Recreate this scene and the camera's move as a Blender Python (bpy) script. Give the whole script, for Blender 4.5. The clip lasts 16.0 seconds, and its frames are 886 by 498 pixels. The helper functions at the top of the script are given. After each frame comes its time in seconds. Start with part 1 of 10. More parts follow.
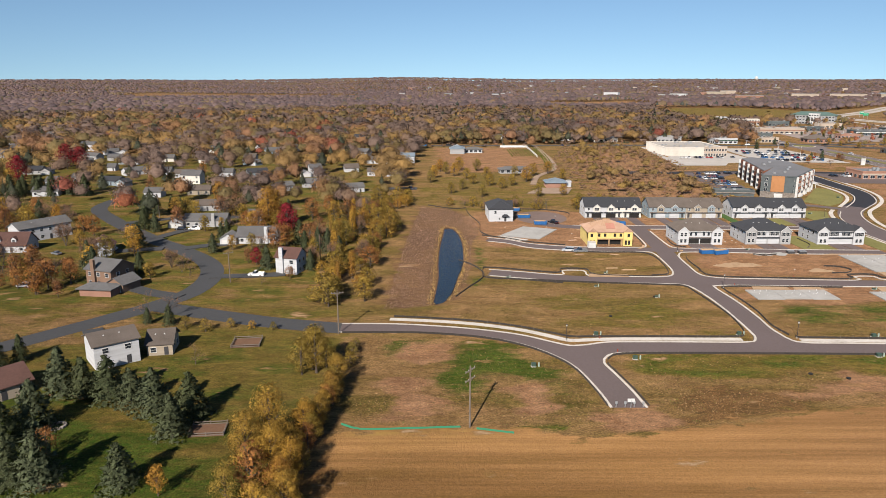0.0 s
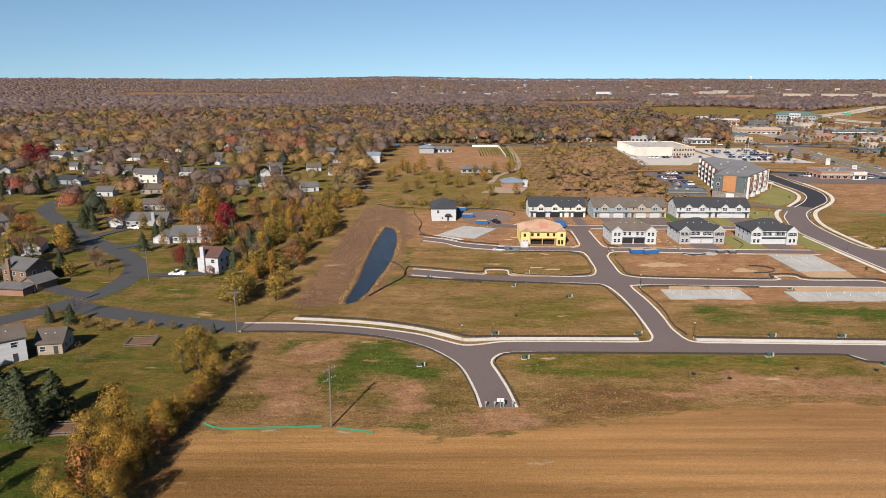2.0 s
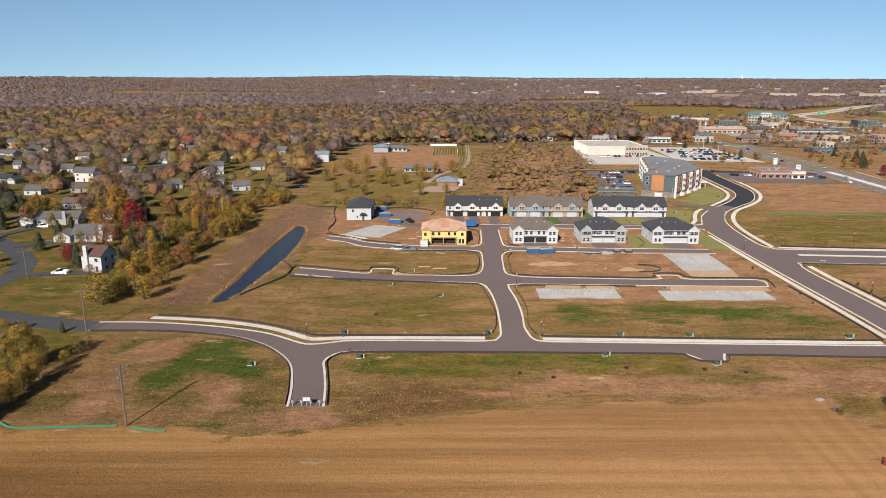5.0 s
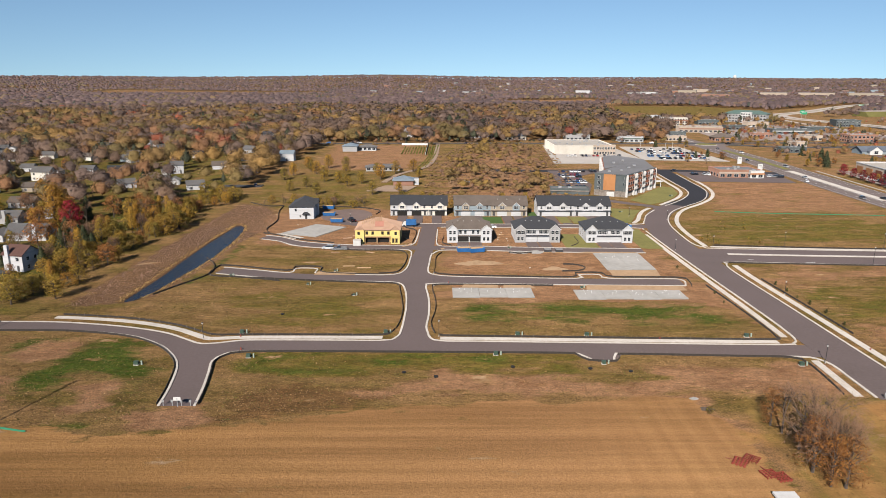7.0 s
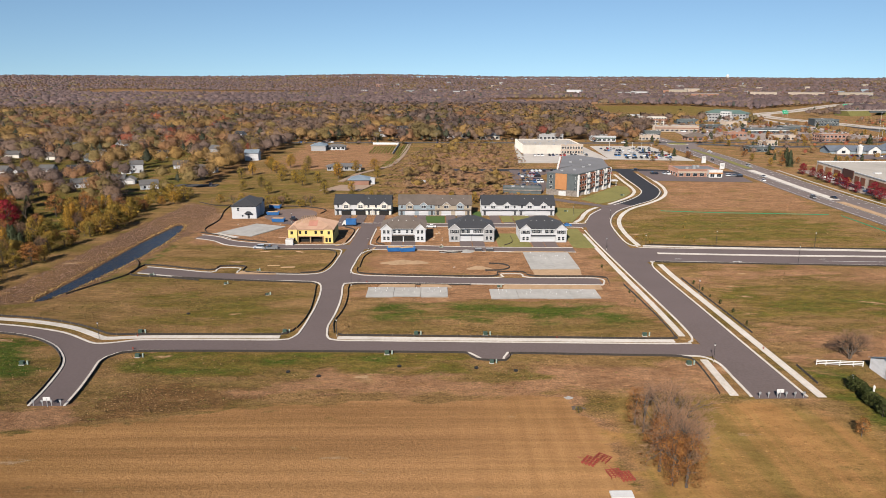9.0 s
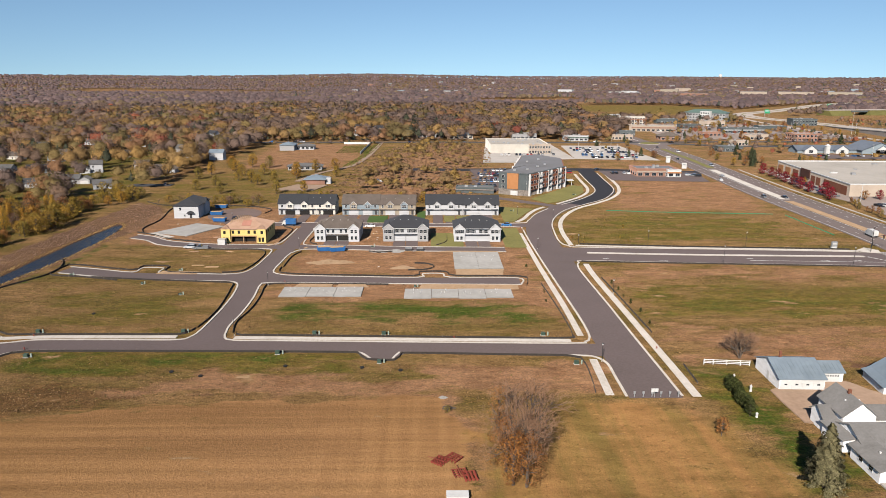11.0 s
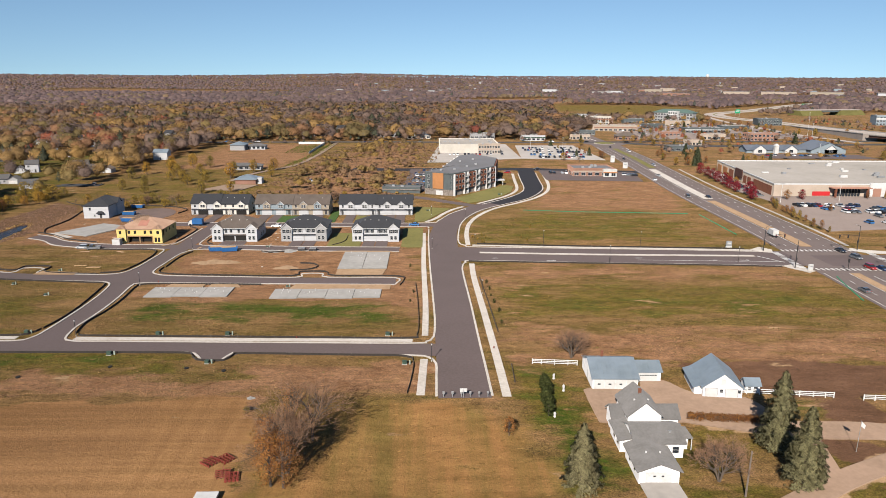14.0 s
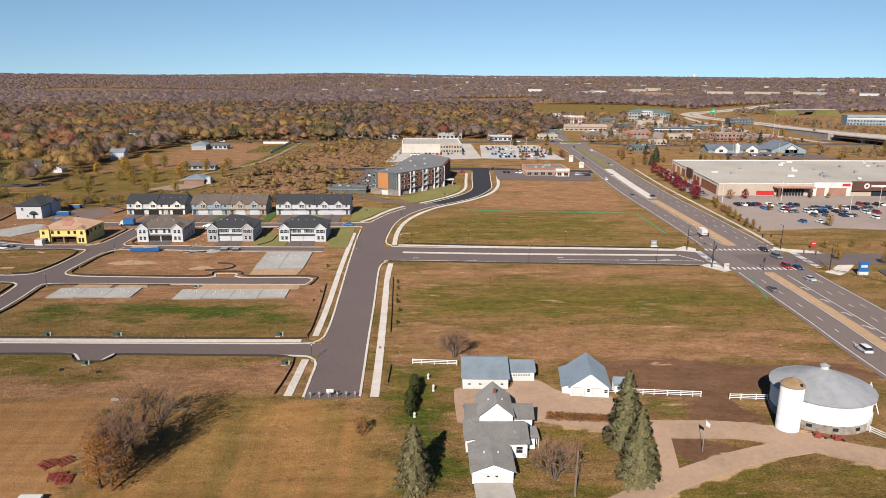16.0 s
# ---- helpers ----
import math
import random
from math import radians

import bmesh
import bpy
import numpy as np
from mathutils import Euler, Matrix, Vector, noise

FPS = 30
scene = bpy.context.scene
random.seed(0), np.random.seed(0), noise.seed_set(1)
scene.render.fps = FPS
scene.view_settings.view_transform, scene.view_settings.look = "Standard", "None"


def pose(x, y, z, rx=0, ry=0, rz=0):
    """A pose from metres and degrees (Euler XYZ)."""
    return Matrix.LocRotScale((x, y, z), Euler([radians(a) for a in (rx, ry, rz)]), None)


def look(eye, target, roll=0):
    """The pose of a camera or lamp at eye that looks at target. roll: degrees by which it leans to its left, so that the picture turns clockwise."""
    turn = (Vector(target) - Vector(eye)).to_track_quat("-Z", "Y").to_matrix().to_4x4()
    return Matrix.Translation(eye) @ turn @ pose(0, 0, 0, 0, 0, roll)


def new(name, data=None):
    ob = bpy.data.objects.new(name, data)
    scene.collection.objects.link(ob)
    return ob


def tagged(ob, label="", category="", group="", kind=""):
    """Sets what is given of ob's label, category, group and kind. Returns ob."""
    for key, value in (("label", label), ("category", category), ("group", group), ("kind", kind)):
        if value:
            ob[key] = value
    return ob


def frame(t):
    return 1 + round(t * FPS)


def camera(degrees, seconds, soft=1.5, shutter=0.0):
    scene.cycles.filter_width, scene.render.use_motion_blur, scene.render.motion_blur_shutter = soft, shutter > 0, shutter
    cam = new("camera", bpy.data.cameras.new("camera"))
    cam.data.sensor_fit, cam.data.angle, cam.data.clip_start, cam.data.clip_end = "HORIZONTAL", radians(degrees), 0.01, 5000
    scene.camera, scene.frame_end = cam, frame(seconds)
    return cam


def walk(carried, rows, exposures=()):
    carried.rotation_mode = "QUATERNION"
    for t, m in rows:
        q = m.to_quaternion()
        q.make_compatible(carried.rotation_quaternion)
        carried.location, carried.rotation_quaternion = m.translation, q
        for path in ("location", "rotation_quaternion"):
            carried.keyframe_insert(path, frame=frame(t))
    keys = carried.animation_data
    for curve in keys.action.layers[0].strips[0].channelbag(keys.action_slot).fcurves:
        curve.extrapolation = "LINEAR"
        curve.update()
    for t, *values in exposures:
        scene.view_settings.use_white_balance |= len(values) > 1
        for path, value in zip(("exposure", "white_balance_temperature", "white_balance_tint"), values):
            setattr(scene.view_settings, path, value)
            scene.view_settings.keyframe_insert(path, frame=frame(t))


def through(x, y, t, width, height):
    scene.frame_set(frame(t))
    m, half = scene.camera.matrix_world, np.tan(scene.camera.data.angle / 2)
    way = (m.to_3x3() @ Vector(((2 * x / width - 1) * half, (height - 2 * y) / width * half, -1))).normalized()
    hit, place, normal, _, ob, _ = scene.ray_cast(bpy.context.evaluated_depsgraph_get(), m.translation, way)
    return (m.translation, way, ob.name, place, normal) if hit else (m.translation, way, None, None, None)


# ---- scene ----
# ---- camera: a drone sliding sideways, 66 m up ----
cam = camera(65.5, 16.0, soft=0.7)
ROWS = [
    (0, 0.00, 0.00, 66.03, 0.000, -13.852, -0.038),
    (1, 13.37, 0.07, 66.02, -0.072, -13.880, 0.016),
    (2, 26.66, 0.13, 66.01, -0.116, -13.904, 0.059),
    (3, 39.88, 0.17, 66.01, -0.162, -13.928, 0.092),
    (4, 53.04, 0.20, 66.00, -0.221, -13.954, 0.117),
    (5, 66.14, 0.21, 66.00, -0.299, -13.980, 0.135),
    (6, 79.21, 0.21, 66.00, -0.392, -14.008, 0.148),
    (7, 92.25, 0.19, 66.00, -0.495, -14.035, 0.157),
    (8, 105.28, 0.16, 66.00, -0.601, -14.060, 0.163),
    (9, 118.30, 0.11, 66.00, -0.707, -14.081, 0.169),
    (10, 131.32, 0.05, 66.00, -0.810, -14.098, 0.174),
    (11, 144.37, -0.03, 66.01, -0.917, -14.109, 0.182),
    (12, 157.44, -0.12, 66.01, -1.036, -14.116, 0.192),
    (13, 170.55, -0.22, 66.02, -1.184, -14.118, 0.206),
    (14, 183.72, -0.35, 66.03, -1.384, -14.119, 0.225),
    (15, 196.94, -0.48, 66.04, -1.662, -14.124, 0.251),
    (16, 210.24, -0.63, 66.05, -2.050, -14.139, 0.284),
]


def flown(x, y, z, yaw, pitch, roll):
    a, b = radians(yaw), radians(pitch)
    eye = Vector((x, y, z))
    return look(eye, eye + Vector((-math.sin(a) * math.cos(b), math.cos(a) * math.cos(b), math.sin(b))), roll)


walk(cam, [(t, flown(*row)) for t, *row in ROWS], exposures=[(0, 0.7), (16, 0.7)])

# ---- daylight: low autumn sun behind the camera, clear sky ----
SUN = Vector((-6.4, -20.0, 12.6)).normalized()
world = bpy.data.worlds.new("sky")
scene.world = world
world.use_nodes = True
wn = world.node_tree.nodes
sky = wn.new("ShaderNodeTexSky")
sky.sky_type = "NISHITA"
sky.sun_disc = False
sky.sun_elevation = math.asin(SUN.z)
sky.sun_rotation = math.atan2(SUN.x, SUN.y)
sky.altitude, sky.air_density, sky.dust_density, sky.ozone_density = 300, 1.0, 0.1, 3.0
tint = wn.new("ShaderNodeMix")
tint.data_type, tint.blend_type = "RGBA", "MULTIPLY"
tint.inputs[0].default_value, tint.inputs[7].default_value = 1.0, (0.9, 0.96, 0.97, 1)
lift = wn.new("ShaderNodeVectorMath")
lift.inputs[1].default_value = (0, 0, 0.1)
world.node_tree.links.new(wn.new("ShaderNodeTexCoord").outputs["Generated"], lift.inputs[0])
world.node_tree.links.new(lift.outputs[0], sky.inputs[0])
world.node_tree.links.new(sky.outputs[0], tint.inputs[6])
world.node_tree.links.new(tint.outputs[2], wn["Background"].inputs[0])
wn["Background"].inputs[1].default_value = 0.069
sun = new("sun", bpy.data.lights.new("sun", "SUN"))
sun.data.energy, sun.data.angle, sun.data.color = 5.0, radians(0.53), (1.0, 0.9, 0.8)
sun.matrix_world = look(SUN * 400, (0, 0, 0))

# ---- materials ----
MATS = {}


def shader(name):
    m = bpy.data.materials.new(name)
    m.use_nodes = True
    MATS[name] = m
    return m, m.node_tree.nodes, m.node_tree.links, m.node_tree.nodes["Principled BSDF"]


def rgba(c):
    return (*c[:3], 1.0)


def mixer(n, l, kind, fac, a, b):
    """A colour mix node; a and b are colours or sockets."""
    x = n.new("ShaderNodeMix")
    x.data_type, x.blend_type = "RGBA", kind
    for socket, value in ((x.inputs[0], fac), (x.inputs[6], a), (x.inputs[7], b)):
        if isinstance(value, (tuple, list)):
            socket.default_value = rgba(value)
        elif isinstance(value, (int, float)):
            socket.default_value = value
        else:
            l.new(value, socket)
    return x.outputs[2]


def noised(n, l, vector, scale, detail=4, rough=0.6, lo=0.3, hi=0.7):
    """Noise stretched from lo..hi to 0..1."""
    t = n.new("ShaderNodeTexNoise")
    t.inputs["Scale"].default_value, t.inputs["Detail"].default_value, t.inputs["Roughness"].default_value = scale, detail, rough
    l.new(vector, t.inputs["Vector"])
    r = n.new("ShaderNodeMapRange")
    r.inputs[1].default_value, r.inputs[2].default_value = lo, hi
    l.new(t.outputs[0], r.inputs[0])
    return r.outputs[0]


def surface(name, a, b, rough=0.85, scale=2.0, wide=0.12, bump=0.0, metal=0.0, spread=0.0, stretch=(1, 1, 1)):
    """A worn surface: colours a and b mixed at a fine and a wide scale, and a change from object to object."""
    a, b = [tuple((0.56 if rough > 0.75 else 0.74) * v for v in q) for q in (a, b)]
    m, n, l, p = shader(name)
    co = n.new("ShaderNodeNewGeometry").outputs["Position"]
    if stretch != (1, 1, 1):
        s = n.new("ShaderNodeMapping")
        s.inputs["Scale"].default_value = stretch
        l.new(co, s.inputs[0])
        co = s.outputs[0]
    fine, broad = noised(n, l, co, scale), noised(n, l, co, wide, 5)
    c = mixer(n, l, "MIX", fine, a, b)
    c = mixer(n, l, "MULTIPLY", broad, c, (0.82, 0.82, 0.8))
    c = mixer(n, l, "MIX", 0.5, c, mixer(n, l, "MIX", broad, a, c))
    if spread:
        o = n.new("ShaderNodeObjectInfo")
        h = n.new("ShaderNodeHueSaturation")
        r = n.new("ShaderNodeMapRange")
        r.inputs[3].default_value, r.inputs[4].default_value = 1 - spread, 1 + spread
        l.new(o.outputs["Random"], r.inputs[0])
        l.new(r.outputs[0], h.inputs["Value"])
        l.new(c, h.inputs["Color"])
        c = h.outputs[0]
    l.new(c, p.inputs["Base Color"])
    p.inputs["Roughness"].default_value, p.inputs["Metallic"].default_value = rough, metal
    p.inputs["Diffuse Roughness"].default_value = 1.0 if rough > 0.75 else 0.3
    p.inputs["Specular IOR Level"].default_value = 0.3
    if bump:
        k = n.new("ShaderNodeBump")
        k.inputs["Strength"].default_value, k.inputs["Distance"].default_value = 0.6, bump
        l.new(fine, k.inputs["Height"])
        l.new(k.outputs[0], p.inputs["Normal"])
    return m


def foliage(name, stops, spread=0.25, through=0.2, grain=0.12, own=True):
    """Leaves: colour by the tree's own tone, a change from leaf to leaf, and some light let through."""
    m, n, l, p = shader(name)
    tone = n.new("ShaderNodeAttribute")
    tone.attribute_name = "tone"
    o = n.new("ShaderNodeObjectInfo")
    add = n.new("ShaderNodeMath")
    add.operation = "ADD"
    l.new(tone.outputs["Fac"], add.inputs[0])
    if own:
        l.new(o.outputs["Random"], add.inputs[1])
    else:
        add.inputs[1].default_value = 0.0
    wrap = n.new("ShaderNodeMath")
    wrap.operation = "FRACT"
    l.new(add.outputs[0], wrap.inputs[0])
    ramp = n.new("ShaderNodeValToRGB")
    e = ramp.color_ramp.elements
    while len(e) < len(stops):
        e.new(0.5)
    for i, (at, c) in enumerate(stops):
        e[i].position, e[i].color = at, rgba([0.8 * v for v in c])
    l.new(wrap.outputs[0], ramp.inputs[0])
    g = n.new("ShaderNodeNewGeometry")
    r = n.new("ShaderNodeMapRange")
    r.inputs[3].default_value, r.inputs[4].default_value = 1 - spread, 1 + spread
    l.new(g.outputs["Random Per Island"], r.inputs[0])
    h = n.new("ShaderNodeHueSaturation")
    l.new(r.outputs[0], h.inputs["Value"])
    l.new(ramp.outputs[0], h.inputs["Color"])
    fine = n.new("ShaderNodeMapRange")
    fine.inputs[1].default_value, fine.inputs[2].default_value, fine.inputs[3].default_value, fine.inputs[4].default_value = 0.3, 0.7, 1 - grain, 1 + grain
    l.new(noised(n, l, g.outputs["Position"], 0.9), fine.inputs[0])
    both = n.new("ShaderNodeMath")
    both.operation = "MULTIPLY"
    l.new(r.outputs[0], both.inputs[0])
    l.new(fine.outputs[0], both.inputs[1])
    l.new(both.outputs[0], h.inputs["Value"])
    l.new(h.outputs[0], p.inputs["Base Color"])
    p.inputs["Roughness"].default_value = 0.9
    p.inputs["Specular IOR Level"].default_value = 0.1
    t = n.new("ShaderNodeBsdfTranslucent")
    l.new(h.outputs[0], t.inputs[0])
    mx = n.new("ShaderNodeMixShader")
    mx.inputs[0].default_value = through
    l.new(p.outputs[0], mx.inputs[1])
    l.new(t.outputs[0], mx.inputs[2])
    l.new(mx.outputs[0], n["Material Output"].inputs[0])
    return m


ASPHALT = surface("asphalt", (0.13, 0.1, 0.097), (0.168, 0.134, 0.129), 0.8, 1.5, 0.05, 0.01)
ASPHALT_OLD = surface("old_asphalt", (0.06, 0.062, 0.066), (0.09, 0.09, 0.092), 0.85, 1.2, 0.06, 0.01)
HIGHWAY_MAT = surface("worn_highway_asphalt", (0.165, 0.132, 0.124), (0.21, 0.17, 0.158), 0.85, 0.8, 0.05, 0.0)
ASPHALT_NEW = surface("fresh_asphalt", (0.03, 0.028, 0.03), (0.05, 0.047, 0.05), 0.75, 1.2, 0.06, 0.01)
CONCRETE = surface("concrete", (0.66, 0.62, 0.57), (0.5, 0.46, 0.42), 0.85, 1.2, 0.15)
SLAB = surface("slab_concrete", (0.44, 0.43, 0.41), (0.33, 0.325, 0.31), 0.8, 0.6, 0.1)
LOT = surface("lot_concrete", (0.5, 0.465, 0.43), (0.4, 0.375, 0.35), 0.85, 0.5, 0.04)
PAINT = surface("road_paint", (0.75, 0.75, 0.73), (0.55, 0.55, 0.54), 0.7, 2.0, 0.3)
WATER_M, wnn, wl, wp = shader("pond_water")
wp.inputs["Base Color"].default_value = (0.01, 0.017, 0.028, 1)
wp.inputs["Roughness"].default_value = 0.06
wp.inputs["Specular IOR Level"].default_value = 0.12
wb = wnn.new("ShaderNodeBump")
wb.inputs["Strength"].default_value, wb.inputs["Distance"].default_value = 0.6, 0.12
wl.new(noised(wnn, wl, wnn.new("ShaderNodeNewGeometry").outputs["Position"], 1.3), wb.inputs["Height"])
wl.new(wb.outputs[0], wp.inputs["Normal"])
BARK = surface("bark", (0.16, 0.125, 0.1), (0.09, 0.07, 0.055), 0.95, 3, 0.5)
TWIG = surface("bare_twigs", (0.4, 0.235, 0.145), (0.28, 0.165, 0.1), 0.95, 2, 0.3)
GOLD = foliage("golden_leaves", [(0, (0.39, 0.21, 0.036)), (0.35, (0.43, 0.255, 0.046)), (0.7, (0.3, 0.185, 0.04)), (1, (0.37, 0.18, 0.038))])
OLIVE = foliage("olive_leaves", [(0, (0.24, 0.168, 0.036)), (0.4, (0.32, 0.21, 0.042)), (0.7, (0.2, 0.158, 0.042)), (1, (0.36, 0.225, 0.04))])
RUSSET = foliage("russet_leaves", [(0, (0.27, 0.115, 0.045)), (0.4, (0.34, 0.155, 0.045)), (0.8, (0.22, 0.105, 0.055)), (1, (0.38, 0.17, 0.04))])
CRIMSON = foliage("crimson_leaves", [(0, (0.22, 0.02, 0.03)), (0.5, (0.28, 0.03, 0.04)), (1, (0.2, 0.035, 0.03))])
PALE_SPRUCE = foliage("pale_spruce_needles", [(0, (0.165, 0.147, 0.072)), (0.5, (0.142, 0.138, 0.076)), (1, (0.185, 0.157, 0.08))], 0.4, 0.15)
SPRUCE = foliage("spruce_needles", [(0, (0.07, 0.08, 0.036)), (0.5, (0.085, 0.1, 0.055)), (1, (0.06, 0.072, 0.032))], 0.4, 0.15)
WOOD_STOPS = [(0, (0.188, 0.138, 0.117)), (0.2, (0.257, 0.182, 0.145)), (0.38, (0.245, 0.163, 0.111)), (0.44, (0.331, 0.184, 0.105)), (0.52, (0.353, 0.198, 0.096)), (0.56, (0.211, 0.163, 0.077)), (0.66, (0.279, 0.202, 0.084)), (0.7, (0.319, 0.207, 0.094)), (0.8, (0.41, 0.255, 0.091)), (0.83, (0.433, 0.161, 0.082)), (0.87, (0.296, 0.098, 0.07)), (0.9, (0.074, 0.083, 0.054)), (1, (0.108, 0.115, 0.077))]
WOOD_MIX = foliage("woodland_leaves", WOOD_STOPS, 0.18, 0.38, 0.18, False)
SCRUB_LEAVES = foliage("scrub_leaves", [(0, (0.34, 0.22, 0.165)), (0.3, (0.38, 0.235, 0.15)), (0.55, (0.35, 0.245, 0.11)), (0.8, (0.43, 0.285, 0.095)), (1, (0.29, 0.225, 0.09))], 0.14, 0.46, 0.1, False)
# Bare-twig and leaf colours with the mauve of distant haze mixed in.
WOOD_HAZED = foliage("hazed_woodland_leaves", [
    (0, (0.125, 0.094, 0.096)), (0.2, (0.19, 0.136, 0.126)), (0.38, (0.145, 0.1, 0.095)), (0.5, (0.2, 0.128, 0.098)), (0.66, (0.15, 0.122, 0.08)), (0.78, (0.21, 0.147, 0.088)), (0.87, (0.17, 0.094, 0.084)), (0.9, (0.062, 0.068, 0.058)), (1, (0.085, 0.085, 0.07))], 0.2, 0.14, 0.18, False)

# ---- building kit ----


class Shape:
    """Vertices and faces of one mesh, gathered piece by piece."""

    def __init__(self):
        self.v, self.f = [], []

    def add(self, verts, faces):
        k = len(self.v)
        self.v += [tuple(p) for p in verts]
        self.f += [tuple(i + k for i in f) for f in faces]
        return self

    def box(self, x0, x1, y0, y1, z0, z1):
        v = [(x, y, z) for z in (z0, z1) for y in (y0, y1) for x in (x0, x1)]
        return self.add(v, [(0, 2, 3, 1), (4, 5, 7, 6), (0, 1, 5, 4), (1, 3, 7, 5), (3, 2, 6, 7), (2, 0, 4, 6)])

    def hull(self, low, high):
        """A solid between two outlines with as many corners each."""
        n = len(low)
        return self.add(list(low) + list(high), [tuple(range(n))[::-1], tuple(range(n, 2 * n))] + [(i, (i + 1) % n, n + (i + 1) % n, n + i) for i in range(n)])

    def slab(self, outline, z0, z1):
        """An upright solid over a flat outline, anticlockwise."""
        a = sum(p[0] * q[1] - q[0] * p[1] for p, q in zip(outline, outline[1:] + outline[:1]))
        o = outline if a > 0 else outline[::-1]
        return self.hull([(x, y, z0) for x, y in o], [(x, y, z1) for x, y in o])

    def tube(self, a, b, r0, r1=None, n=6):
        a, b = Vector(a), Vector(b)
        r1 = r0 if r1 is None else r1
        d = (b - a).normalized()
        u = d.orthogonal().normalized()
        w = d.cross(u)
        ring = [u * math.cos(2 * math.pi * i / n) + w * math.sin(2 * math.pi * i / n) for i in range(n)]
        return self.hull([a + q * r0 for q in ring], [b + q * r1 for q in ring])

    def gable(self, x0, x1, y0, y1, z0, rise, along="x", thick=0.22, over=0.45):
        """Two roof planes with thickness; along: the ridge's direction."""
        if along == "y":
            s = Shape().gable(y0, y1, x0, x1, z0, rise, "x", thick, over)
            return self.add([(y, x, z) for x, y, z in s.v], [f[::-1] for f in s.f])
        mid, k = (y0 + y1) / 2, rise / ((y1 - y0) / 2)
        p = [(y0 - over, z0 - over * k), (mid, z0 + rise), (y1 + over, z0 - over * k)]
        q = [(y, z + thick) for y, z in p]
        for i in (0, 1):
            prof = [p[i], p[i + 1], q[i + 1], q[i]]
            self.hull([(x0 - over, y, z) for y, z in prof][::-1], [(x1 + over, y, z) for y, z in prof][::-1])
        return self

    def wedge(self, x0, x1, y0, y1, z0, rise, along="x"):
        """The gable ends' filling: a triangular prism under a roof."""
        if along == "y":
            s = Shape().wedge(y0, y1, x0, x1, z0, rise)
            return self.add([(y, x, z) for x, y, z in s.v], [f[::-1] for f in s.f])
        prof = [(y0, z0), (y1, z0), ((y0 + y1) / 2, z0 + rise)]
        return self.hull([(x0, y, z) for y, z in prof][::-1], [(x1, y, z) for y, z in prof][::-1])

    def hip(self, x0, x1, y0, y1, z0, rise, over=0.5, thick=0.2):
        x0, x1, y0, y1 = x0 - over, x1 + over, y0 - over, y1 + over
        w, d = x1 - x0, y1 - y0
        if w >= d:
            a, b = ((x0 + d / 2, (y0 + y1) / 2), (x1 - d / 2, (y0 + y1) / 2))
        else:
            a, b = (((x0 + x1) / 2, y0 + w / 2), ((x0 + x1) / 2, y1 - w / 2))
        zb, zt = z0 - thick, z0 + rise
        v = [(x0, y0, zb), (x1, y0, zb), (x1, y1, zb), (x0, y1, zb), (x0, y0, z0), (x1, y0, z0), (x1, y1, z0), (x0, y1, z0), (*a, zt), (*b, zt)]
        f = [(3, 2, 1, 0), (0, 1, 5, 4), (1, 2, 6, 5), (2, 3, 7, 6), (3, 0, 4, 7)]
        f += [(4, 5, 9, 8), (5, 6, 9), (6, 7, 8, 9), (7, 4, 8)] if w >= d else [(4, 5, 8), (5, 6, 9, 8), (6, 7, 9), (7, 4, 8, 9)]
        return self.add(v, f)


def mesh_of(name, shape, material):
    me = bpy.data.meshes.new(name)
    me.from_pydata(shape.v, [], shape.f)
    me.materials.append(material)
    me.update()
    return me


def part(name, shape, material, parent=None, label=""):
    ob = new(name, shape if isinstance(shape, bpy.types.Mesh) else mesh_of(name, shape, material))
    ob.parent = parent
    return tagged(ob, label) if label else ob


def thing(name, label, category, m=None, group="", kind=""):
    ob = new(name)
    ob.empty_display_size = 0.5
    if m is not None:
        ob.matrix_basis = m
    return tagged(ob, label, category, group, kind)


def structure(name, shape, material, label="", category=""):
    return tagged(part(name, shape, material), label, category, "", "structure")


def quick_mesh(name, verts, faces, material, tones=None):
    """A mesh from arrays; tones: one number a vertex."""
    me = bpy.data.meshes.new(name)
    k = faces.shape[1]
    me.vertices.add(len(verts))
    me.vertices.foreach_set("co", np.asarray(verts, np.float32).ravel())
    me.loops.add(faces.size)
    me.loops.foreach_set("vertex_index", faces.astype(np.int32).ravel())
    me.polygons.add(len(faces))
    me.polygons.foreach_set("loop_start", np.arange(0, faces.size, k, dtype=np.int32))
    me.update(calc_edges=True)
    me.materials.append(material)
    if tones is not None:
        me.attributes.new("tone", "FLOAT", "POINT").data.foreach_set("value", np.asarray(tones, np.float32))
    return me


def spline(pts, step=2.0):
    """A smooth line through points, sampled."""
    p = np.array([pts[0], *pts, pts[-1]], float)
    out = []
    for i in range(1, len(p) - 2):
        n = max(2, int(np.linalg.norm(p[i + 1] - p[i]) / step))
        for t in np.arange(n) / n:
            a, b, c, d = p[i - 1 : i + 3]
            out.append(0.5 * (2 * b + (c - a) * t + (2 * a - 5 * b + 4 * c - d) * t * t + (3 * b - a - 3 * c + d) * t**3))
    out.append(p[-2])
    return np.array(out)


def offsets(line, w0, w1):
    """The line shifted sideways by w0 and w1 (left is positive)."""
    line = np.asarray(line, float)
    d = np.gradient(line, axis=0)
    d /= np.linalg.norm(d, axis=1)[:, None] + 1e-9
    nrm = np.stack([-d[:, 1], d[:, 0]], 1)
    return line + nrm * w0, line + nrm * w1


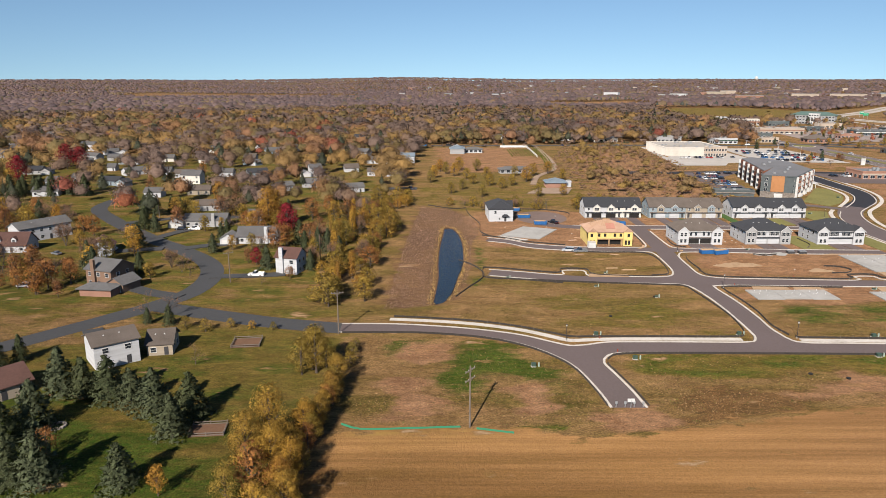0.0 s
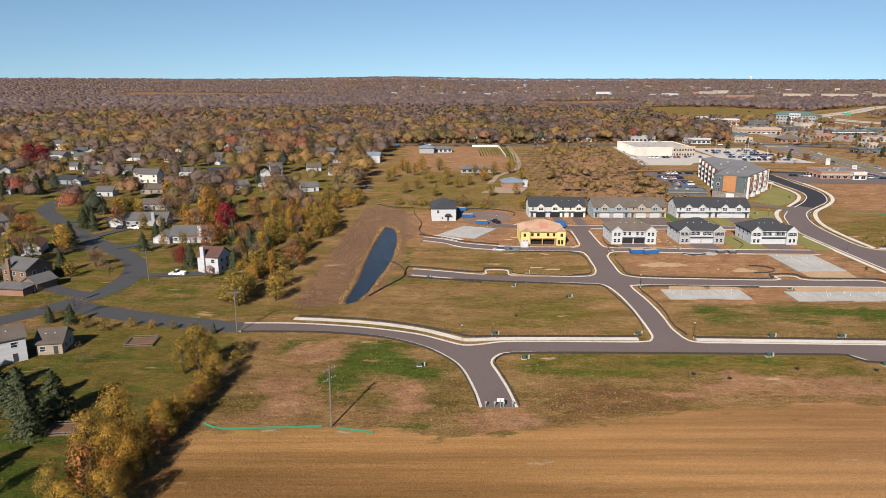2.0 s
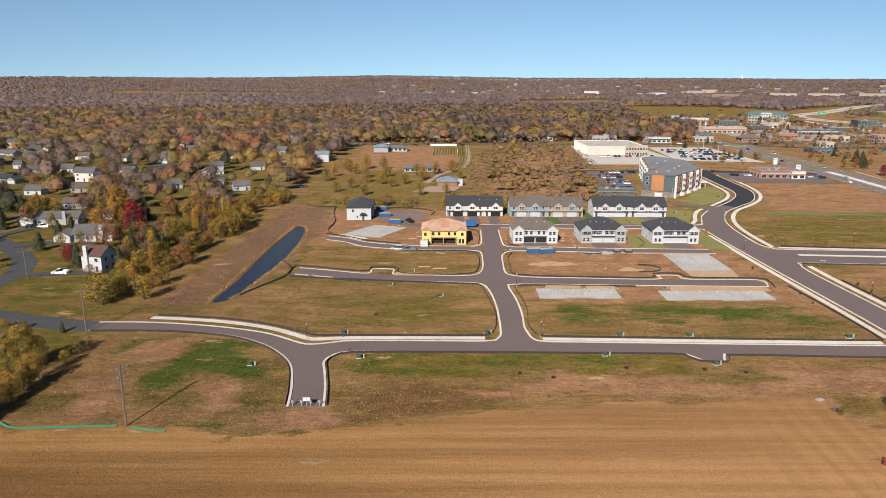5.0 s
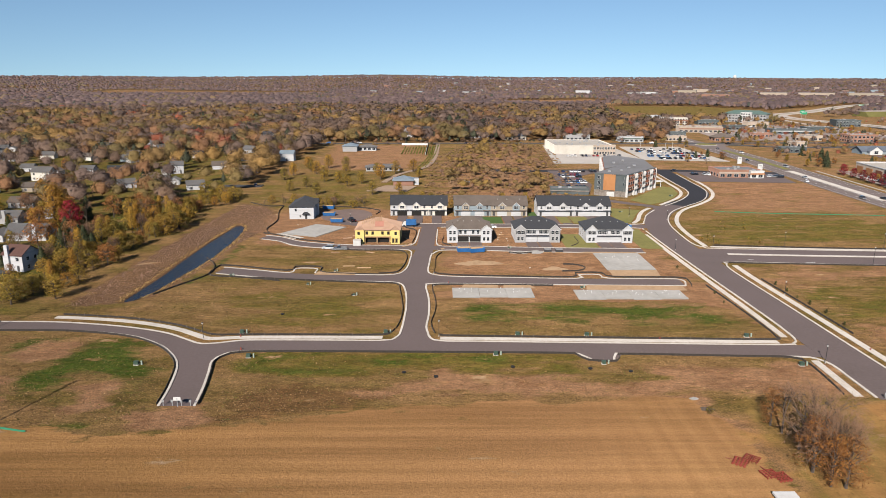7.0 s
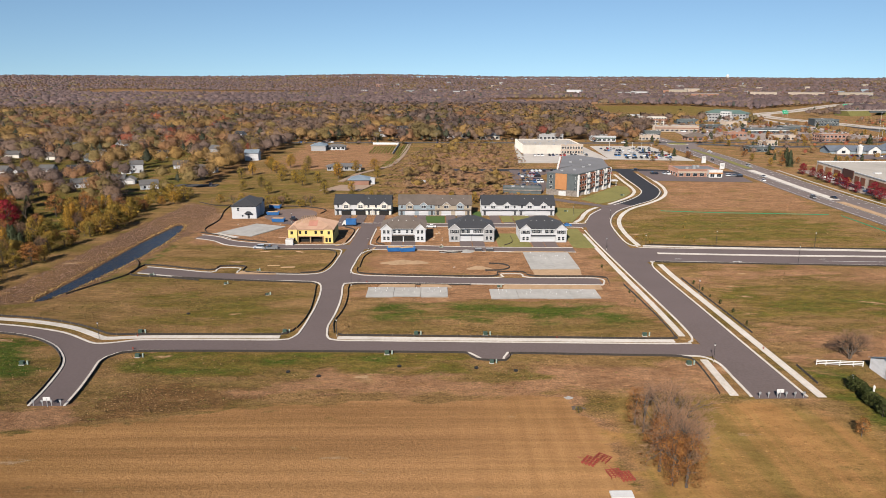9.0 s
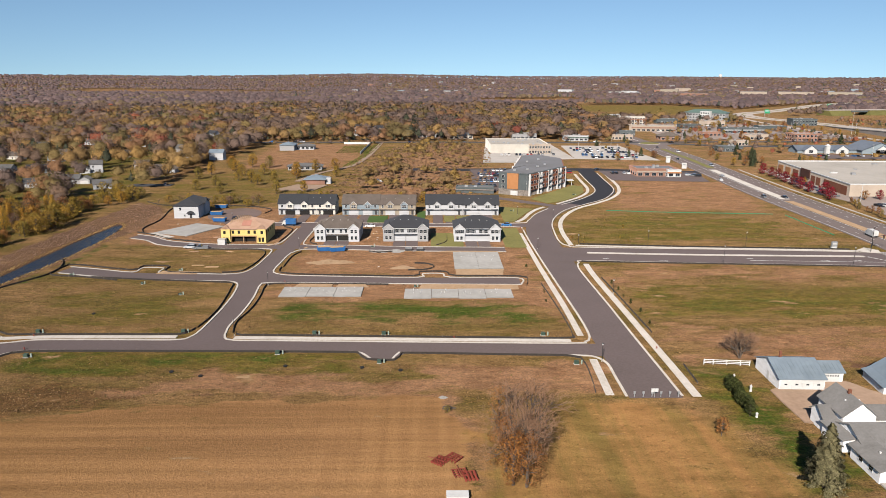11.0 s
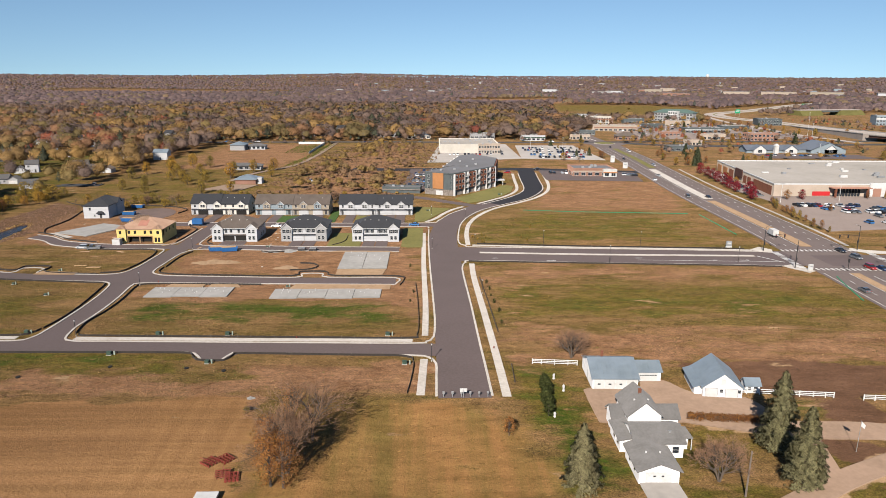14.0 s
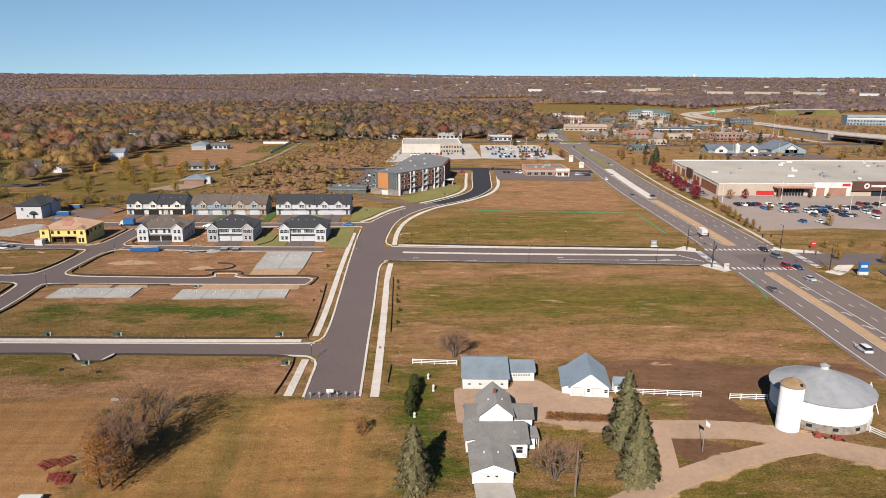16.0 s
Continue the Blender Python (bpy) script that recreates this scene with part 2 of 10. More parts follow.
def ribbon(shape, line, w0, w1, z0, z1):
    """A strip along a line, with an upper face and sides."""
    a, b = offsets(line, w0, w1)
    if w0 < w1:
        a, b = b, a
    n = len(a)
    v = [(*p, z) for z in (z0, z1) for q in (a, b) for p in q]
    f = []
    for i in range(n - 1):
        f += [(2 * n + i, 3 * n + i, 3 * n + i + 1, 2 * n + i + 1), (i, 2 * n + i, 2 * n + i + 1, i + 1), (n + i + 1, 3 * n + i + 1, 3 * n + i, n + i)]
    f += [(0, n, 3 * n, 2 * n), (n - 1, 3 * n - 1, 4 * n - 1, 2 * n - 1)[::-1]]
    return shape.add(v, f)


def inside(pts, x, y, soft=0.0):
    """Signed distance to a closed outline, positive inside."""
    p = np.asarray(pts, float)
    q = np.roll(p, -1, axis=0)
    best = np.full(np.shape(x), 1e18)
    odd = np.zeros(np.shape(x), bool)
    for (ax, ay), (bx, by) in zip(p, q):
        dx, dy = bx - ax, by - ay
        t = np.clip(((x - ax) * dx + (y - ay) * dy) / (dx * dx + dy * dy + 1e-12), 0, 1)
        best = np.minimum(best, (x - ax - t * dx) ** 2 + (y - ay - t * dy) ** 2)
        if ay != by:
            odd ^= ((ay > y) != (by > y)) & (x < dx * (y - ay) / (by - ay) + ax)
    return np.where(odd, 1, -1) * np.sqrt(best)

# ---- the plan: outlines on the ground, in metres ----
FIELD = [(-21, 122), (-9, 121.5), (12.6, 121), (23.1, 119), (44.9, 120.5), (63.6, 125.5), (93, 131.5), (122, 133.5), (146, 133.3), (149, 129), (151, 120), (152.4, 98), (150, -200), (-40, -200), (-24, 90)]
LAWN_WEST = [(-26, 172), (-75, 182), (-118, 150), (-400, 60), (-400, -200), (-60, -200), (-31, 92), (-27, 140)]
LAWN_DEEP = [(-110, 140), (-95, 135), (-62, 127), (-46, 116), (-34, 103), (-30, 80), (-130, 40)]
HOMES = [(-24, 180), (-33, 200), (-28, 260), (-26, 330), (-30, 420), (-60, 620), (-500, 640), (-560, 300), (-260, 120), (-100, 180)]
DIRT_HOMES = [(18, 272), (60, 262), (84, 275), (94, 262), (184, 262), (184, 300), (94, 336), (60, 350), (20, 348), (10, 320)]
DIRT_LOTS = [(94, 228), (180, 225), (182, 263), (95, 265)]
DIRT_SLABS = [(92, 200), (172, 196), (182, 180), (184, 222), (96, 219)]
DIRT_TRACK = [(90, 140.6), (99.4, 144.8), (124.8, 144.4), (146, 143.5), (151, 137), (133, 135.2), (109.4, 134.4), (93.3, 135.6), (76, 135.5)]
GREEN_STRIP = [(96, 182), (176, 179), (176, 198), (120, 199), (98, 197)]
GREEN_OPEN = [(0, 155.7), (3.4, 164.1), (14.4, 166.8), (23.4, 154.1), (28.6, 144.5), (25.8, 128.2), (24.6, 121.8), (16.8, 123), (22.6, 127), (26, 134), (23, 143), (15.9, 145), (9.3, 145), (8.3, 138.6), (1.3, 137.2), (-2.7, 144.4), (-1.3, 150.7)]
GREEN_NEAR = [(-16, 132), (-14.4, 139.5), (-10.4, 139), (-9.6, 130.6), (-12.1, 126)]
GREEN_CORNER = [(-15, 159), (-14, 168), (-3.8, 170.2), (-3.9, 164.8), (-8.7, 161.8), (-11.5, 156.5)]
BARE_PATCHES = [[(-11.6, 155.7), (-8.2, 164.8), (1.3, 166.8), (2.3, 157.5), (-2.3, 154.0), (-4.8, 149.1)], [(13.5, 140.0), (20.5, 143.0), (23.7, 138.6), (24.5, 129.4), (18.0, 127.0), (13.8, 133.2)], [(-13.8, 138.6), (-12.1, 147.5), (-4.0, 144.4), (1.5, 126.9), (-5.0, 124.6), (-11.1, 125.7)], [(91, 138), (90.6, 146), (92.5, 153), (96.4, 147), (96.5, 139)], [(136, 149.5), (160, 151), (184, 152), (184, 136), (153, 137), (145, 142)], [(139.3, 134.9), (149.8, 137.4), (153.2, 120.2), (151.1, 106), (146, 118), (141.9, 124.8)], [(29, 121), (34, 119.5), (46, 121.5), (45, 131), (30, 130)]]
GREEN_BLOCK = [(40, 176), (74, 174), (74, 200), (44, 204), (22, 210), (24, 196), (36, 190)]
GREEN_STRIP_SOUTH = [(46, 158), (66, 159), (97, 159.6), (124, 158), (128, 147.5), (149.7, 148.5), (146, 144), (99.4, 145), (91, 147), (76, 143), (56, 143.5), (46, 150)]
GREEN_PLAZA = [(206, 272), (305, 265), (306, 322), (232, 336), (208, 310)]
FARM_GREEN = [(203, 150), (215, 148), (217, 120), (222, 96), (206, 90), (203, 112)]
BASIN = [(-12, 364), (5, 352), (15, 330), (17, 300), (14, 285), (12, 272), (11, 245), (8, 220), (6, 205), (-4, 196), (-18, 193), (-17, 235), (-15.6, 289)]
POND = [(0.6, 311), (4.5, 307), (7, 296), (8.2, 275), (7.8, 248), (5.6, 230), (2.8, 208.6), (0, 200), (-3, 199), (-2.7, 208.6), (-1.8, 228), (-2.0, 248), (-1.5, 271.5), (-0.1, 296)]
EAST_LOT = [(206, 216), (250, 215), (309, 212), (318, 190), (316, 180), (250, 177), (206, 182)]
EAST_LOT_DRY = [(203, 178), (250, 175), (316, 172), (312, 148), (204, 151)]
EAST_LOT_RED = [(201, 240), (250, 238), (312, 234), (314, 220), (250, 218), (226, 222), (203, 212)]
PLAZA_DIRT = [(232, 347), (314, 338), (330, 395), (334, 445), (262, 447), (252, 400)]
FARM_TILLED = [(244, 152), (311, 148), (315, 142), (305, 136.5), (289, 134), (277, 132), (275.5, 126.5), (281, 122), (268, 119), (262, 119.5), (269.5, 131.2), (258, 133.6), (250, 136), (244, 141)]
FARM_PATCH = [(254.5, 116), (264, 115.3), (273, 110.3), (268, 107.5), (258, 105.6)]
FARM_YARD = [(217.6, 122), (217.6, 134), (219, 137), (230, 137), (231, 140.5), (236.5, 140.5), (241, 134.5), (251, 132), (253, 123), (247, 118.8), (236, 121.6), (228, 121), (222, 121)]
FARM_DRIVES = [([(232, 126), (247, 120.6), (256, 118.3), (271, 117.3), (281, 113.2), (293.5, 106.8), (320, 98)], 6.6), ([(238, 92), (245.5, 96.4), (254, 101.2), (263, 105.4), (272, 108.9), (283, 111.6)], 4.6), ([(256.6, 118), (254.9, 110), (253.2, 103), (251, 98.5)], 3.0)]
WEEDS = [(46, 134), (56.4, 140), (68.7, 140), (80, 138.3), (84, 133.6), (72.0, 128.6), (60.2, 126), (50, 122.5), (46.5, 124.6)]
FARM_LAWN = [(201, 150), (216, 147), (216, 90), (290, 90), (296, 105), (262, 112), (240, 123), (217, 121), (205, 118), (186, 131), (156, 128), (155, 60), (300, 60), (300, 85), (202, 90)]
MEADOW = [(-14, 352), (24, 348), (60, 352), (92, 400), (90, 470), (40, 505), (-10, 480), (-22, 420)]
BARE_FIELD = [(0, 505), (72, 505), (85, 560), (70, 690), (-10, 690)]
SCRUB = [(98, 372), (150, 372), (167, 394), (174, 500), (190, 680), (135, 700), (108, 600), (97, 540), (92, 430)]
PLAZA = [(170, 360), (165, 480), (150, 560), (178, 740), (330, 735), (420, 960), (380, 1120), (520, 1250), (980, 1330), (1500, 1500), (1500, 200), (330, 120), (300, 330)]
FAR_GREEN = [(430, 1390), (600, 1220), (760, 1500), (700, 1650), (490, 1680)]
FAR_STUBBLE = [(-1250, 2640), (-330, 2620), (-350, 2940), (-1270, 2960)]
FAR_TAN = [(300, 1650), (640, 1800), (560, 2150), (200, 2000)]


def cover(outline, x, y, edge=5.0):
    """0 outside to 1 inside an outline, with a soft edge."""
    return np.clip(inside(outline, x, y) / edge * 0.5 + 0.5, 0, 1)


def along(line, width, x, y):
    """1 on a strip along a line, 0 off it."""
    out = np.zeros(np.shape(x))
    for px, py in spline(line, 1.2):
        near = (np.abs(x - px) < 8) & (np.abs(y - py) < 8)
        d = np.hypot(x[near] - px, y[near] - py)
        out[near] = np.maximum(out[near], np.clip((width / 2 + 0.8 - d) / 1.8, 0, 1))
    return out


def ease(a, b, v):
    t = np.clip((v - a) / (b - a), 0, 1)
    return t * t * (3 - 2 * t)


def land(x, y):
    """The ground's height: flat, a pond's hollow, and far off a long rise with low hills."""
    d = np.hypot(x - 100, y)
    hills = 14 * np.exp(-(((x / np.maximum(y, 1) + 0.055) / 0.11) ** 2)) + 2.5 * np.sin(x / 310) * np.sin(y / 270 + 1)
    rise = ease(2700, 5050, d) ** 1.1 * 57 + hills * ease(3300, 4700, d)
    rise = rise + 3.5 * np.sin(y / 105 + 1.6 * np.sin(x / 420) + 0.8 * np.sin(x / 150)) * ease(2700, 3500, d) * (1 - ease(4500, 4800, d))
    return rise - 1.2 * ease(-0.8, 1.4, inside(POND, x, y))


# ---- ground: one sheet to the horizon ----
near_x, near_y = np.arange(-330, 571, 2.6), np.concatenate([np.arange(84, 175, 1.7), np.arange(175, 640, 2.5)])
grow = np.cumsum(2.5 * 1.06 ** np.arange(1, 78))
gx = np.concatenate([near_x[0] - grow[::-1], near_x, near_x[-1] + grow])
gy = np.concatenate([[-900, -500, -250, -120, -40, 20, 50], near_y, near_y[-1] + grow])
gx, gy = gx[np.abs(gx) < 4300], gy[gy < 4960]
X, Y = np.meshgrid(gx, gy)
xs, ys = X.ravel(), Y.ravel()
nx, ny = len(gx), len(gy)
cell = np.arange((nx - 1) * (ny - 1))
i0 = cell // (nx - 1) * nx + cell % (nx - 1)
ground_faces = np.stack([i0, i0 + 1, i0 + nx + 1, i0 + nx], 1)


def woods_chance(x, y):
    """How thickly trees stand at a place, 0 to 1."""
    p = np.where(np.hypot(x - 100, y) > 330, 0.92, 0.0)
    p = np.where((y < 345) & (x > -24), 0, p)
    p = np.where(cover(HOMES, x, y, 20) > 0.5, 0.42, p)
    for zone in (MEADOW, BARE_FIELD, SCRUB, BASIN, FAR_GREEN, FAR_TAN):
        p = np.where(inside(zone, x, y) > -4, 0, p)
    p = np.where(inside(PLAZA, x, y) > 0, 0.3 * (y > 1020), p)
    p = np.where((x > -24) & (x < 420) & (y < 690), 0.0, p)
    p = np.where(inside(FAR_STUBBLE, x, y) > 0, 0, p)
    p = np.where(inside([(425, 1390), (390, 1060), (560, 1050), (800, 1500)], x, y) > 0, 0, p)
    for zone in ([(600, 1260), (610, 1000), (770, 1000), (770, 1230), (880, 1330), (1010, 1480), (1190, 1700), (1130, 1760), (900, 1570), (740, 1400), (640, 1340)], [(740, 800), (740, 1180), (960, 1280), (1150, 1330), (1250, 1240), (1000, 880)]):
        p = np.where(inside(zone, x, y) > 0, 0, p)
    return np.where((x > -420) & (x < 420) & (np.abs(y - 706) < 14), 0, p)


ground_mesh = quick_mesh("ground", np.stack([xs, ys, land(xs, ys)], 1), ground_faces, MATS["asphalt"])
lawn = np.maximum.reduce([cover(LAWN_WEST, xs, ys, 6) * 1.15, cover(PLAZA, xs, ys, 30) * 0.4 * (ys > 480), cover(HOMES, xs, ys, 20) * 0.75, cover(MEADOW, xs, ys, 10) * 0.55, cover(FARM_LAWN, xs, ys, 6) * np.where(xs < 201, 0.36, np.where(ys < 122, 0.6, 0.85)), cover(EAST_LOT, xs, ys, 16) * 0.85, cover(GREEN_BLOCK, xs, ys, 16) * 0.8, cover(GREEN_OPEN, xs, ys, 12) * 0.8,  cover(GREEN_PLAZA, xs, ys, 16) * 0.75, cover(GREEN_STRIP_SOUTH, xs, ys, 5) * 0.98, cover(WEEDS, xs, ys, 5) * 0.95, cover(FAR_GREEN, xs, ys, 20) * 0.72])
green = np.maximum.reduce([cover(LAWN_WEST, xs, ys, 14) * 0.42, cover(HOMES, xs, ys, 20) * 0.38, cover([(8, 205), (11, 205), (15, 245), (16, 272), (12, 272)], xs, ys, 3) * 0.75, cover(LAWN_DEEP, xs, ys, 12) * 1.15, cover(GREEN_STRIP, xs, ys, 8) * 0.8, cover(GREEN_OPEN, xs, ys, 6) * 0.98, cover(GREEN_CORNER, xs, ys, 4) * 0.7, cover(WEEDS, xs, ys, 5) * 0.2, cover(GREEN_NEAR, xs, ys, 4) * 0.6, cover(GREEN_BLOCK, xs, ys, 16) * 0.3, cover(GREEN_STRIP_SOUTH, xs, ys, 5) * 0.5, cover(GREEN_PLAZA, xs, ys, 16) * 0.3, cover(FARM_GREEN, xs, ys, 8) * 0.62, cover([(203, 118), (217, 120), (228, 119), (247, 116), (253, 100), (246, 92), (206, 90)], xs, ys, 6) * 0.24, cover([(258, 100), (276, 107), (288, 100), (280, 90), (256, 92)], xs, ys, 5) * 0.26, cover([(252, 133), (269, 130.5), (266, 123), (252, 125)], xs, ys, 4) * 0.45, cover(EAST_LOT, xs, ys, 16) * 0.36, cover(FAR_GREEN, xs, ys, 20) * 0.05])
worn = cover([(146, 131), (200, 128), (203, 60), (146, 60)], xs, ys, 8) * (0.6 + 0.13 * np.sin(xs / 1.9 + ys / 14) + 0.1 * np.sin(xs / 5.1 - ys / 23))
worn = np.maximum(worn, cover([(145, 134), (151, 131), (154, 105), (150, 90), (145, 110)], xs, ys, 5) * 0.75)
dirt = np.maximum.reduce([worn] + [cover(z, xs, ys, 6) for z in (DIRT_HOMES, DIRT_LOTS, DIRT_SLABS)] + [cover(z, xs, ys, 4) for z in BARE_PATCHES] + [cover(SCRUB, xs, ys, 20) * 0.78, cover(EAST_LOT_RED, xs, ys, 10) * 0.7, cover([(203, 158), (250, 157.5), (316, 153), (316, 149), (250, 153), (204, 153)], xs, ys, 3)] + [cover(PLAZA, xs, ys, 30) * 0.42 * (ys > 480)] + [cover(z, xs, ys, 6) * 0.95 for z in (DIRT_TRACK,)] + [cover(z, xs, ys, 9) * 0.8 for z in (PLAZA_DIRT, BARE_FIELD, FAR_TAN)] + [cover(EAST_LOT_DRY, xs, ys, 9) * 0.62] + [cover(FAR_STUBBLE, xs, ys, 20) * 0.55])
basin = np.maximum(cover(BASIN, xs, ys, 4), 0)
wood = np.clip(woods_chance(xs, ys) * 1.2, 0, 1) * (lawn < 0.3)
wood = np.maximum(wood, cover(SCRUB, xs, ys, 15) * 0.35)
tilled = np.maximum(cover(FARM_TILLED, xs, ys, 2.5), cover(FARM_PATCH, xs, ys, 2))
wood = np.maximum(wood, cover(WEEDS, xs, ys, 5) * 0.9)
gravel = np.maximum.reduce([0.0 * xs] + [0.75 * along(ln, w + 0.8, xs, ys) for ln, w in FARM_DRIVES])
mown = cover([(153, 132), (186, 131), (199, 124), (203, 118), (203, 60), (153, 60)], xs, ys, 6)
for key, four in (("zone_a", (lawn, green, dirt, cover(FIELD, xs, ys, 4))), ("zone_b", (basin, wood, tilled, gravel)), ("zone_c", (mown, mown, mown, mown))):
    ground_mesh.attributes.new(key, "FLOAT_COLOR", "POINT").data.foreach_set("color", np.stack(four, 1).astype(np.float32).ravel())

GROUND, n, l, p = shader("ground_cover")
pos = n.new("ShaderNodeNewGeometry").outputs["Position"]


def stretched(sx, sy, turn=0.0):
    m = n.new("ShaderNodeMapping")
    m.inputs["Scale"].default_value = (sx, sy, 1)
    m.inputs["Rotation"].default_value = (0, 0, radians(turn))
    l.new(pos, m.inputs[0])
    return m.outputs[0]


fine, tuft = noised(n, l, pos, 2.6, 5, 0.75, 0.38, 0.62), noised(n, l, pos, 0.8, 7, 0.8, 0.4, 0.6)
mid, broad = noised(n, l, pos, 0.13, 8, 0.65, 0.38, 0.62), noised(n, l, pos, 0.03, 7, 0.6, 0.38, 0.62)
rows_ = noised(n, l, stretched(0.03, 0.32, 1.5), 1.0, 7, 0.66, 0.4, 0.6)
streak = noised(n, l, stretched(0.006, 0.2, -4), 1.0, 7, 0.66, 0.4, 0.6)
scratch = noised(n, l, stretched(0.035, 1.5, -3), 1.0, 6, 0.75, 0.4, 0.6)
clod = noised(n, l, stretched(0.45, 0.75), 1.0, 5, 0.7, 0.36, 0.64)
ragged = noised(n, l, stretched(0.055, 0.13), 1.0, 9, 0.63, 0.28, 0.72)


def zone_sockets(key):
    a = n.new("ShaderNodeAttribute")
    a.attribute_name = key
    s = n.new("ShaderNodeSeparateColor")
    l.new(a.outputs["Color"], s.inputs[0])
    return [s.outputs[0], s.outputs[1], s.outputs[2], a.outputs["Alpha"]]


def frayed(mask, hard=0.14, need=1.15):
    """A zone's mask with a ragged edge; a higher need leaves gaps inside."""
    add = n.new("ShaderNodeMath")
    add.operation = "MULTIPLY_ADD"
    l.new(ragged, add.inputs[0])
    add.inputs[1].default_value = 1.3
    l.new(mask, add.inputs[2])
    r = n.new("ShaderNodeMapRange")
    r.inputs[1].default_value, r.inputs[2].default_value = need - hard, need + hard
    l.new(add.outputs[0], r.inputs[0])
    return r.outputs[0]


def toned(a, b, c, f1=None, f2=None, grain=0.55):
    """Three colours of one cover, mixed at several scales and grained."""
    x = mixer(n, l, "MIX", mid if f1 is None else f1, a, b)
    x = mixer(n, l, "MIX", broad if f2 is None else f2, x, c)
    x = mixer(n, l, "MIX", 0.45, x, mixer(n, l, "MIX", tuft, b, c))
    dark = mixer(n, l, "MIX", fine, (grain, grain, grain), (1.0, 1.0, 1.0))
    if grain < 0.65:
        x = mixer(n, l, "MULTIPLY", 1.0, x, mixer(n, l, "MIX", clod, (0.78, 0.78, 0.78), (1.22, 1.2, 1.16)))
    return mixer(n, l, "MULTIPLY", 1.0, x, dark)


(m_lawn, m_green, m_dirt, m_field), (m_basin, m_wood, m_tilled, m_gravel) = zone_sockets("zone_a"), zone_sockets("zone_b")
patchy = noised(n, l, stretched(0.02, 0.07, 2), 1.0, 8, 0.62, 0.455, 0.59)
c = toned((0.335, 0.215, 0.11), (0.235, 0.16, 0.075), (0.44, 0.29, 0.17), rows_, mid, 0.36)
c = mixer(n, l, "MIX", patchy, c, toned((0.22, 0.172, 0.062), (0.145, 0.13, 0.04), (0.28, 0.2, 0.085), rows_, tuft, 0.36))
c = mixer(n, l, "MIX", frayed(m_lawn, 0.16, 1.2), c, toned((0.2, 0.178, 0.045), (0.14, 0.145, 0.03), (0.27, 0.195, 0.07), rows_, mid, 0.4))
c = mixer(n, l, "MIX", frayed(m_green, 0.18, 1.22), c, toned((0.075, 0.15, 0.02), (0.055, 0.12, 0.016), (0.135, 0.15, 0.034), rows_, tuft, 0.4))
c = mixer(n, l, "MIX", frayed(m_wood), c, toned((0.26, 0.165, 0.085), (0.165, 0.11, 0.055), (0.3, 0.18, 0.095), tuft, mid, 0.36))
c = mixer(n, l, "MIX", frayed(m_basin), c, toned((0.24, 0.15, 0.115), (0.165, 0.105, 0.085), (0.32, 0.2, 0.125), tuft, None, 0.42))
c = mixer(n, l, "MIX", frayed(m_dirt, 0.16, 1.15), c, toned((0.395, 0.228, 0.152), (0.52, 0.342, 0.25), (0.29, 0.161, 0.102), tuft, mid, 0.46))
tilth = toned((0.27, 0.157, 0.077), (0.42, 0.258, 0.15), (0.33, 0.195, 0.1), streak, broad, 0.66)
tilth = mixer(n, l, "MIX", 0.3, tilth, mixer(n, l, "MIX", scratch, (0.22, 0.13, 0.05), (0.42, 0.25, 0.115)))
tilth = mixer(n, l, "MIX", noised(n, l, stretched(0.012, 0.06, -3), 1.0, 7, 0.65, 0.52, 0.72), tilth, toned((0.24, 0.16, 0.055), (0.19, 0.125, 0.045), (0.3, 0.19, 0.075), scratch, mid, 0.6))
pale = n.new("ShaderNodeMapRange")
pale.inputs[1].default_value, pale.inputs[2].default_value = 30.0, 125.0
across = n.new("ShaderNodeSeparateXYZ")
l.new(pos, across.inputs[0])
l.new(across.outputs[0], pale.inputs[0])
bands = noised(n, l, stretched(0.004, 0.055, -2), 1.0, 5, 0.6, 0.42, 0.58)
turned = noised(n, l, stretched(0.4, 0.02, 24), 1.0, 6, 0.62, 0.4, 0.6)
tilth = mixer(n, l, "MIX", pale.outputs[0], tilth, toned((0.31, 0.176, 0.098), (0.48, 0.295, 0.178), (0.39, 0.23, 0.13), streak, bands, 0.68))
arcs = n.new("ShaderNodeMapRange")
arcs.inputs[1].default_value, arcs.inputs[2].default_value, arcs.inputs[4].default_value = 112.0, 136.0, 0.34
l.new(across.outputs[0], arcs.inputs[0])
tilth = mixer(n, l, "MIX", arcs.outputs[0], tilth, mixer(n, l, "MIX", turned, (0.325, 0.188, 0.09), (0.47, 0.288, 0.15)))
tilth = mixer(n, l, "MULTIPLY", 1.0, tilth, mixer(n, l, "MIX", bands, (0.78, 0.755, 0.73), (1.1, 1.1, 1.1)))
tilth = mixer(n, l, "MULTIPLY", 1.0, tilth, mixer(n, l, "MIX", streak, (0.9, 0.9, 0.86), (1.14, 1.13, 1.12)))
tilth = mixer(n, l, "MIX", noised(n, l, stretched(0.011, 0.05, -3), 1.3, 6, 0.65, 0.6, 0.72), tilth, (0.36, 0.25, 0.1))
tilth = mixer(n, l, "MULTIPLY", 1.0, tilth, mixer(n, l, "MIX", pale.outputs[0], (1.1, 1.1, 1.08), (0.99, 1.0, 1.02)))
c = mixer(n, l, "MIX", frayed(m_field, 0.08), c, tilth)
stripes = noised(n, l, stretched(0.17, 0.014, 5), 1.0, 5, 0.55, 0.4, 0.6)
